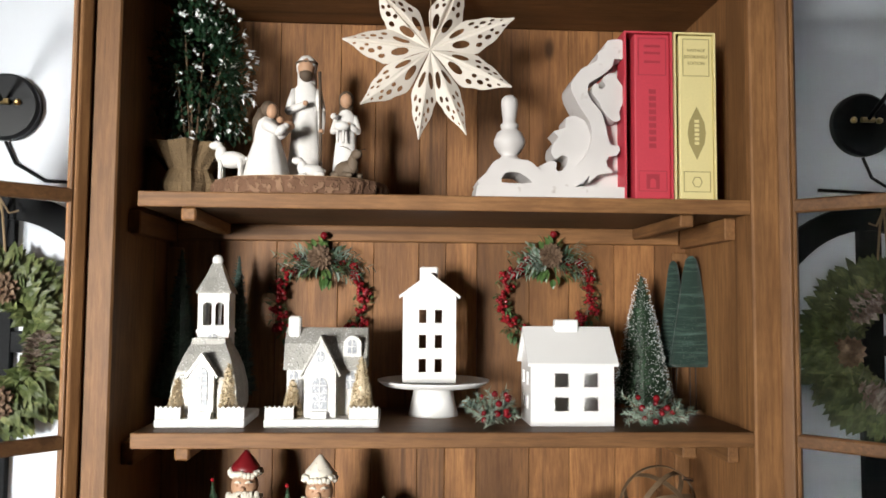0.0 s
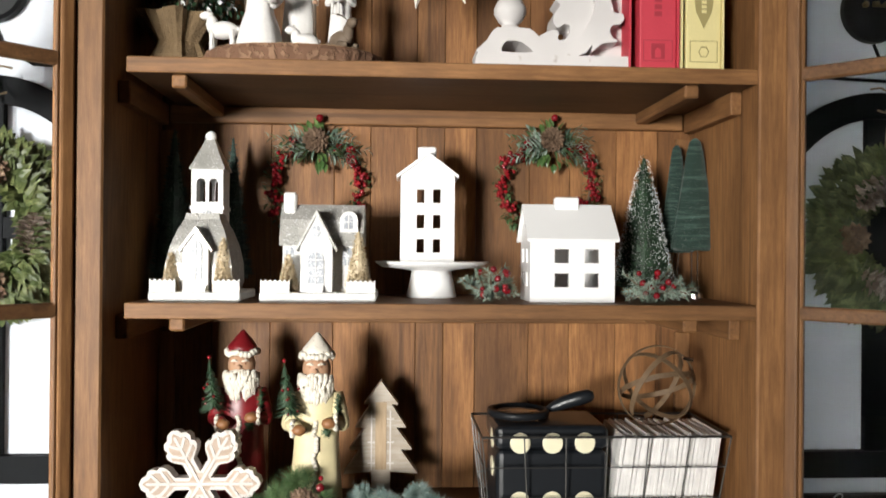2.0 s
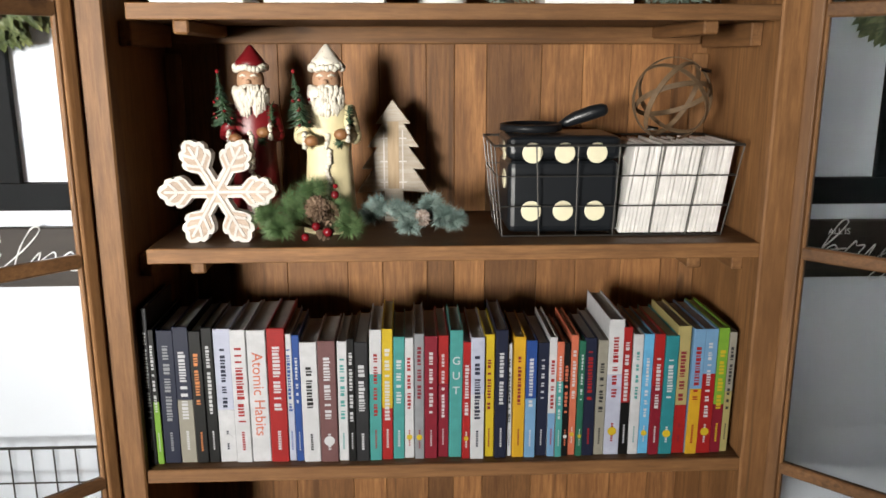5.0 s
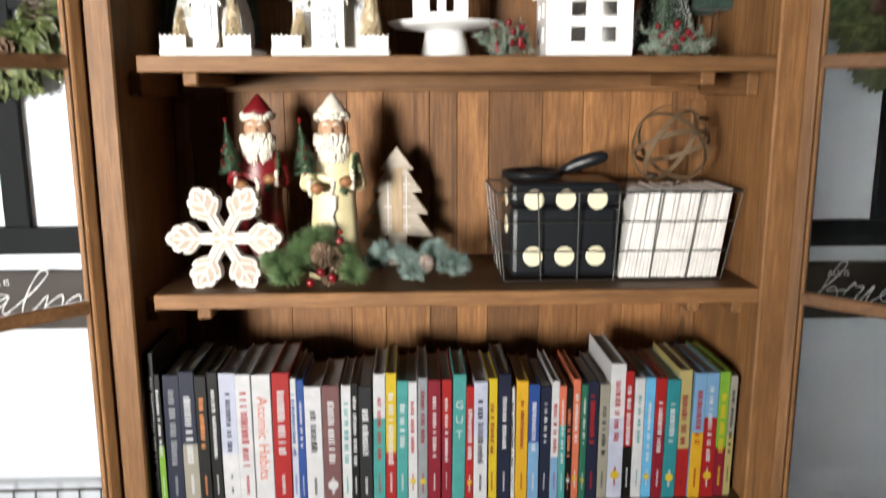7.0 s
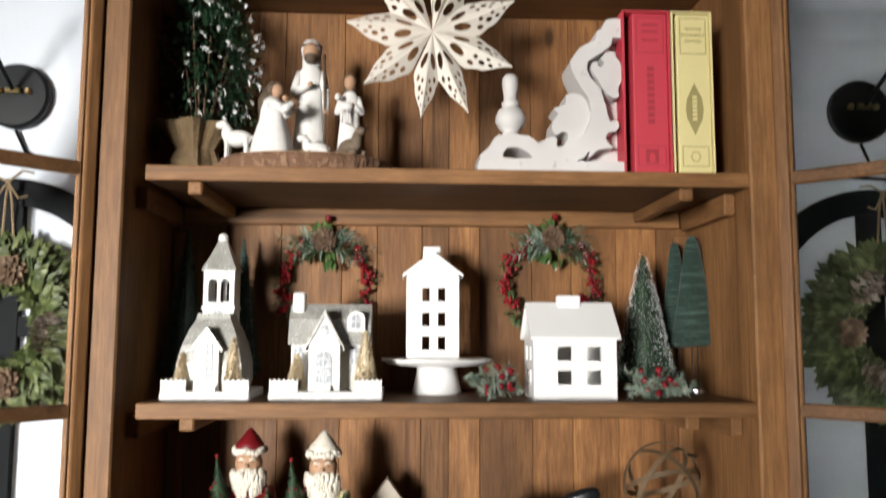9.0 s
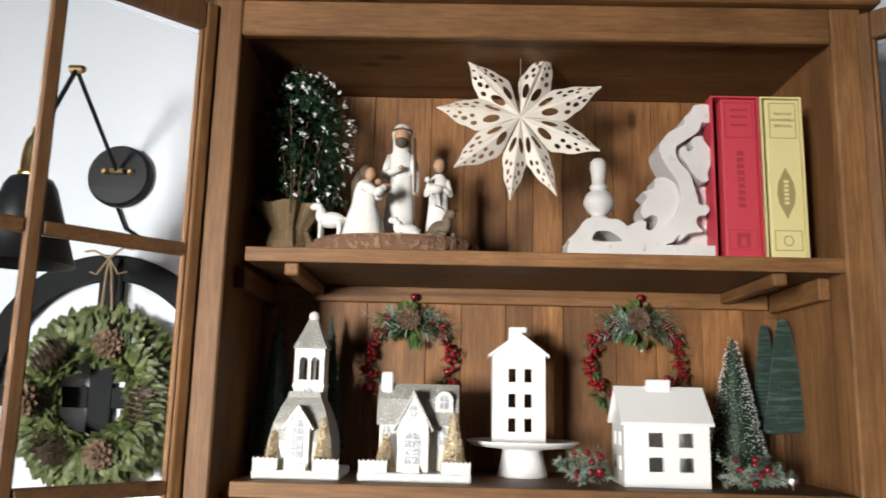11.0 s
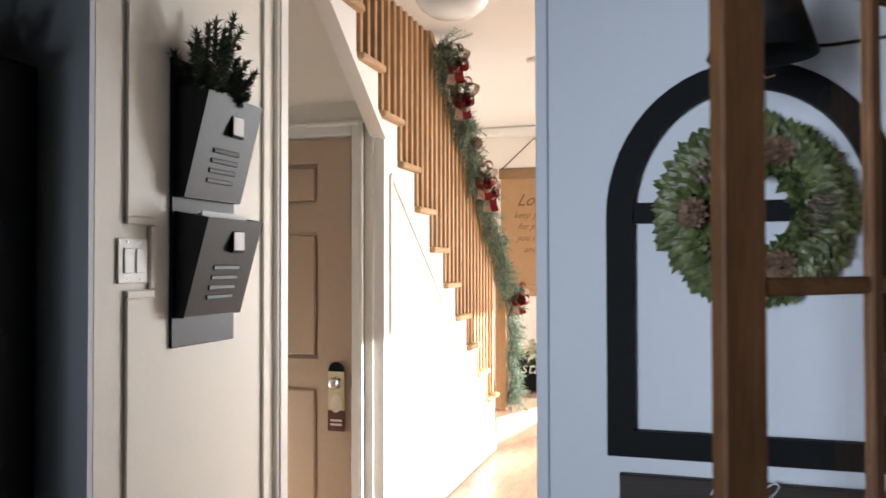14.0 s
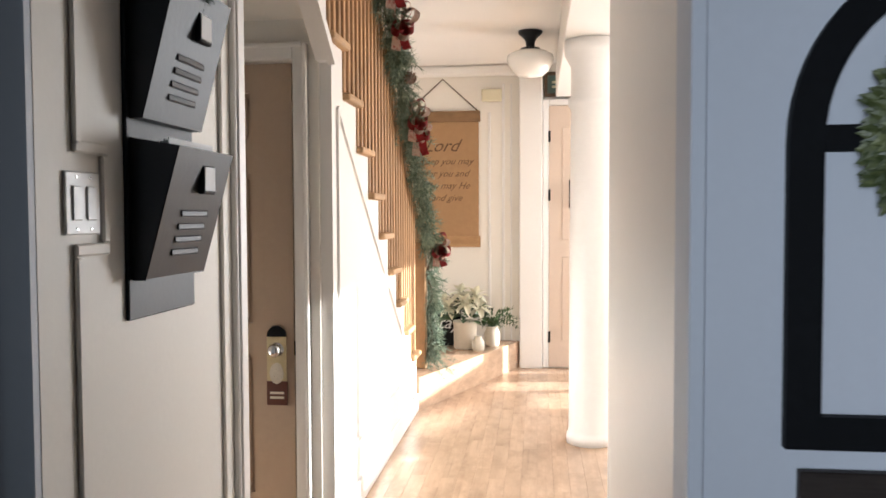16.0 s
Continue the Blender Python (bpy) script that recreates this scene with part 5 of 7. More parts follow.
def bearded(name, label, x, y, z, h, w, coat):
    robe, fur, skin, green, glove = (bmesh.new() for _ in range(5))
    m = Matrix.Translation((x, y, z)) @ Matrix.Diagonal((1, 0.72, 1, 1))
    lathe(robe, [(w * 0.50, 0), (w * 0.50, h * 0.02), (w * 0.45, h * 0.2), (w * 0.40, h * 0.42), (w * 0.42, h * 0.56), (w * 0.38, h * 0.68), (w * 0.20, h * 0.74)], m, 26, True, lambda a, q: 1 + 0.035 * math.sin(8 * a) * (1 - q / h))
    hz = z + h * 0.822
    hr = h * 0.076
    ball(skin, (x, y - hr * 0.35, hz), hr, 3, (1, 0.95, 1.1))
    ball(skin, (x, y - hr * 1.35, hz - hr * 0.05), hr * 0.2, 2)
    for i in range(120):
        a = rnd.uniform(-1.45, 1.45)
        zz = rnd.uniform(-2.15, -0.62)
        k = (1.26 - 0.36 * abs(zz + 0.9)) * hr
        q = Vector((x + k * math.sin(a) * 1.0, y - hr * 0.45 - k * math.cos(a) * 0.75, hz + zz * hr))
        tube(fur, [q + Vector((0, 0, hr * 0.35)), q + Vector((0, -hr * 0.12, 0)), q + Vector((rnd.uniform(-0.1, 0.1) * hr, 0, -hr * 0.55))], [hr * 0.15, hr * 0.17, hr * 0.05], 6)
    ball(fur, (x, y - hr * 0.3, hz - hr * 1.1), hr * 0.95, 2, (1, 0.8, 1.2))
    for i in range(26):
        a = i / 26 * 6.283
        ball(fur, (x + hr * 1.10 * math.cos(a), y - hr * 0.1 + hr * 1.05 * math.sin(a), hz + hr * 0.92 + rnd.uniform(-0.12, 0.12) * hr), hr * 0.27, 1)
    lathe(robe if coat is M_crimson else fur, [(hr * 1.16, 0), (hr * 1.02, hr * 0.5), (hr * 0.66, hr * 0.95), (hr * 0.34, hr * 1.35), (hr * 0.1, hr * 1.62)], Matrix.Translation((x, y, hz + hr * 0.90)) @ Matrix.Rotation(-0.06, 4, "X"), 18, True, lambda a, q: 1 + 0.05 * math.sin(3 * a + 300 * q))
    for sx in (-1, 1):
        ball(glove, (x + sx * hr * 0.36, y - hr * 1.17, hz + hr * 0.16), hr * 0.11, 1, (1.3, 0.6, 0.8))
        tube(fur, [(x + sx * hr * 0.15, y - hr * 1.24, hz + hr * 0.34), (x + sx * hr * 0.40, y - hr * 1.20, hz + hr * 0.44), (x + sx * hr * 0.66, y - hr * 1.02, hz + hr * 0.34)], [hr * 0.06, hr * 0.1, hr * 0.05], 6)
        tube(fur, [(x, y - hr * 1.32, hz - hr * 0.28), (x + sx * hr * 0.42, y - hr * 1.28, hz - hr * 0.42), (x + sx * hr * 0.74, y - hr * 1.06, hz - hr * 0.78)], [hr * 0.12, hr * 0.17, hr * 0.06], 8)
    for i in range(24):
        ball(fur, (x + rnd.uniform(-0.3, 0.3) * hr * 0.5, y - w * 0.36 * (0.72 + 0.28 * (1 - i / 24)) - 0.003, z + h * 0.06 + h * 0.5 * i / 24), hr * 0.22, 1)
    for sx in (-1, 1):
        sh = Vector((x + sx * w * 0.34, y, z + h * 0.68))
        el = Vector((x + sx * w * 0.47, y - w * 0.2, z + h * 0.53))
        hd = Vector((x + sx * w * 0.28, y - w * 0.46, z + h * (0.515 if sx < 0 else 0.55)))
        limb(robe, sh, el, w * 0.14, w * 0.14)
        limb(robe, el, hd, w * 0.13, w * 0.11)
        for i in range(9):
            a = i / 9 * 6.283
            ball(fur, hd + Vector((sx * 0.06 * w + 0.0 * a, w * 0.06 + w * 0.02 * math.cos(a), 0)) + Vector((sx * w * 0.04, w * 0.1 * math.cos(a), w * 0.12 * math.sin(a))), w * 0.055, 1)
        ball(glove, hd + Vector((-sx * w * 0.02, -w * 0.05, 0)), w * 0.12, 2, (1.1, 0.9, 0.85))
    base = Vector((x - w * 0.42, y - w * 0.42, z + h * 0.60))
    for i in range(260):
        u = rnd.random()
        a = rnd.uniform(0, 6.283)
        needle(green, base + Vector((-w * 0.12 * u, 0, h * 0.26 * u)), Vector((math.cos(a), math.sin(a), -0.35)), w * 0.32 * (1.05 - u), 0.0020)
    for i in range(50):
        needle(green, Vector((x + w * 0.40, y - w * 0.30, z + h * (0.54 + 0.16 * rnd.random()))), rand_dir(rnd), w * 0.12, 0.002)
        needle(green, Vector((x + w * 0.22, y - w * 0.46, z + h * 0.50)), rand_dir(rnd), w * 0.13, 0.002)
    berry = bmesh.new()
    for i in range(7):
        ball(berry, base + Vector((rnd.uniform(-0.2, 0.15) * w, -w * 0.08, h * rnd.uniform(-0.02, 0.16))), 0.0028, 1)
    ball(berry, base + Vector((-w * 0.12, 0, h * 0.275)), 0.004, 1)
    return tagged(joined(name, [(robe, coat), (fur, M_beard), (skin, M_skin), (green, M_fir), (glove, M_mitten), (berry, M_berry)], smooth=True), label, "figurine", "bearded robed figurines")


bearded("robed_figurine", "bearded figurine in a crimson robe with pointed cap", -0.262, 1.465, Z3, 0.312, 0.092, M_crimson)
bearded("robed_figurine", "bearded figurine in a cream yellow robe with pointed cap", -0.127, 1.415, Z3, 0.313, 0.094, M_butter)

# wooden tree
tx, ty = -0.019, 1.495
right = [(0.0, 1.218), (0.031, 1.176), (0.019, 1.176), (0.046, 1.134), (0.028, 1.134), (0.057, 1.094), (0.036, 1.094), (0.067, 1.050), (0.017, 1.054), (0.017, Z3)]
bm = sheet(bmesh.new(), [(tx + x, z) for x, z in right] + [(tx - x, z) for x, z in right[:0:-1]], [], 0.032, Matrix.Translation((0, ty, 0)))
wt = tagged(part("wooden_tree", bm, M_plaid), "whitewashed plaid wooden cut-out tree", "tree ornament")
for dx, w_, mat in ((0.0, 0.010, M_plaid_brown), (-0.017, 0.0012, M_chalk), (0.017, 0.0012, M_chalk)):
    part("plaid_stripe", boxed(tx + dx - w_, tx + dx + w_, ty - 0.0012, ty - 0.0002, 1.058, 1.180 if dx == 0 else 1.165), mat, wt)
for z in (1.150, 1.108, 1.070):
    for a, b in ((-0.024, -0.0105), (0.0105, 0.024)):
        part("plaid_stripe", boxed(tx + a, tx + b, ty - 0.0022, ty - 0.0013, z - 0.0012, z + 0.0012), M_chalk, wt)

tufted_sprig("pine_sprig", "fresh green pine sprig with red berries and a cone", (-0.148, 1.350, Z3),
             (((-0.050, -0.022, 0.022), 0.030), ((-0.030, 0.0, 0.050), 0.028), ((0.055, -0.020, 0.024), 0.030), ((-0.002, 0.015, 0.078), 0.026), ((0.035, 0.005, 0.050), 0.024), ((-0.070, -0.005, 0.038), 0.026)), M_pine, 0.030, 0.0008,
             (((0.006, -0.018, 0.055), 0.018), ((0.026, -0.016, 0.048), 0.017), ((0.020, -0.022, 0.020), 0.016)), (((0.006, -0.042, 0.030), 0.0075), ((0.024, -0.040, 0.020), 0.008), ((-0.012, -0.042, 0.012), 0.007), ((0.036, -0.022, 0.078), 0.007), ((0.037, -0.02, 0.092), 0.004)))
tufted_sprig("frosted_sprig", "frosted blue-green pine sprig lying on the shelf", (0.005, 1.385, Z3),
             (((-0.040, 0.0, 0.050), 0.026), ((-0.055, 0.01, 0.030), 0.026), ((-0.010, -0.015, 0.040), 0.026), ((0.005, -0.025, 0.018), 0.024), ((0.040, 0.0, 0.050), 0.026), ((0.062, -0.010, 0.030), 0.024), ((0.082, -0.005, 0.022), 0.022)), M_blue_pine, 0.023, 0.0013,
             (((0.026, -0.030, 0.032), 0.013),), (), True)

# wire basket
bk = thing("wire_basket", "tapered grey wire basket holding a tin and booklets", "basket", at=(0.35, 1.42, Z3))
B0, B1 = (0.164, 0.538, 1.345, 1.500), (0.148, 0.562, 1.332, 1.525)


def ring_at(u):
    a = [p + (q - p) * u for p, q in zip(B0, B1)]
    z = Z3 + 0.0025 + 0.153 * u
    return [(a[0], a[2], z), (a[1], a[2], z), (a[1], a[3], z), (a[0], a[3], z)]


def along(a, b, n):
    return [Vector(a).lerp(Vector(b), i / n) for i in range(n)]


for u, r in ((0, 0.0014), (0.333, 0.0012), (0.667, 0.0012), (1, 0.0022)):
    c4 = ring_at(u)
    pts = sum((along(c4[i], c4[(i + 1) % 4], 6) for i in range(4)), [])
    child(part("wire", tube(bmesh.new(), pts, r, 6, True), M_wire, bk))
lo, hi = ring_at(0), ring_at(1)
for i, n in ((0, 6), (1, 3), (2, 6), (3, 3)):
    for k in range(n):
        a = Vector(lo[i]).lerp(Vector(lo[(i + 1) % 4]), k / n)
        b = Vector(hi[i]).lerp(Vector(hi[(i + 1) % 4]), k / n)
        child(part("wire", tube(bmesh.new(), [a, b], 0.0012, 6), M_wire, bk))
for k in range(1, 6):
    a = Vector(lo[0]).lerp(Vector(lo[1]), k / 6)
    b = Vector(lo[3]).lerp(Vector(lo[2]), k / 6)
    child(part("wire", tube(bmesh.new(), [a, b], 0.0012, 6), M_wire, bk))

tin = thing("dotted_tin", "black lacquered tin with cream dots standing in the basket", "tin", at=(0.27, 1.42, Z3))
tz = Z3 + 0.005
child(part("body", boxed(0.174, 0.362, 1.356, 1.492, tz, 1.125, 0.012, seg=3), M_dice, tin))
child(part("lid", boxed(0.172, 0.364, 1.354, 1.494, 1.126, 1.166, 0.012, seg=3), M_dice, tin))
for z in (1.040, 1.138):
    for x in (0.214, 0.268, 0.322):
        y = 1.3555 if z < 1.1 else 1.3535
        bm = lathe(bmesh.new(), [(0.0172, 0), (0.0172, 0.0015), (0.016, 0.002)], Matrix.Translation((x, y + 0.0008, z)) @ Matrix.Rotation(math.pi / 2, 4, "X"), 24)
        child(part("dot", bm, M_dot, tin))
for z in (1.09, 1.138):
    bm = lathe(bmesh.new(), [(0.0165, 0), (0.0165, 0.002)], Matrix.Translation((0.1735, 1.40, z)) @ Matrix.Rotation(-math.pi / 2, 4, "Y"), 24)
    child(part("dot", bm, M_dot, tin))

mg = thing("magnifying_glass", "black rimmed magnifying glass lying on the tin", "magnifying glass", at=(0.22, 1.43, 1.166))
bm = lathe(bmesh.new(), [(0.047, 0), (0.054, 0.002), (0.054, 0.012), (0.047, 0.014), (0.047, 0)], Matrix.Translation((0.222, 1.435, 1.1675)), 40, False)
child(part("rim", bm, M_black_metal, mg, "", True))
bm = lathe(bmesh.new(), [(0.02, 0.005), (0.0465, 0.006), (0.0465, 0.008), (0.02, 0.009)], Matrix.Translation((0.222, 1.435, 1.1675)), 40)
child(part("lens", bm, M_glass, mg))
bm = tube(bmesh.new(), [(0.272, 1.435, 1.178), (0.285, 1.433, 1.183), (0.30, 1.43, 1.190), (0.325, 1.425, 1.199), (0.345, 1.42, 1.205), (0.352, 1.419, 1.207)], [0.005, 0.009, 0.0115, 0.0125, 0.011, 0.006], 14)
child(part("grip", bm, M_dice, mg, "", True))

# booklets standing aslant
n_card = 26
for i in range(n_card):
    x = 0.366 + 0.164 * i / (n_card - 1)
    tilt = 0.145 + 0.01 * math.sin(i * 1.7)
    t_ = 0.0056
    h_ = 0.151 + 0.003 * math.sin(i * 2.3)
    m = Matrix.Translation((x, 1.349 + 0.002 * math.sin(i * 3.1), Z3 + 0.0055)) @ Matrix.Rotation(tilt, 4, "Y")
    tagged(part("booklet", boxed(-t_ / 2, t_ / 2, 0, 0.125, 0, h_, 0.0006, m), M_card), "thin white paper booklet standing in the wire basket", "booklet", "white booklets")

orb = thing("band_orb", "open orb of bentwood bands resting on the booklets", "decorative orb", at=(0.462, 1.42, 1.15))
OC = Vector((0.464, 1.418, 1.2225))
for rx, rz, r in ((0.05, 0.1, 0.071), (0.45, 0.75, 0.068), (0.5, -0.9, 0.066), (1.1, 0.3, 0.064)):
    m = Matrix.Translation(OC) @ Matrix.Rotation(rz, 4, "Z") @ Matrix.Rotation(math.pi / 2 + rx, 4, "X")
    bm = lathe(bmesh.new(), [(r - 0.0015, -0.0045), (r, -0.0045), (r, 0.0045), (r - 0.0015, 0.0045), (r - 0.0015, -0.0045)], m, 48, False)
    child(part("band", bm, M_band, orb))
for q in ((0.050, -0.01, 0.05), (-0.045, -0.04, -0.045)):
    child(part("clasp", tube(bmesh.new(), [OC + Vector(q) - Vector((0.008, 0, 0)), OC + Vector(q) + Vector((0.010, 0, -0.003))], 0.0035, 8), M_chrome, orb))

# ---- books on the lowest shelf ----
INK = {"navy": (0.011, 0.014, 0.032), "black": (0.005, 0.005, 0.005), "white": (0.480, 0.480, 0.496), "cream": (0.252, 0.234, 0.192), "red": (0.286, 0.014, 0.014), "blue": (0.017, 0.056, 0.213), "pink": (0.134, 0.062, 0.062),
       "grey": (0.018, 0.018, 0.020), "yellow": (0.490, 0.346, 0.022), "gold": (0.518, 0.288, 0.022), "teal": (0.048, 0.245, 0.231), "crimson": (0.179, 0.011, 0.022), "salmon": (0.496, 0.128, 0.072), "green": (0.016, 0.104, 0.064),
       "cyan": (0.096, 0.336, 0.544), "sea": (0.018, 0.180, 0.204), "sand": (0.333, 0.275, 0.115), "sky": (0.136, 0.272, 0.432), "lime": (0.150, 0.300, 0.036), "lilac": (0.384, 0.400, 0.496), "orange": (0.560, 0.200, 0.064), "silver": (0.216, 0.224, 0.240)}
M_ink = {k: plain("book_" + k, v, 0.42, spots=0.2, scale=60, bump=0.05, gloss=0.3) for k, v in INK.items()}
M_pages = plain("page_edges", (0.50, 0.47, 0.43), 0.85, spots=0.25, scale=400, bump=0.3)
SPEC = """14 grey 26 grey white;12 black 22 lime white;30 navy 22 navy silver;28 navy 22 cream white;22 black 22 black orange;20 black 22 black white;30 lilac 22 white navy;28 white 22 white red;34 white 22 white salmon;32 red 22 red white;
13 white 21 lilac blue;14 blue 21 blue white;31 white 20 white black;32 pink 20 pink white;18 white 20 white teal;14 black 20 black white;24 grey 20 grey white;22 white 22 teal red;20 yellow 22 red white;21 teal 20 teal white;
18 white 20 white red;18 silver 21 silver crimson;24 crimson 20 crimson white;20 red 20 crimson white;24 teal 21 teal white;15 red 19 red white;25 lilac 20 white navy;19 yellow 20 yellow crimson;23 navy 21 navy white;10 white 19 white grey;
22 gold 20 gold crimson;20 blue 19 sky white;22 navy 19 navy white;14 white 20 sky red;13 salmon 19 teal white;12 black 19 black salmon;14 salmon 20 salmon white;12 green 19 green white;22 navy 20 navy red;19 cream 19 cream grey;
28 white 23 lilac red;17 red 21 black white;19 white 20 white teal;19 cyan 20 cyan white;19 red 20 crimson white;25 sea 20 sea white;24 sand 21 red crimson;22 sky 21 gold red;26 sky 21 red white;20 lime 21 crimson yellow;14 cream 20 sand grey"""
x = -0.4405
rb = random.Random(9)
FACE_UP = FACE @ Matrix.Rotation(-math.pi / 2, 4, "Z")
for n, line in enumerate(SPEC.replace("\n", "").split(";")):
    wd, top, ht, low, ink = line.split()
    w_ = float(wd) * 0.001 * 0.9615 * 0.99
    h_ = float(ht) / 100 + rb.uniform(0.001, 0.009) + 0.017
    y0 = 1.302 + rb.uniform(0, 0.010)
    dp = rb.uniform(0.14, 0.185)
    tlt = Matrix.Translation((x, 0, Z4)) @ Matrix.Rotation(rb.uniform(-0.006, 0.012), 4, "Y")
    b = thing("book", "upright %s-spined book packed in the book row" % top, "book", "row of books", at=(x, y0, Z4))
    g = 0.0004
    split = h_ * rb.uniform(0.35, 0.7)
    bm = boxed(g, w_ - g, y0, y0 + 0.003, 0, h_, 0.0012, tlt) if top == low else boxed(g, w_ - g, y0, y0 + 0.003, split, h_, 0.0008, tlt)
    box(bm, g, g + 0.0018, y0 + 0.0032, y0 + dp, 0, h_, 0, tlt)
    box(bm, w_ - g - 0.0018, w_ - g, y0 + 0.0032, y0 + dp, 0, h_, 0, tlt)
    child(part("cover", bm, M_ink[top], b))
    if top != low:
        child(part("spine_band", boxed(g, w_ - g, y0, y0 + 0.003, 0, split - 0.0001, 0.0008, tlt), M_ink[low], b))
    child(part("page_block", boxed(g + 0.002, w_ - g - 0.002, y0 + 0.0035, y0 + dp - 0.003, 0.003, h_ - 0.004, 0, tlt), M_pages, b))
    title = {8: ("Atomic Habits", 0.026), 24: ("GUT", 0.017)}.get(n)
    if title and title[0] == "GUT":
        for i, chx in enumerate(title[0]):
            lettering(chx, 0.020, tlt @ Matrix.Translation((w_ / 2, y0 - 0.0003, h_ - 0.055 - i * 0.027)) @ FACE, M_ink[ink], b, "title")
    elif title:
        lettering(title[0], title[1], tlt @ Matrix.Translation((w_ / 2, y0 - 0.0003, h_ * 0.52)) @ FACE_UP, M_ink[ink], b, "title")
    else:
        bm = bmesh.new()
        z_ = h_ * rb.uniform(0.80, 0.9)
        k_ = rb.uniform(0.13, 0.24) * w_
        end = h_ * rb.uniform(0.3, 0.5)
        while z_ > end:
            l_ = rb.uniform(0.002, 0.006)
            box(bm, w_ / 2 - k_, w_ / 2 + k_ * rb.uniform(0.6, 1), y0 - 0.0004, y0 - 0.0001, z_ - l_, z_, 0, tlt)
            z_ -= l_ + (0.002 if rb.random() < 0.8 else 0.008)
        z_ = h_ * 0.24
        while z_ > h_ * 0.10:
            box(bm, w_ / 2 - k_ * 0.4, w_ / 2 + k_ * 0.4, y0 - 0.0004, y0 - 0.0001, z_ - 0.003, z_, 0, tlt)
            z_ -= 0.0045
        tagged(child(part("spine_print", bm, M_ink[ink], b)), kind="stuff")
        if rb.random() < 0.3:
            child(part("spine_mark", sheet(bmesh.new(), oval(w_ / 2, h_ * 0.18, w_ * 0.3, w_ * 0.3), [], 0.0004, tlt @ Matrix.Translation((0, y0 - 0.0008, 0))), M_ink[rb.choice(("red", "cyan", "yellow", "white"))], b))
    x += w_
# ---- wall decorations beside the cabinet ----
M_sign = wood("dark_sign_wood", (0.055, 0.042, 0.035), (0.03, 0.022, 0.018), "x", knots=False, tone=0.05)
M_white_ink = plain("white_lettering", (0.82, 0.82, 0.82), 0.6, spots=0.05)
M_magnolia = island("wreath_leaf", (0.060, 0.085, 0.025), (0.22, 0.245, 0.10), 0.45)
M_shade_in = plain("shade_inside", (0.65, 0.62, 0.55), 0.5)


def swept_arch(x0, x1, z0, zs, w, y0, y1):
    """An arched window frame: bars, ring and cross bars."""
    r = (x1 - x0) / 2
    c = (x0 + x1) / 2
    n = 28
    rise = 1.79 - zs
    outer = [(x0, z0), (x1, z0)] + [(c + r * math.cos(math.pi * i / n), zs + rise * math.sin(math.pi * i / n)) for i in range(n + 1)]
    inner = [(x0 + w, z0 + w), (x1 - w, z0 + w)] + [(c + (r - w) * math.cos(math.pi * i / n), zs + (rise - w) * math.sin(math.pi * i / n)) for i in range(n + 1)]
    return sheet(bmesh.new(), outer, [inner], y1 - y0, Matrix.Translation((0, y0, 0)))


# handwriting: each letter's stroke runs from its left foot; widths in x-heights
STROKES = {
    "c": (0.95, (0.85, 0.8), (0.5, 1.0), (0.12, 0.6), (0.2, 0.1), (0.6, 0.0), (0.95, 0.25)),
    "a": (1.05, (0.0, 0.25), (0.75, 0.95), (0.35, 1.0), (0.1, 0.45), (0.35, 0.0), (0.7, 0.5), (0.8, 0.95), (0.75, 0.2), (0.9, 0.0), (1.05, 0.25)),
    "l": (0.75, (0.0, 0.25), (0.5, 1.3), (0.72, 2.2), (0.45, 2.3), (0.3, 1.3), (0.35, 0.2), (0.55, 0.0), (0.75, 0.3)),
    "m": (1.9, (0.0, 0.3), (0.25, 1.0), (0.28, 0.0), (0.3, 0.4), (0.65, 1.0), (0.8, 0.7), (0.8, 0.0), (0.85, 0.4), (1.2, 1.0), (1.38, 0.7), (1.4, 0.15), (1.6, 0.0), (2.6, 0.35)),
    "b": (1.05, (0.0, 0.3), (0.45, 1.4), (0.62, 2.2), (0.38, 2.3), (0.22, 1.2), (0.25, 0.2), (0.5, 0.0), (0.85, 0.4), (0.6, 0.95), (0.4, 0.7), (1.05, 0.75)),
    "r": (0.75, (0.0, 0.5), (0.2, 1.15), (0.32, 0.9), (0.6, 0.9), (0.5, 0.3), (0.6, 0.0), (0.75, 0.25)),
    "i": (0.5, (0.0, 0.25), (0.2, 0.95), (0.18, 0.2), (0.3, 0.0), (0.5, 0.25)),
    "g": (0.95, (0.0, 0.25), (0.75, 0.95), (0.35, 1.0), (0.1, 0.45), (0.35, 0.05), (0.7, 0.5), (0.8, 0.95), (0.65, -0.6), (0.3, -1.1), (0.15, -0.7), (0.95, 0.25)),
    "h": (1.0, (0.0, 0.25), (0.45, 1.4), (0.6, 2.2), (0.36, 2.3), (0.2, 1.0), (0.2, 0.0), (0.25, 0.5), (0.6, 1.0), (0.75, 0.6), (0.75, 0.1), (1.0, 0.25)),
    "t": (0.8, (0.0, 0.25), (0.4, 1.0), (0.5, 1.7), (0.35, 0.7), (0.4, 0.05), (0.8, 0.35)),
}


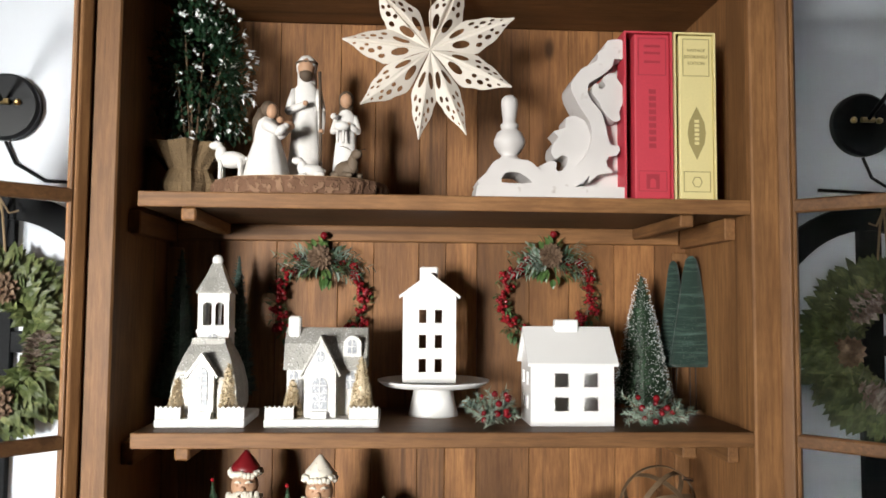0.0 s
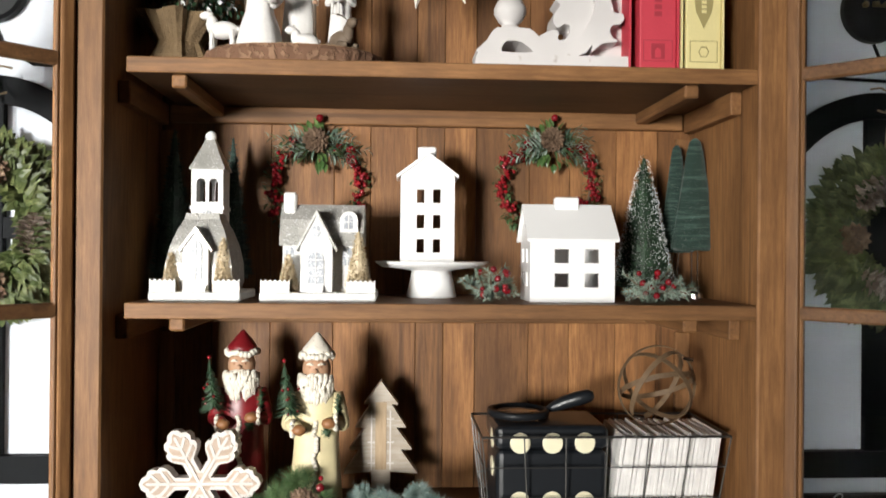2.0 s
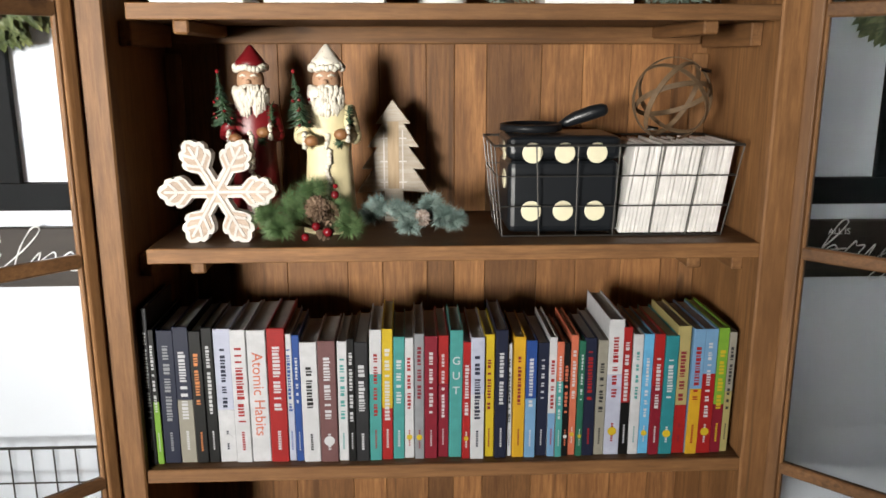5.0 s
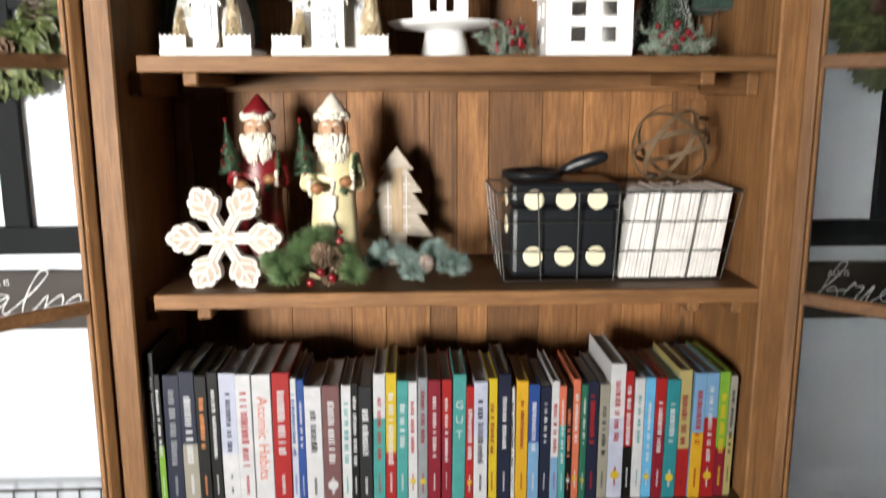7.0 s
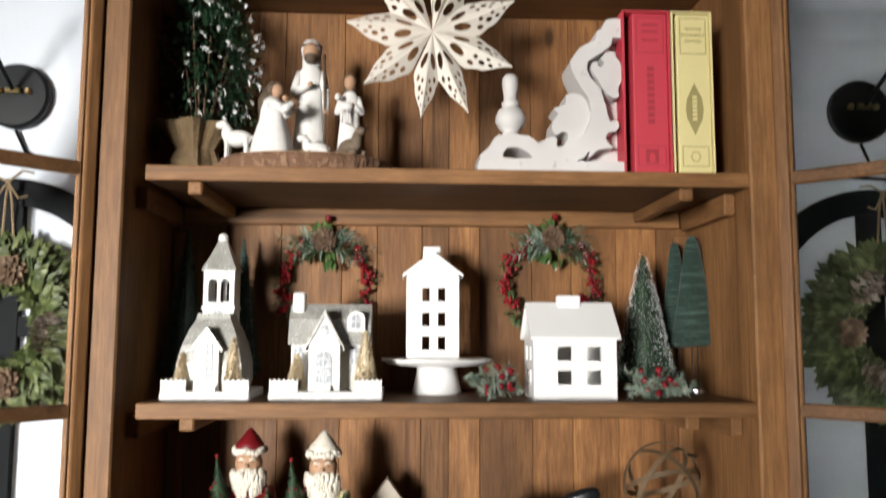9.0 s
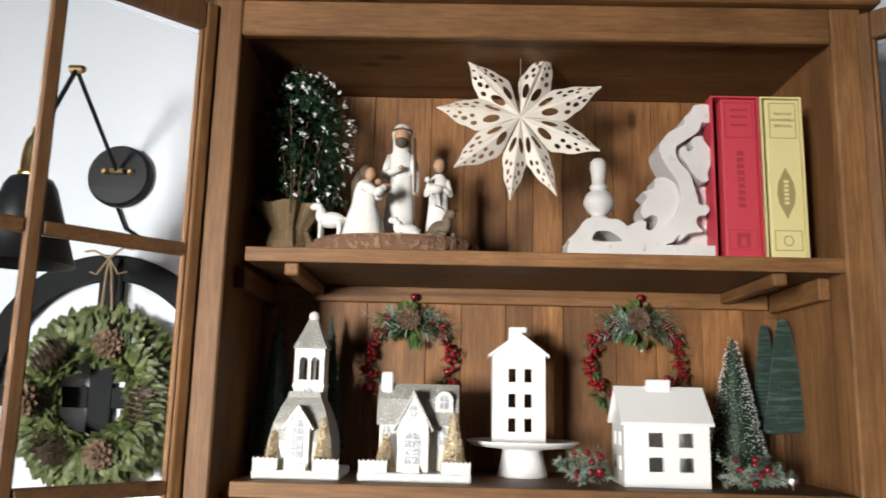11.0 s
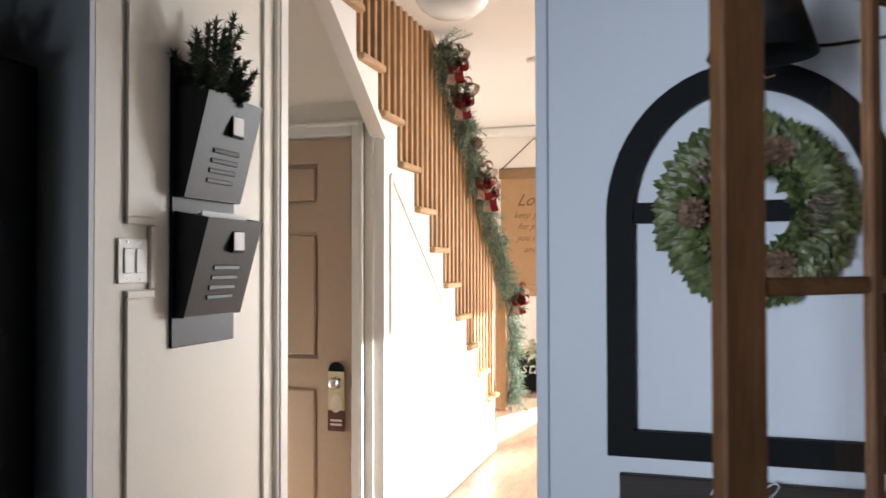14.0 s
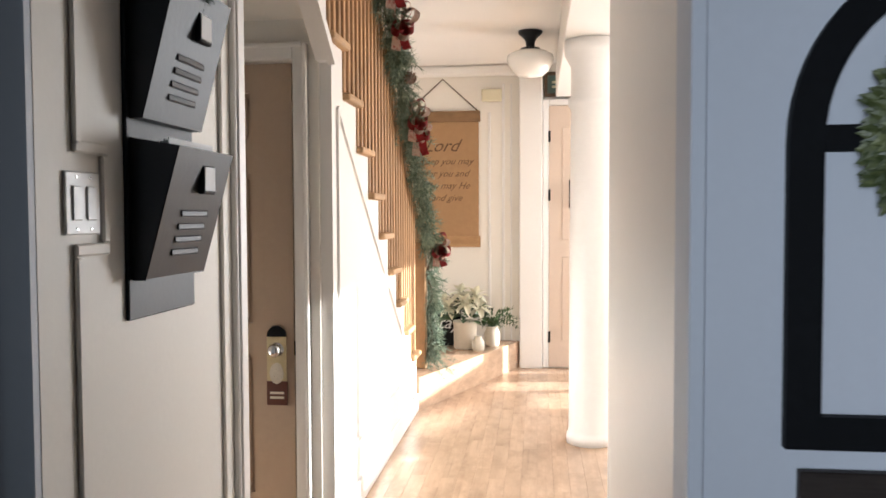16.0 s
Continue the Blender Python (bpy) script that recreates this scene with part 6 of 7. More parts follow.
def script_word(word, x0, z0, y, size, parent):
    pen = x0
    for ch in word:
        adv, *pts = STROKES[ch]
        pts = [Vector((pen + (u + 0.28 * v) * size, y, z0 + v * size * 0.62)) for u, v in pts]
        fine = []
        for i in range(len(pts) - 1):
            p0, p1, p2, p3 = pts[max(i - 1, 0)], pts[i], pts[i + 1], pts[min(i + 2, len(pts) - 1)]
            for k in range(5):
                t = k / 5
                fine.append(0.5 * ((2 * p1) + (p2 - p0) * t + (2 * p0 - 5 * p1 + 4 * p2 - p3) * t * t + (3 * p1 - p0 - 3 * p2 + p3) * t ** 3))
        fine.append(pts[-1])
        n = len(fine)
        child(part("script_letter", tube(bmesh.new(), fine, [0.0009 + 0.0009 * abs(math.sin(i * 0.35)) for i in range(n)], 6), M_white_ink, parent))
        pen += adv * size


def wall_group(cx, word, which):
    yb = WALL_Y - 0.0015
    arch = thing("arched_window_frame", "black painted wooden arched window frame hung on the wall", "wall decor", "arched frames", at=(cx, WALL_Y, 1.0))
    child(part("frame", swept_arch(cx - 0.274, cx + 0.274, 0.996, 1.487, 0.054, yb - 0.022, yb), M_black, arch))
    child(part("mullion", boxed(cx - 0.024, cx + 0.024, yb - 0.019, yb - 0.001, 1.0505, 1.735, 0.001), M_black, arch))
    for a, b in ((cx - 0.219, cx - 0.0245), (cx + 0.0245, cx + 0.219)):
        child(part("crossbar", boxed(a, b, yb - 0.019, yb - 0.001, 1.472, 1.514, 0.001), M_black, arch))
    # wreath
    wr = thing("leaf_wreath", "thick green leaf wreath with pine cones hung on the arch", "wreath", "leaf wreaths", at=(cx + 0.008, 1.6, 1.49))
    W = Vector((cx + 0.008, 1.615, 1.492))
    lf = bmesh.new()
    rw = random.Random(20)
    for i in range(1350):
        a = rw.uniform(0, 6.283)
        t = rw.random()
        k = 0.082 + 0.075 * t
        o = Vector((math.cos(a), 0, math.sin(a)))
        tang = Vector((-math.sin(a), 0, math.cos(a)))
        y = -0.055 * math.sin(math.pi * min(1, t * 1.1)) * rw.uniform(0.3, 1)
        d = o * (0.35 + 1.1 * t) + tang * rw.uniform(-0.6, 0.6) + Vector((0, -rw.uniform(0.1, 0.9) * (1.1 - t), 0))
        if t < 0.2:
            d = d - o * 0.6
        leaf(lf, W + o * k + Vector((0, y, 0)), d, rw.uniform(0.030, 0.047), rw.uniform(0.016, 0.024), 0.3, Vector((0, -1, 0.2)))
    child(part("leaves", lf, M_magnolia, wr))
    ringm = tube(bmesh.new(), [W + Vector((0.115 * math.cos(i * math.pi / 20), 0.008, 0.115 * math.sin(i * math.pi / 20))) for i in range(40)], 0.018, 8, True)
    child(part("ring", ringm, M_twig, wr))
    for a, big in ((131, True), (70, False), (353, True), (183, False), (291, False), (238, True)):
        o = Vector((math.cos(radians(a)), 0, math.sin(radians(a))))
        tang = Vector((-o.z, -0.25, o.x))
        cn = bmesh.new()
        cone_pine(cn, W + o * 0.112 + Vector((0, -0.062, 0)), tang if big else Vector((o.x * 0.3, -1, o.z * 0.3)), 0.075 if big else 0.045, 0.029 if big else 0.027, rw)
        child(part("pine_cone", cn, M_cone_frost if big else M_cone, wr))
    bm = tube(bmesh.new(), [W + Vector((-0.012, 0, 0.15)), W + Vector((-0.006, -0.006, 0.25)), W + Vector((0.0, -0.01, 0.292))], 0.0025, 6)
    tube(bm, [W + Vector((0.014, 0, 0.15)), W + Vector((0.006, -0.006, 0.25)), W + Vector((0.0, -0.01, 0.292))], 0.0025, 6)
    for dx, dz in ((-0.05, 0.012), (0.05, 0.018), (-0.035, -0.03), (0.04, -0.028)):
        tube(bm, [W + Vector((0, -0.012, 0.285)), W + Vector((dx * 0.6, -0.018, 0.285 + dz * 1.2)), W + Vector((dx, -0.014, 0.285 + dz))], 0.0022, 6)
    child(part("hanger_string", bm, M_string, wr, "jute string with a small bow"))
    # sign
    sg = thing("lettered_sign", "dark wooden sign with white script lettering", "sign", "lettered signs", at=(cx, WALL_Y, 0.9))
    child(part("board", boxed(cx - 0.25, cx + 0.25, yb - 0.02, yb, 0.838, 0.960, 0.002), M_sign, sg))
    lettering("ALL IS", 0.018, Matrix.Translation((cx + (-0.05 if which < 0 else -0.09), yb - 0.0208, 0.937)) @ FACE, M_white_ink, sg)
    script_word(word, cx - (0.155 if which < 0 else 0.150), 0.872, yb - 0.0215, 0.062, sg)
    # sconce
    dx = cx - 0.006
    sc = thing("swing_arm_sconce", "black swing-arm wall sconce with brass fittings and a cone shade", "wall lamp", "wall sconces", at=(dx, WALL_Y, 1.963))
    RX = Matrix.Rotation(math.pi / 2, 4, "X")
    child(part("backplate", lathe(bmesh.new(), [(0.068, 0), (0.068, 0.016), (0.062, 0.022), (0.015, 0.023)], Matrix.Translation((dx, yb, 1.963)) @ RX, 40), M_black_metal, sc))
    for q in (-0.028, 0.028):
        child(part("screw_knob", lathe(bmesh.new(), [(0.006, 0), (0.007, 0.006), (0.003, 0.010)], Matrix.Translation((dx + q, yb - 0.022, 1.970)) @ RX, 12), M_brass, sc))
    child(part("bracket", tube(bmesh.new(), [(dx - 0.014, yb - 0.03, 1.970), (dx + 0.014, yb - 0.03, 1.970)], 0.006, 10), M_brass, sc))
    hub, elbow, neck = Vector((dx, yb - 0.03, 1.970)), Vector((dx + 0.008, 1.395, 2.102)), Vector((dx + 0.006, 1.303, 1.950))
    child(part("arm", tube(bmesh.new(), [hub, elbow], 0.0045, 8), M_black_metal, sc))
    child(part("arm", tube(bmesh.new(), [elbow, neck], 0.0045, 8), M_black_metal, sc))
    for q in (elbow, neck):
        child(part("joint", tube(bmesh.new(), [q - Vector((0.014, 0, 0)), q - Vector((0.012, 0, 0)), q + Vector((0.012, 0, 0)), q + Vector((0.018, 0, 0))], [0.005, 0.008, 0.008, 0.004], 10), M_brass, sc))
    ST = Matrix.Translation((neck.x, 1.290, 0)) @ Matrix.Rotation(0.0, 4, "X")
    child(part("socket", lathe(bmesh.new(), [(0.006, 1.945), (0.009, 1.935), (0.016, 1.925), (0.020, 1.905), (0.021, 1.872), (0.024, 1.868), (0.024, 1.858)], ST, 24), M_brass, sc, "brass lamp socket", True))
    child(part("shade", lathe(bmesh.new(), [(0.022, 1.862), (0.034, 1.858), (0.042, 1.845), (0.082, 1.712), (0.080, 1.712), (0.040, 1.843), (0.022, 1.856)], ST, 40, False), M_black_metal, sc, "black metal cone shade", True))
    child(part("cord", tube(bmesh.new(), [(dx + 0.0, yb - 0.008, 1.893), (dx + 0.02, yb - 0.006, 1.850), (dx + 0.08, yb - 0.005, 1.815), (dx + 0.16, yb - 0.005, 1.812), (dx + (0.29 if which < 0 else -0.1) * 0.98, yb - 0.005, 1.822)], 0.0035, 8), M_black, sc))


wall_group(-0.783, "calm", -1)
wall_group(1.000, "bright", 1)

# fridge with greens on top
M_fridge = plain("black_appliance_enamel", (0.006, 0.006, 0.007), 0.35, spots=0.1, scale=90, bump=0.03, gloss=0.15)
fr = thing("refrigerator", "tall black refrigerator standing against the wall", "refrigerator", at=(-2.9, 1.2, 0))
child(part("cabinet", boxed(-3.30, -2.495, 0.98, 1.625, 0.02, 1.90, 0.006), M_fridge, fr))
child(part("door", boxed(-3.30, -2.495, 0.915, 0.972, 0.06, 1.89, 0.012, seg=2), M_fridge, fr))
child(part("handle", tube(bmesh.new(), [(-2.58, 0.91, 0.7), (-2.58, 0.86, 0.74), (-2.58, 0.86, 1.5), (-2.58, 0.91, 1.54)], 0.011, 8), M_chrome, fr))
child(part("side_seam", boxed(-2.4945, -2.492, 1.36, 1.372, 0.1, 1.85), M_chrome, fr))
gr = thing("fridge_greenery", "green pine bunch with red berries lying on the refrigerator", "sprig", at=(-2.6, 1.45, 1.90))
nd, tw, be = bmesh.new(), bmesh.new(), bmesh.new()
for i in range(26):
    d = Vector((rnd.uniform(-1, 1), rnd.uniform(-1, 0.6), rnd.uniform(0.1, 1)))
    spray(nd, rnd, Vector((-2.62 + rnd.uniform(-0.12, 0.08), 1.40 + rnd.uniform(-0.1, 0.1), 1.905)), d, 0.15, 160, 0.035, 0.0022, tw)
for i in range(16):
    ball(be, (-2.60 + rnd.uniform(-0.12, 0.1), 1.36 + rnd.uniform(-0.08, 0.1), 1.95 + rnd.uniform(0, 0.09)), 0.010, 2)
child(part("needles", nd, M_boxwood, gr))
child(part("twig", tw, M_twig, gr))
child(part("berries", be, M_berry, gr, "red berries", True))

# wire crate beside the cabinet
cr = thing("wire_crate", "tall grey wire crate standing on the floor", "basket", at=(-0.9, 1.45, 0))
for z in (0.02, 0.10, 0.18, 0.26, 0.34, 0.42, 0.50):
    pts = sum((along(a, b, 5) for a, b in (((-1.1, 1.34, z), (-0.56, 1.34, z)), ((-0.56, 1.34, z), (-0.56, 1.60, z)), ((-0.56, 1.60, z), (-1.1, 1.60, z)), ((-1.1, 1.60, z), (-1.1, 1.34, z)))), [])
    child(part("wire", tube(bmesh.new(), pts, 0.002 if z < 0.49 else 0.0035, 6, True), M_wire, cr))
for i in range(13):
    x_ = -1.1 + 0.54 * i / 12
    for y_ in (1.34, 1.60):
        child(part("wire", tube(bmesh.new(), [(x_, y_, 0.02), (x_, y_, 0.50)], 0.0018, 5), M_wire, cr))

# ---- passage: panelled wall, organiser, switch ----
WX = -2.35


def moulding(name, bm, mat, label, category="trim"):
    return structure(name, bm, mat, label, category)


bm = bmesh.new()
for y0, y1, z0, z1 in ((1.772, 1.797, 1.512, CEIL - 0.02), (1.772, 1.895, 1.499, 1.524), (1.870, 1.895, 1.320, 1.499), (1.772, 1.895, 1.295, 1.320), (1.772, 1.797, 0.14, 1.295), (2.497, 2.520, 0.14, CEIL - 0.02)):
    box(bm, WX, WX + 0.011, y0, y1, z0, z1, 0.004)
moulding("wall_moulding", bm, M_cream, "cream picture-frame moulding on the passage wall")
bm = boxed(WX, WX + 0.018, 2.585, 2.6695, 0, CEIL - 0.01, 0.004)
box(bm, WX, WX + 0.024, 2.600, 2.612, 0, CEIL - 0.01, 0.003)
moulding("corner_trim", bm, M_trim, "white trim at the wall corner")
bm = boxed(WX, WX + 0.014, 1.785, 2.584, 0, 0.13, 0.004)
moulding("baseboard", bm, M_trim, "white painted baseboard")
bm = boxed(-1.2175, -1.2055, WALL_Y + 0.001, 3.29, 0, 0.13, 0.004)
moulding("baseboard_east", bm, M_trim, "white painted baseboard")
moulding("corner_bead", boxed(-1.2065, -1.180, WALL_Y - 0.007, WALL_Y - 0.0005, 0, CEIL - 0.01, 0.003), M_wall, "painted corner strip at the passage")

sw = thing("light_switch", "white double rocker light switch plate", "light switch", at=(WX, 1.80, 1.40))
child(part("plate", boxed(WX, WX + 0.007, 1.742, 1.864, 1.338, 1.462, 0.003, seg=2), M_trim, sw))
for y in (1.778, 1.828):
    child(part("rocker", boxed(WX + 0.0072, WX + 0.011, y - 0.016, y + 0.016, 1.366, 1.434, 0.002), M_trim, sw))
    for z in (1.349, 1.451):
        child(part("screw", lathe(bmesh.new(), [(0.003, 0), (0.002, 0.0015)], Matrix.Translation((WX + 0.0072, y, z)) @ Matrix.Rotation(math.pi / 2, 4, "Y"), 10), M_chrome, sw))

mb = thing("wall_organiser", "black metal wall organiser with two slanted mail bins", "mail organiser", at=(WX, 2.14, 1.5))
child(part("back_panel", boxed(WX + 0.0005, WX + 0.010, 1.968, 2.306, 1.144, 2.003, 0.003), M_black_metal, mb))
for k, (z0, z1) in enumerate(((1.592, 1.900), (1.235, 1.528))):
    xt, xb = WX + 0.125, WX + 0.042
    ya, yb_ = 1.982, 2.292
    bm = bmesh.new()
    cs = [(WX + 0.0105, z0), (xb, z0), (xt, z1)]
    t_ = 0.003
    f = [bm.verts.new(q) for q in ((xb, ya, z0), (xb, yb_, z0), (xt, yb_, z1), (xt, ya, z1), (xb - t_, ya, z0), (xb - t_, yb_, z0), (xt - t_, yb_, z1), (xt - t_, ya, z1))]
    for q in ((0, 1, 2, 3), (7, 6, 5, 4), (0, 3, 7, 4), (1, 5, 6, 2), (2, 6, 7, 3), (0, 4, 5, 1)):
        bm.faces.new([f[i] for i in q])
    box(bm, WX + 0.0105, xb, ya, yb_, z0 - 0.003, z0)
    bn = child(part("bin", bm, M_black_metal, mb))
    slope = (xt - xb) / (z1 - z0)
    for y in (ya, yb_ - t_):
        bs = bmesh.new()
        g = [bs.verts.new(q) for q in ((WX + 0.0105, y, z0), (xb, y, z0), (xt, y, z1), (WX + 0.0105, y, z1 + 0.02), (WX + 0.0105, y + t_, z0), (xb, y + t_, z0), (xt, y + t_, z1), (WX + 0.0105, y + t_, z1 + 0.02))]
        for q in ((0, 1, 2, 3), (7, 6, 5, 4), (0, 4, 5, 1), (1, 5, 6, 2), (2, 6, 7, 3), (3, 7, 4, 0)):
            bs.faces.new([g[i] for i in q])
        part("bin_side", bs, M_black_metal, bn)

    def on(z, off):
        return xb + slope * (z - z0) + off

    for i in range(4):
        z = z0 + 0.055 + i * 0.030
        part("louvre", boxed(on(z, 0.0), on(z, 0.004), 2.07, 2.215, z - 0.008, z + 0.008, 0.003), M_black_metal, bn)
    z = z0 + 0.225
    part("label_holder", boxed(on(z, -0.004), on(z, 0.011), 2.125, 2.195, z - 0.034, z + 0.034, 0.003), M_black, bn)
    part("label_card", boxed(on(z, 0.011), on(z, 0.013), 2.131, 2.189, z - 0.026, z + 0.030), M_white_ink, bn, "white paper label")
    for i in range(3):
        q = thing("envelope", "white envelope standing in a mail bin", "envelope", "envelopes", at=(WX + 0.06, 2.14, z0))
        a = 0.070 + i * 0.010
        child(part("paper", boxed(WX + a, WX + a + 0.002, 2.0, 2.28 - 0.02 * i, z1 - 0.07, z1 + 0.012 + 0.004 * i), M_white_ink, q))
    if k == 0:
        pg = thing("pine_bunch", "dark green pine bunch stuck in the upper mail bin", "sprig", at=(WX + 0.05, 2.1, z1))
        nd, tw, be = bmesh.new(), bmesh.new(), bmesh.new()
        for i in range(34):
            d = Vector((rnd.uniform(-0.2, 0.6), rnd.uniform(-0.5, 0.9), rnd.uniform(0.4, 1.3)))
            spray(nd, rnd, Vector((WX + 0.06, 2.06 + rnd.uniform(-0.05, 0.1), z1 - 0.06)), d, rnd.uniform(0.12, 0.28), 300, 0.034, 0.0034, tw)
        child(part("needles", nd, island("dark_fir_needle", (0.012, 0.035, 0.016), (0.05, 0.085, 0.04), 0.5), pg))
        child(part("twig", tw, M_twig, pg))
        for i in range(3):
            ball(be, (WX + 0.09, 2.10 + 0.05 * i, z1 + 0.08 + 0.05 * i), 0.010, 1)
        child(part("berries", be, M_berry, pg))

# closet door
DY = 3.566
cd = thing("closet_door", "closed taupe six-panel closet door with a chrome knob", "door", at=(-2.85, DY, 0))
tagged(cd, kind="structure")
pans = [(a, b, z0, z1) for z0, z1 in ((1.683, 1.887), (0.923, 1.552), (0.20, 0.788)) for a, b in ((-3.11, -2.985), (-2.905, -2.645))]
pans = [(a - (0.07 if a < -3 else 0), b, z0, z1) for a, b, z0, z1 in pans]
mflip = Matrix(((0, 1, 0, 0), (1, 0, 0, 0), (0, 0, 1, 0), (0, 0, 0, 1)))
bm = sheet(bmesh.new(), rect(-3.232, -2.468, 0.008, 2.005), [rect(a, b, z0, z1) for a, b, z0, z1 in pans], 0.018, Matrix.Translation((0, DY, 0)))
box(bm, -3.232, -2.468, DY + 0.0185, DY + 0.04, 0.008, 2.005)
child(part("leaf_frame", bm, M_taupe, cd))
for a, b, z0, z1 in pans:
    child(part("panel", boxed(a + 0.016, b - 0.016, DY + 0.004, DY + 0.0184, z0 + 0.016, z1 - 0.016, 0.010), M_taupe, cd))
KX = -2.538
child(part("door_knob", lathe(bmesh.new(), [(0.030, 0), (0.030, 0.006), (0.012, 0.010), (0.012, 0.030), (0.024, 0.042), (0.028, 0.055), (0.022, 0.068), (0.008, 0.072)], Matrix.Translation((KX, DY, 0.815)) @ Matrix.Rotation(math.pi / 2, 4, "X"), 28), M_chrome, cd, "chrome door knob", True))
child(part("latch_hinge", boxed(-2.467, -2.456, DY - 0.004, DY + 0.006, 0.79, 0.85), M_black_metal, cd))
bm = boxed(-2.454, -2.392, 3.536, 3.559, 0, 2.078, 0.004)
box(bm, -2.412, -2.392, 3.528, 3.5585, 0, 2.080, 0.004)
box(bm, -3.235, -2.4545, 3.536, 3.559, 2.016, 2.078, 0.004)
box(bm, -3.235, -2.4125, 3.528, 3.5585, 2.064, 2.084, 0.004)
moulding("door_casing", bm, M_trim, "white door casing round the closet door")
hg = thing("door_hanger", "dark red and cream wooden holiday hanger on the door knob", "door hanger", at=(KX, DY, 0.8))
HY = DY - 0.020
hm = Matrix.Translation((0, HY, 0))
child(part("upper_board", sheet(bmesh.new(), rect(KX - 0.042, KX + 0.042, 0.682, 0.868), [oval(KX, 0.815, 0.031, 0.031)], 0.006, hm), M_butter, hg))
child(part("top_arch", sheet(bmesh.new(), arched(KX - 0.042, KX + 0.042, 0.8685, 0.915), [], 0.006, hm), M_black, hg))
child(part("face_shape", sheet(bmesh.new(), oval(KX, 0.715, 0.030, 0.045), [], 0.005, hm @ Matrix.Translation((0, -0.0055, 0))), M_beard, hg))
child(part("lower_board", sheet(bmesh.new(), rect(KX - 0.044, KX + 0.044, 0.580, 0.680), [], 0.006, hm), plain("maroon_board", (0.10, 0.025, 0.015), 0.5), hg))
for z in (0.632, 0.612):
    child(part("lettering_bar", boxed(KX - 0.030, KX + 0.030, HY - 0.0012, HY - 0.0002, z - 0.005, z + 0.005), M_beard, hg))

# ---- staircase ----
stairs = thing("staircase", "closed-string staircase with oak treads and square oak balusters", "staircase", at=(-2.8, 5.0, 0))
SX = -2.30
steps = [(3.79 + 0.261 * n, 2.124 - 0.2118 * n) for n in range(-2, 9)]
poly = [(3.575, 0.0), (5.93, 0.0), (5.93, 0.212)]
for y, z in steps[::-1]:
    poly.append((y - 0.03 + 0.261, z - 0.2118 - 0.002))
    poly.append((y - 0.03, z - 0.2118 - 0.002))
poly = [q for q in poly if q[0] <= 5.931]
poly += [(steps[0][0] - 0.03, CEIL - 0.015), (2.672, CEIL - 0.015), (2.672, 2.645), (3.52, 2.005), (3.575, 2.005)]
ms = Matrix.Translation((SX - 0.05, 0, 0)) @ mflip
child(part("side_wall", sheet(bmesh.new(), poly, [], 0.05, ms), M_trim, stairs, "white panelled wall below the stairs"))
child(part("soffit_trim", sheet(bmesh.new(), [(2.68, 2.62), (3.52, 1.985), (3.52, 2.035), (2.68, 2.67)], [], 0.03, Matrix.Translation((SX + 0.001, 0, 0)) @ mflip), M_trim, stairs))
child(part("soffit", sheet(bmesh.new(), [(2.50, 3.02), (3.70, 2.072), (3.70, 2.10), (2.50, 3.05)], [], 0.925, Matrix.Translation((-3.28, 0, 0)) @ mflip), M_cream, stairs, "cream sloping underside of the stairs"))
for y, z in steps:
    child(part("tread", boxed(-3.27 if y > 4.1 else SX - 0.05, SX + 0.035, y - 0.285, y, z - 0.034, z, 0.010, seg=2), M_oak_y, stairs))
    child(part("riser", boxed(-3.27 if y > 4.1 else SX - 0.06, SX - 0.051, y - 0.045, y - 0.03, z - 0.2116, z - 0.0345), M_trim, stairs))


def rail_z(y):
    return 1.17 + (6.2 - y) * 0.81


for y, z in steps:
    for k in range(3):
        yy = y - 0.045 - 0.087 * k
        top = min(rail_z(yy) - 0.02, CEIL - 0.003)
        child(part("baluster", boxed(SX - 0.035, SX - 0.003, yy - 0.016, yy + 0.016, z + 0.0005, top, 0.004), M_oak, stairs))
q = [(4.29, rail_z(4.29)), (6.16, rail_z(6.16))]
child(part("handrail", sheet(bmesh.new(), [(q[0][0], q[0][1] - 0.03), (q[1][0], q[1][1] - 0.03), (q[1][0], q[1][1] + 0.03), (q[0][0], q[0][1] + 0.03)], [], 0.06, Matrix.Translation((SX - 0.05, 0, 0)) @ mflip), M_oak_y, stairs))
child(part("newel_post", boxed(SX - 0.065, SX + 0.025, 6.165, 6.255, 0.238, 1.27, 0.008), M_oak, stairs))
child(part("newel_cap", boxed(SX - 0.08, SX + 0.04, 6.15, 6.27, 1.2705, 1.31, 0.010), M_oak, stairs))
bm = bmesh.new()
plat = [(-3.27, 5.86), (-2.28, 5.86), (-1.62, 7.56), (-1.62, 7.595), (-3.27, 7.595)]
lo_ = [bm.verts.new((x_, y_, 0)) for x_, y_ in plat]
hi_ = [bm.verts.new((x_, y_, 0.235)) for x_, y_ in plat]
bm.faces.new(hi_)
for i in range(5):
    bm.faces.new((lo_[i], lo_[(i + 1) % 5], hi_[(i + 1) % 5], hi_[i]))
bmesh.ops.recalc_face_normals(bm, faces=bm.faces[:])
child(part("winder_step", bm, M_floor, stairs, "wide angled oak bottom step"))
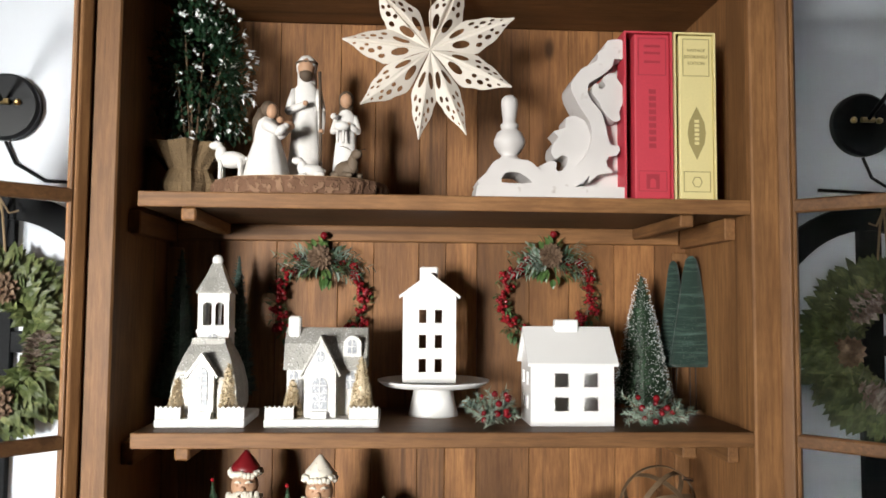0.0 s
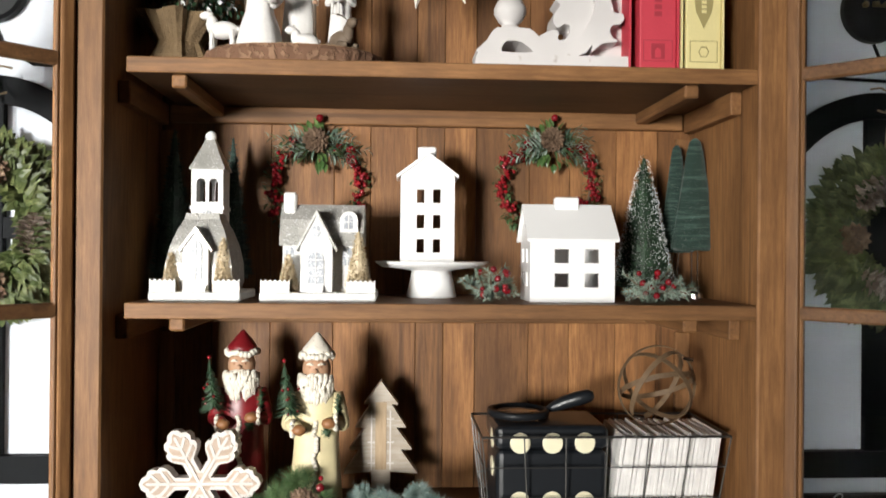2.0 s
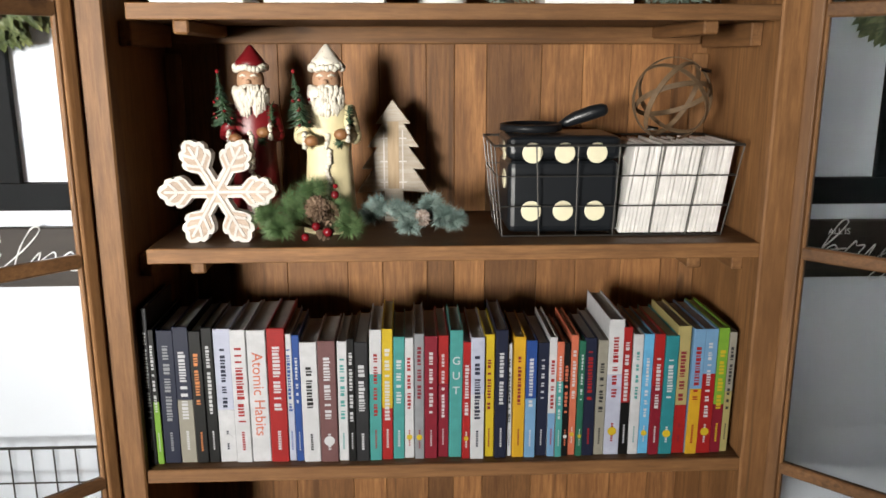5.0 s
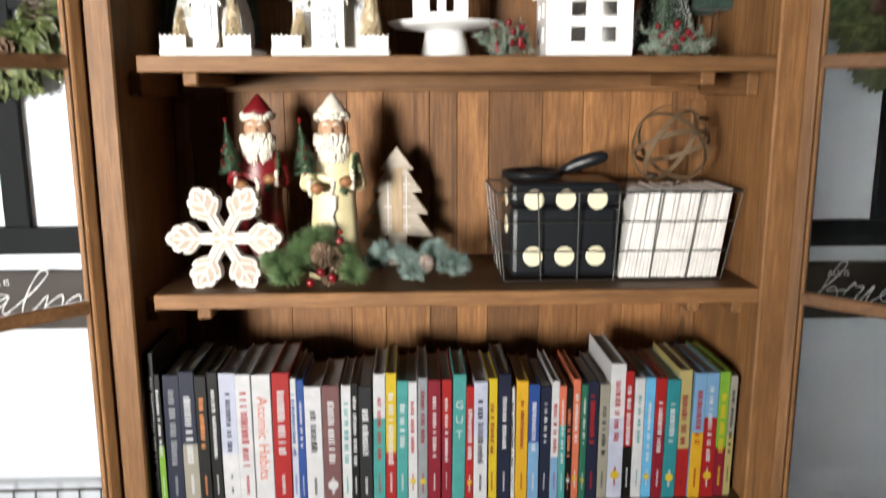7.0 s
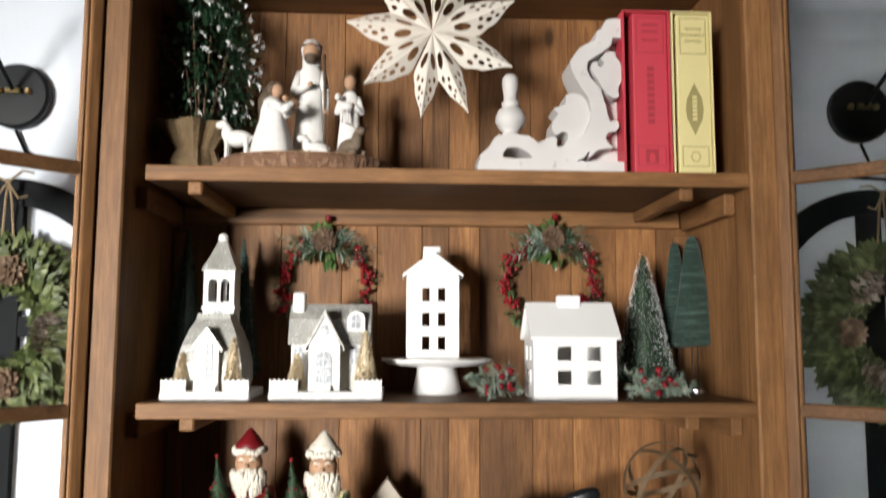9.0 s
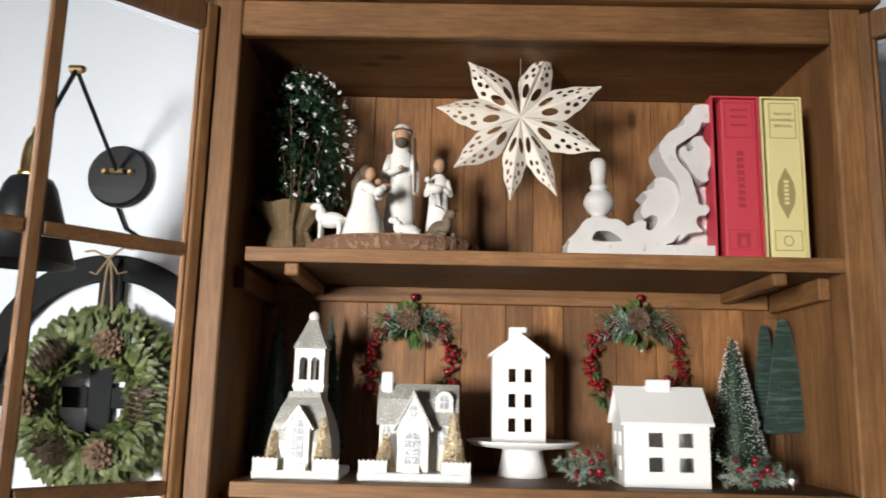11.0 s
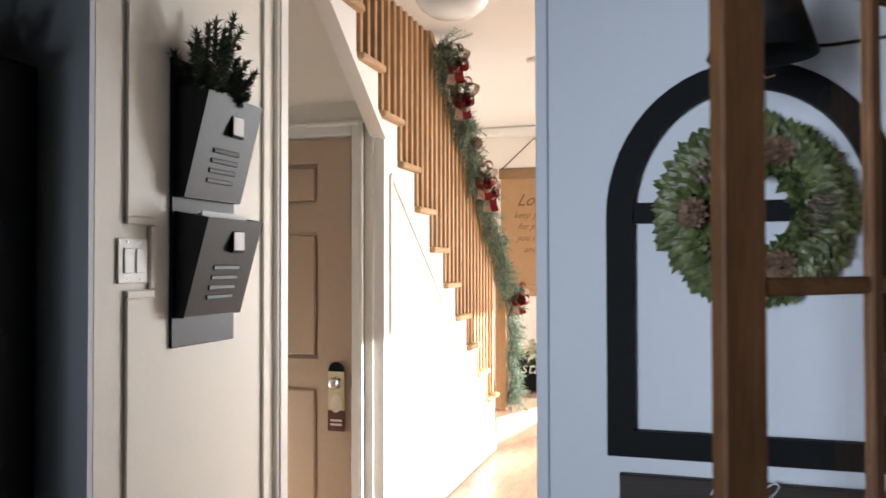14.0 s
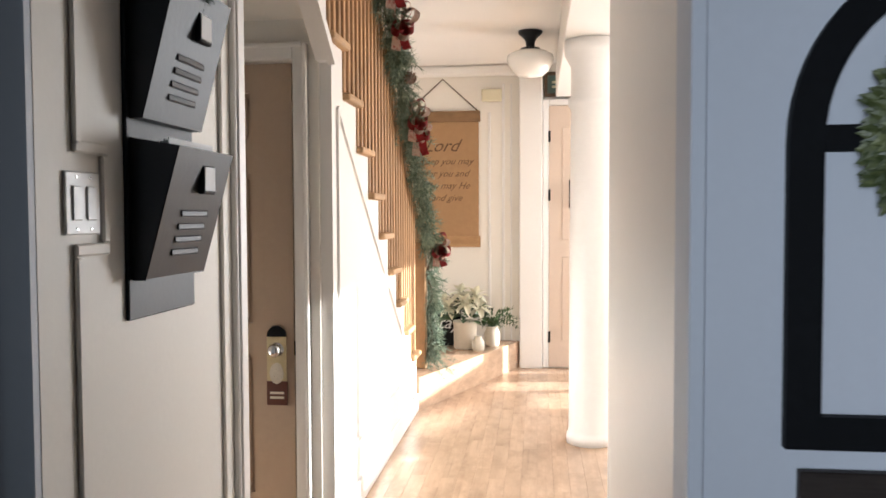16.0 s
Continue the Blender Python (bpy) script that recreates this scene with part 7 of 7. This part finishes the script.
# mouldings on the wall below the stairs
bm = bmesh.new()
for y0, z0, y1, z1 in ((3.66, 0.31, 3.66, 1.83), (3.66, 0.31, 5.62, 0.31), (3.66, 1.83, 5.62, 0.36), (5.62, 0.31, 5.62, 0.36)):
    a, b = Vector((SX + 0.006, y0, z0)), Vector((SX + 0.006, y1, z1))
    d = (b - a).normalized()
    n = Vector((0, -d.z, d.y)) * 0.011
    vs = []
    for xx in (SX + 0.0005, SX + 0.011):
        for c_ in (a + n, a - n, b - n, b + n):
            vs.append(bm.verts.new((xx, c_.y, c_.z)))
    for q in ((3, 2, 1, 0), (4, 5, 6, 7), (0, 1, 5, 4), (1, 2, 6, 5), (2, 3, 7, 6), (3, 0, 4, 7)):
        bm.faces.new([vs[i] for i in q])
child(part("wall_moulding", bm, M_trim, stairs))
child(part("skirting", boxed(SX + 0.0005, SX + 0.016, 3.58, 5.925, 0, 0.12, 0.004), M_trim, stairs))

# garland on the rail
gl = thing("stair_garland", "long green pine garland with red and cream bows on the handrail", "garland", at=(SX, 5.2, 1.8))
nd, tw = bmesh.new(), bmesh.new()
M_garland = island("garland_needle", (0.10, 0.155, 0.10), (0.38, 0.44, 0.34), 0.6)
path = []
for i in range(60):
    u = i / 59
    y = 4.32 + 1.83 * u
    path.append(Vector((SX + 0.045, y, min(rail_z(y) - 0.04 + 0.03 * math.sin(u * 26), CEIL - 0.08))))
for i in range(18):
    path.append(Vector((SX + 0.05 + 0.02 * math.sin(i), 6.20, 1.16 - 0.047 * i)))
for p in path:
    for k in range(5):
        d = rand_dir(rnd) * 0.8 + Vector((0.45, 0.1, -0.9))
        spray(nd, rnd, p, d, rnd.uniform(0.07, 0.17), 30, 0.075, 0.0026)
for k in range(10):
    spray(nd, rnd, path[0], Vector((0.4, rnd.uniform(-0.2, 1), rnd.uniform(-0.2, 0.3))), 0.2, 40, 0.04, 0.0018)
    spray(nd, rnd, path[-1], Vector((rnd.uniform(0, 1), rnd.uniform(-0.6, 0.6), rnd.uniform(-0.8, 0))), 0.24, 40, 0.04, 0.0018)
tube(tw, path, 0.008, 6)
child(part("needles", nd, M_garland, gl))
child(part("stem", tw, M_twig, gl))
M_ribbon = plain("red_ribbon", (0.38, 0.02, 0.025), 0.6, spots=0.2, scale=60)
M_check = speckled("cream_check_ribbon", (0.62, 0.45, 0.36), (0.45, 0.09, 0.08), 0.3, 60, 0.8, 0.2)


def ribbon(bm, p, d, length, w, loop):
    """A bent strip of ribbon: a closed loop, or a hanging tail with a notched end."""
    d = d.normalized()
    s = d.cross(Vector((0.4, -1, 0.3))).normalized()
    n = s.cross(d)
    rows_ = []
    for q in range(13):
        u = q / 12
        if loop:
            a = u * 2 * math.pi
            c_ = p + d * length * 0.5 * (1 - math.cos(a)) + s * length * 0.34 * math.sin(a)
            ww = w * (0.35 + 0.65 * math.sin(u * math.pi))
        else:
            c_ = p + d * length * u + n * 0.02 * math.sin(u * 7) - Vector((0, 0, 0.04 * u * u))
            ww = w * (0.4 + 0.6 * min(1, u * 3))
        e = n if loop else s
        rows_.append((bm.verts.new(c_ - e * ww / 2), bm.verts.new(c_ + e * ww / 2 + d * 0.006)))
    for a, c_ in zip(rows_, rows_[1:]):
        bm.faces.new((a[0], a[1], c_[1], c_[0]))
    bmesh.ops.solidify(bm, geom=bm.faces[:], thickness=0.0015)
    return bm


for i, big in ((4, 1), (9, 1), (26, 1), (31, 0), (60, 1)):
    p = path[i] + Vector((0.08, -0.03, 0))
    for k in range(6):
        a = k * 1.05 + 0.4
        d = Vector((0.35 + 0.5 * math.cos(a), -0.45, math.sin(a) - 0.1))
        child(part("bow_loop", ribbon(bmesh.new(), p, d, (0.10 if big else 0.08) * rnd.uniform(0.8, 1.2), 0.055, True), M_ribbon if k % 2 else M_check, gl, smooth=True))
    for k in range(2):
        child(part("bow_tail", ribbon(bmesh.new(), p, Vector((0.3 - 0.5 * k, -0.3, -1)), 0.13, 0.05, False), M_check if k else M_ribbon, gl, smooth=True))
for i in (20, 44, 61):
    cn = bmesh.new()
    cone_pine(cn, path[i] + Vector((0.07, -0.03, 0)), Vector((0.6, -0.5, -0.6)), 0.08, 0.035, rnd)
    child(part("pine_cone", cn, M_cone, gl))

# ---- far hall ----
FY = 7.60
bn = thing("paper_scroll", "brown kraft paper scroll banner with script hung on the wall", "wall banner", at=(-2.31, FY, 1.7))
M_kraft = plain("kraft_paper", (0.40, 0.24, 0.12), 0.8, spots=0.12, scale=20)
M_kraft_ink = plain("dark_script_ink", (0.13, 0.07, 0.035), 0.8)
child(part("sheet", boxed(-2.64, -1.985, FY - 0.016, FY - 0.012, 1.10, 2.31), M_kraft, bn))
for z in (1.135, 2.265):
    child(part("wooden_bar", boxed(-2.655, -1.97, FY - 0.034, FY - 0.004, z - 0.05, z + 0.05, 0.004), wood("scroll_bar", (0.42, 0.26, 0.13), (0.34, 0.20, 0.10), "x", knots=False), bn))
child(part("hanging_cord", tube(bmesh.new(), [(-2.63, FY - 0.02, 2.31), (-2.31, FY - 0.02, 2.60), (-1.99, FY - 0.02, 2.31)], 0.006, 6), M_twig, bn))
lettering("Lord", 0.16, Matrix.Translation((-2.33, FY - 0.0165, 2.00)) @ FACE, M_kraft_ink, bn, shear=0.5)
for tx_, z in (("keep you may", 1.86), ("for you and", 1.75), ("you may He", 1.64), ("and give", 1.53)):
    lettering(tx_, 0.085, Matrix.Translation((-2.28, FY - 0.0165, z)) @ FACE, M_kraft_ink, bn, shear=0.5)

bm = bmesh.new()
for a, b, z0, z1 in ((-1.90, -1.875, 0.40, 2.30), (-1.775, -1.75, 0.24, 2.55), (-1.70, -1.685, 0.24, 2.55), (-1.62, -1.60, 0.0, 2.62), (-1.90, -1.75, 0.38, 0.40)):
    box(bm, a, b, FY - 0.014, FY - 0.0005, z0, z1, 0.004)
box(bm, -3.27, -1.40, FY - 0.06, FY - 0.0005, CEIL - 0.10, CEIL - 0.001, 0.02)
moulding("hall_moulding", bm, M_trim, "white wall mouldings and cornice in the hall")
bm = boxed(-1.615, -1.415, FY - 0.10, FY - 0.0005, 0, 2.66, 0.006)
moulding("pilaster", bm, M_trim, "white pilaster beside the entry door")
ch_ = thing("door_chime", "cream plastic door chime box on the wall", "door chime", at=(-1.86, FY, 2.45))
child(part("case", boxed(-1.955, -1.775, FY - 0.06, FY - 0.015, 2.39, 2.50, 0.008, seg=2), M_dot, ch_))
M_beige_door = plain("beige_door_paint", (0.66, 0.54, 0.44), 0.4, spots=0.04, scale=40, bump=0.04)
ed = thing("entry_door", "closed cream entry door with black hinges", "door", kind="structure", at=(-0.9, FY, 0))
child(part("leaf", boxed(-1.355, -0.45, FY - 0.05, FY - 0.01, 0.01, 2.34), M_beige_door, ed))
for z0, z1 in ((0.25, 1.0), (1.15, 2.15)):
    child(part("panel", boxed(-1.24, -0.95, FY - 0.058, FY - 0.0505, z0, z1, 0.006), M_beige_door, ed))
for z in (0.28, 1.55, 2.07):
    child(part("hinge", boxed(-1.362, -1.342, FY - 0.062, FY - 0.0505, z - 0.05, z + 0.05), M_black, ed))
child(part("handle", tube(bmesh.new(), [(-1.17, FY - 0.055, 1.44), (-1.17, FY - 0.09, 1.48), (-1.17, FY - 0.09, 1.64), (-1.17, FY - 0.055, 1.68)], 0.010, 8), M_black, ed))
bm = boxed(-1.41, -1.36, FY - 0.06, FY - 0.0005, 0, 2.40, 0.006)
box(bm, -1.359, -0.40, FY - 0.06, FY - 0.0005, 2.345, 2.40, 0.006)
moulding("entry_casing", bm, M_trim, "white casing round the entry door")
ps = thing("framed_sign", "small teal framed sign above the entry door", "sign", at=(-1.25, FY, 2.5))
child(part("frame", sheet(bmesh.new(), rect(-1.40, -1.08, 2.42, 2.64), [rect(-1.37, -1.11, 2.45, 2.61)], 0.025, Matrix.Translation((0, FY - 0.05, 0))), M_band, ps))
child(part("face", boxed(-1.37, -1.11, FY - 0.035, FY - 0.03, 2.45, 2.61), plain("teal_sign", (0.10, 0.17, 0.16), 0.6), ps))
for z in (2.55, 2.51):
    child(part("lettering_bar", boxed(-1.33, -1.15, FY - 0.037, FY - 0.0355, z - 0.01, z + 0.01), M_dot, ps))

# column and beam
co = lathe(bmesh.new(), [(0.145, 0), (0.145, 0.05), (0.138, 0.06), (0.132, 0.08), (0.130, 0.5), (0.128, 1.3), (0.122, 2.0), (0.138, 2.02), (0.138, 2.06), (0.122, 2.08), (0.122, 2.25), (0.16, 2.32), (0.165, 2.40)], Matrix.Translation((-1.135, 5.2, 0)), 40)
tagged(part("round_column", co, M_trim, smooth=True), "round white column with capital and base", "column", kind="structure")
moulding("beam", boxed(-1.30, -0.97, 3.302, 7.45, 2.405, CEIL - 0.001, 0.006), M_trim, "white boxed beam over the column")


def schoolhouse(x_, y_, lit):
    ob = thing("ceiling_light", "black ceiling light with a white schoolhouse glass shade", "ceiling light", "hall ceiling lights", at=(x_, y_, CEIL))
    T = Matrix.Translation((x_, y_, 0))
    child(part("canopy", lathe(bmesh.new(), [(0.03, CEIL - 0.12), (0.035, CEIL - 0.075), (0.055, CEIL - 0.045), (0.085, CEIL - 0.02), (0.09, CEIL - 0.001)], T, 28), M_black_metal, ob, "", True))
    child(part("fitter", lathe(bmesh.new(), [(0.07, CEIL - 0.150), (0.07, CEIL - 0.125), (0.03, CEIL - 0.115)], T, 28), M_black_metal, ob))
    child(part("shade", lathe(bmesh.new(), [(0.02, CEIL - 0.335), (0.09, CEIL - 0.325), (0.13, CEIL - 0.295), (0.16, CEIL - 0.245), (0.172, CEIL - 0.205), (0.165, CEIL - 0.175), (0.12, CEIL - 0.150), (0.071, CEIL - 0.146)], T, 40), plain("opal_glass", (0.85, 0.84, 0.80), 0.2, spots=0.02), ob, "white opal glass shade", True))


schoolhouse(-1.51, 6.3, False)
schoolhouse(-1.80, 3.05, False)
sd = tagged(part("smoke_detector", lathe(bmesh.new(), [(0.045, CEIL - 0.035), (0.06, CEIL - 0.03), (0.066, CEIL - 0.01), (0.066, CEIL - 0.001)], Matrix.Translation((-1.83, 5.1, 0)), 28), M_trim), "round white ceiling smoke detector", "smoke detector")

# plants on the bottom step
M_crock = plain("stoneware", (0.66, 0.60, 0.50), 0.4, spots=0.1, scale=30)
PZ = 0.2352
pot = thing("poinsettia_pot", "white poinsettia in a cream stoneware crock", "plant", at=(-2.07, 7.14, PZ))
child(part("crock", lathe(bmesh.new(), [(0.090, PZ), (0.098, PZ + 0.01), (0.102, PZ + 0.20), (0.108, PZ + 0.215), (0.108, PZ + 0.235), (0.095, PZ + 0.235), (0.09, PZ + 0.20)], Matrix.Translation((-2.07, 7.14, 0)), 32), M_crock, pot, "", True))
M_bract = plain("white_bract", (0.80, 0.78, 0.62), 0.6)
lf = bmesh.new()
for i in range(110):
    d = rand_dir(rnd)
    d.z = abs(d.z) * 0.7
    p = Vector((-2.07, 7.12, PZ + 0.24)) + Vector((d.x * 0.14, d.y * 0.12, d.z * 0.22))
    leaf(lf, p, d + Vector((0, -0.2, 0)), 0.11, 0.06)
for c_ in ((-0.12, -0.10, 0.26), (0.02, -0.14, 0.30), (0.10, -0.10, 0.36), (-0.03, -0.08, 0.38), (0.13, -0.08, 0.26), (-0.18, -0.05, 0.30)):
    wh = bmesh.new()
    for k in range(9):
        a = k / 9 * 6.283
        leaf(wh, Vector((-2.07, 7.12, PZ + 0.1)) + Vector(c_), Vector((math.cos(a), -0.5, math.sin(a) * 0.7 + 0.2)), 0.125, 0.062)
    child(part("bract", wh, M_bract, pot, "creamy white poinsettia bract"))
child(part("foliage", lf, M_leaf, pot))
fp = thing("fern_pot", "green fern in a small stoneware jar", "plant", at=(-1.84, 7.28, PZ))
child(part("jar", lathe(bmesh.new(), [(0.055, PZ), (0.065, PZ + 0.02), (0.07, PZ + 0.11), (0.05, PZ + 0.15), (0.056, PZ + 0.17)], Matrix.Translation((-1.85, 7.28, 0)), 28), M_crock, fp, "", True))
lf = bmesh.new()
for i in range(40):
    a = rnd.uniform(0, 6.283)
    d = Vector((math.cos(a), math.sin(a) * 0.6 - 0.2, rnd.uniform(0.5, 1.4)))
    for j in range(9):
        u = j / 9
        q = Vector((-1.85, 7.27, PZ + 0.16)) + d * 0.24 * u - Vector((0, 0, 0.16 * u * u))
        leaf(lf, q, d + rand_dir(rnd), 0.045, 0.02)
child(part("fronds", lf, M_leaf, fp))
bm = lathe(bmesh.new(), [(0.045, PZ), (0.052, PZ + 0.02), (0.052, PZ + 0.08), (0.03, PZ + 0.105), (0.035, PZ + 0.12)], Matrix.Translation((-1.95, 7.02, 0)), 28)
tagged(part("stoneware_jar", bm, M_crock, smooth=True), "small cream stoneware jar on the step", "jar")
cb = thing("script_board", "black board with white script leaning behind the crock", "sign", at=(-2.22, 7.25, PZ))
child(part("board", boxed(-2.42, -2.12, 7.25, 7.265, PZ, PZ + 0.36, 0.003), M_black, cb))
lettering("stay", 0.16, Matrix.Translation((-2.26, 7.2485, PZ + 0.20)) @ FACE, M_white_ink, cb, shear=0.35)

# ---- floor boards of the hall ----
rf = random.Random(31)
proto = {}
k = 0
xx = -2.284
while xx < -0.75:
    w_ = 0.083
    yy = 1.9 - rf.uniform(0, 0.8)
    while yy < 7.54:
        ln = rf.choice((0.6, 0.9, 1.2))
        y1 = min(yy + ln, 7.54)
        y0 = max(yy, 1.85)
        if y1 - y0 > 0.05:
            key = round(y1 - y0, 3)
            if key not in proto:
                bmf = boxed(0, w_ - 0.0006, 0, key - 0.0006, -0.0115, 0, 0.0004)
                me = bpy.data.meshes.new("floor_board")
                bmf.to_mesh(me)
                bmf.free()
                me.materials.append(M_floor)
                proto[key] = me
            ob = new("floor_board", proto[key])
            ob.location = (xx, y0, 0)
            ob.parent = floor
        yy += ln
    xx += w_
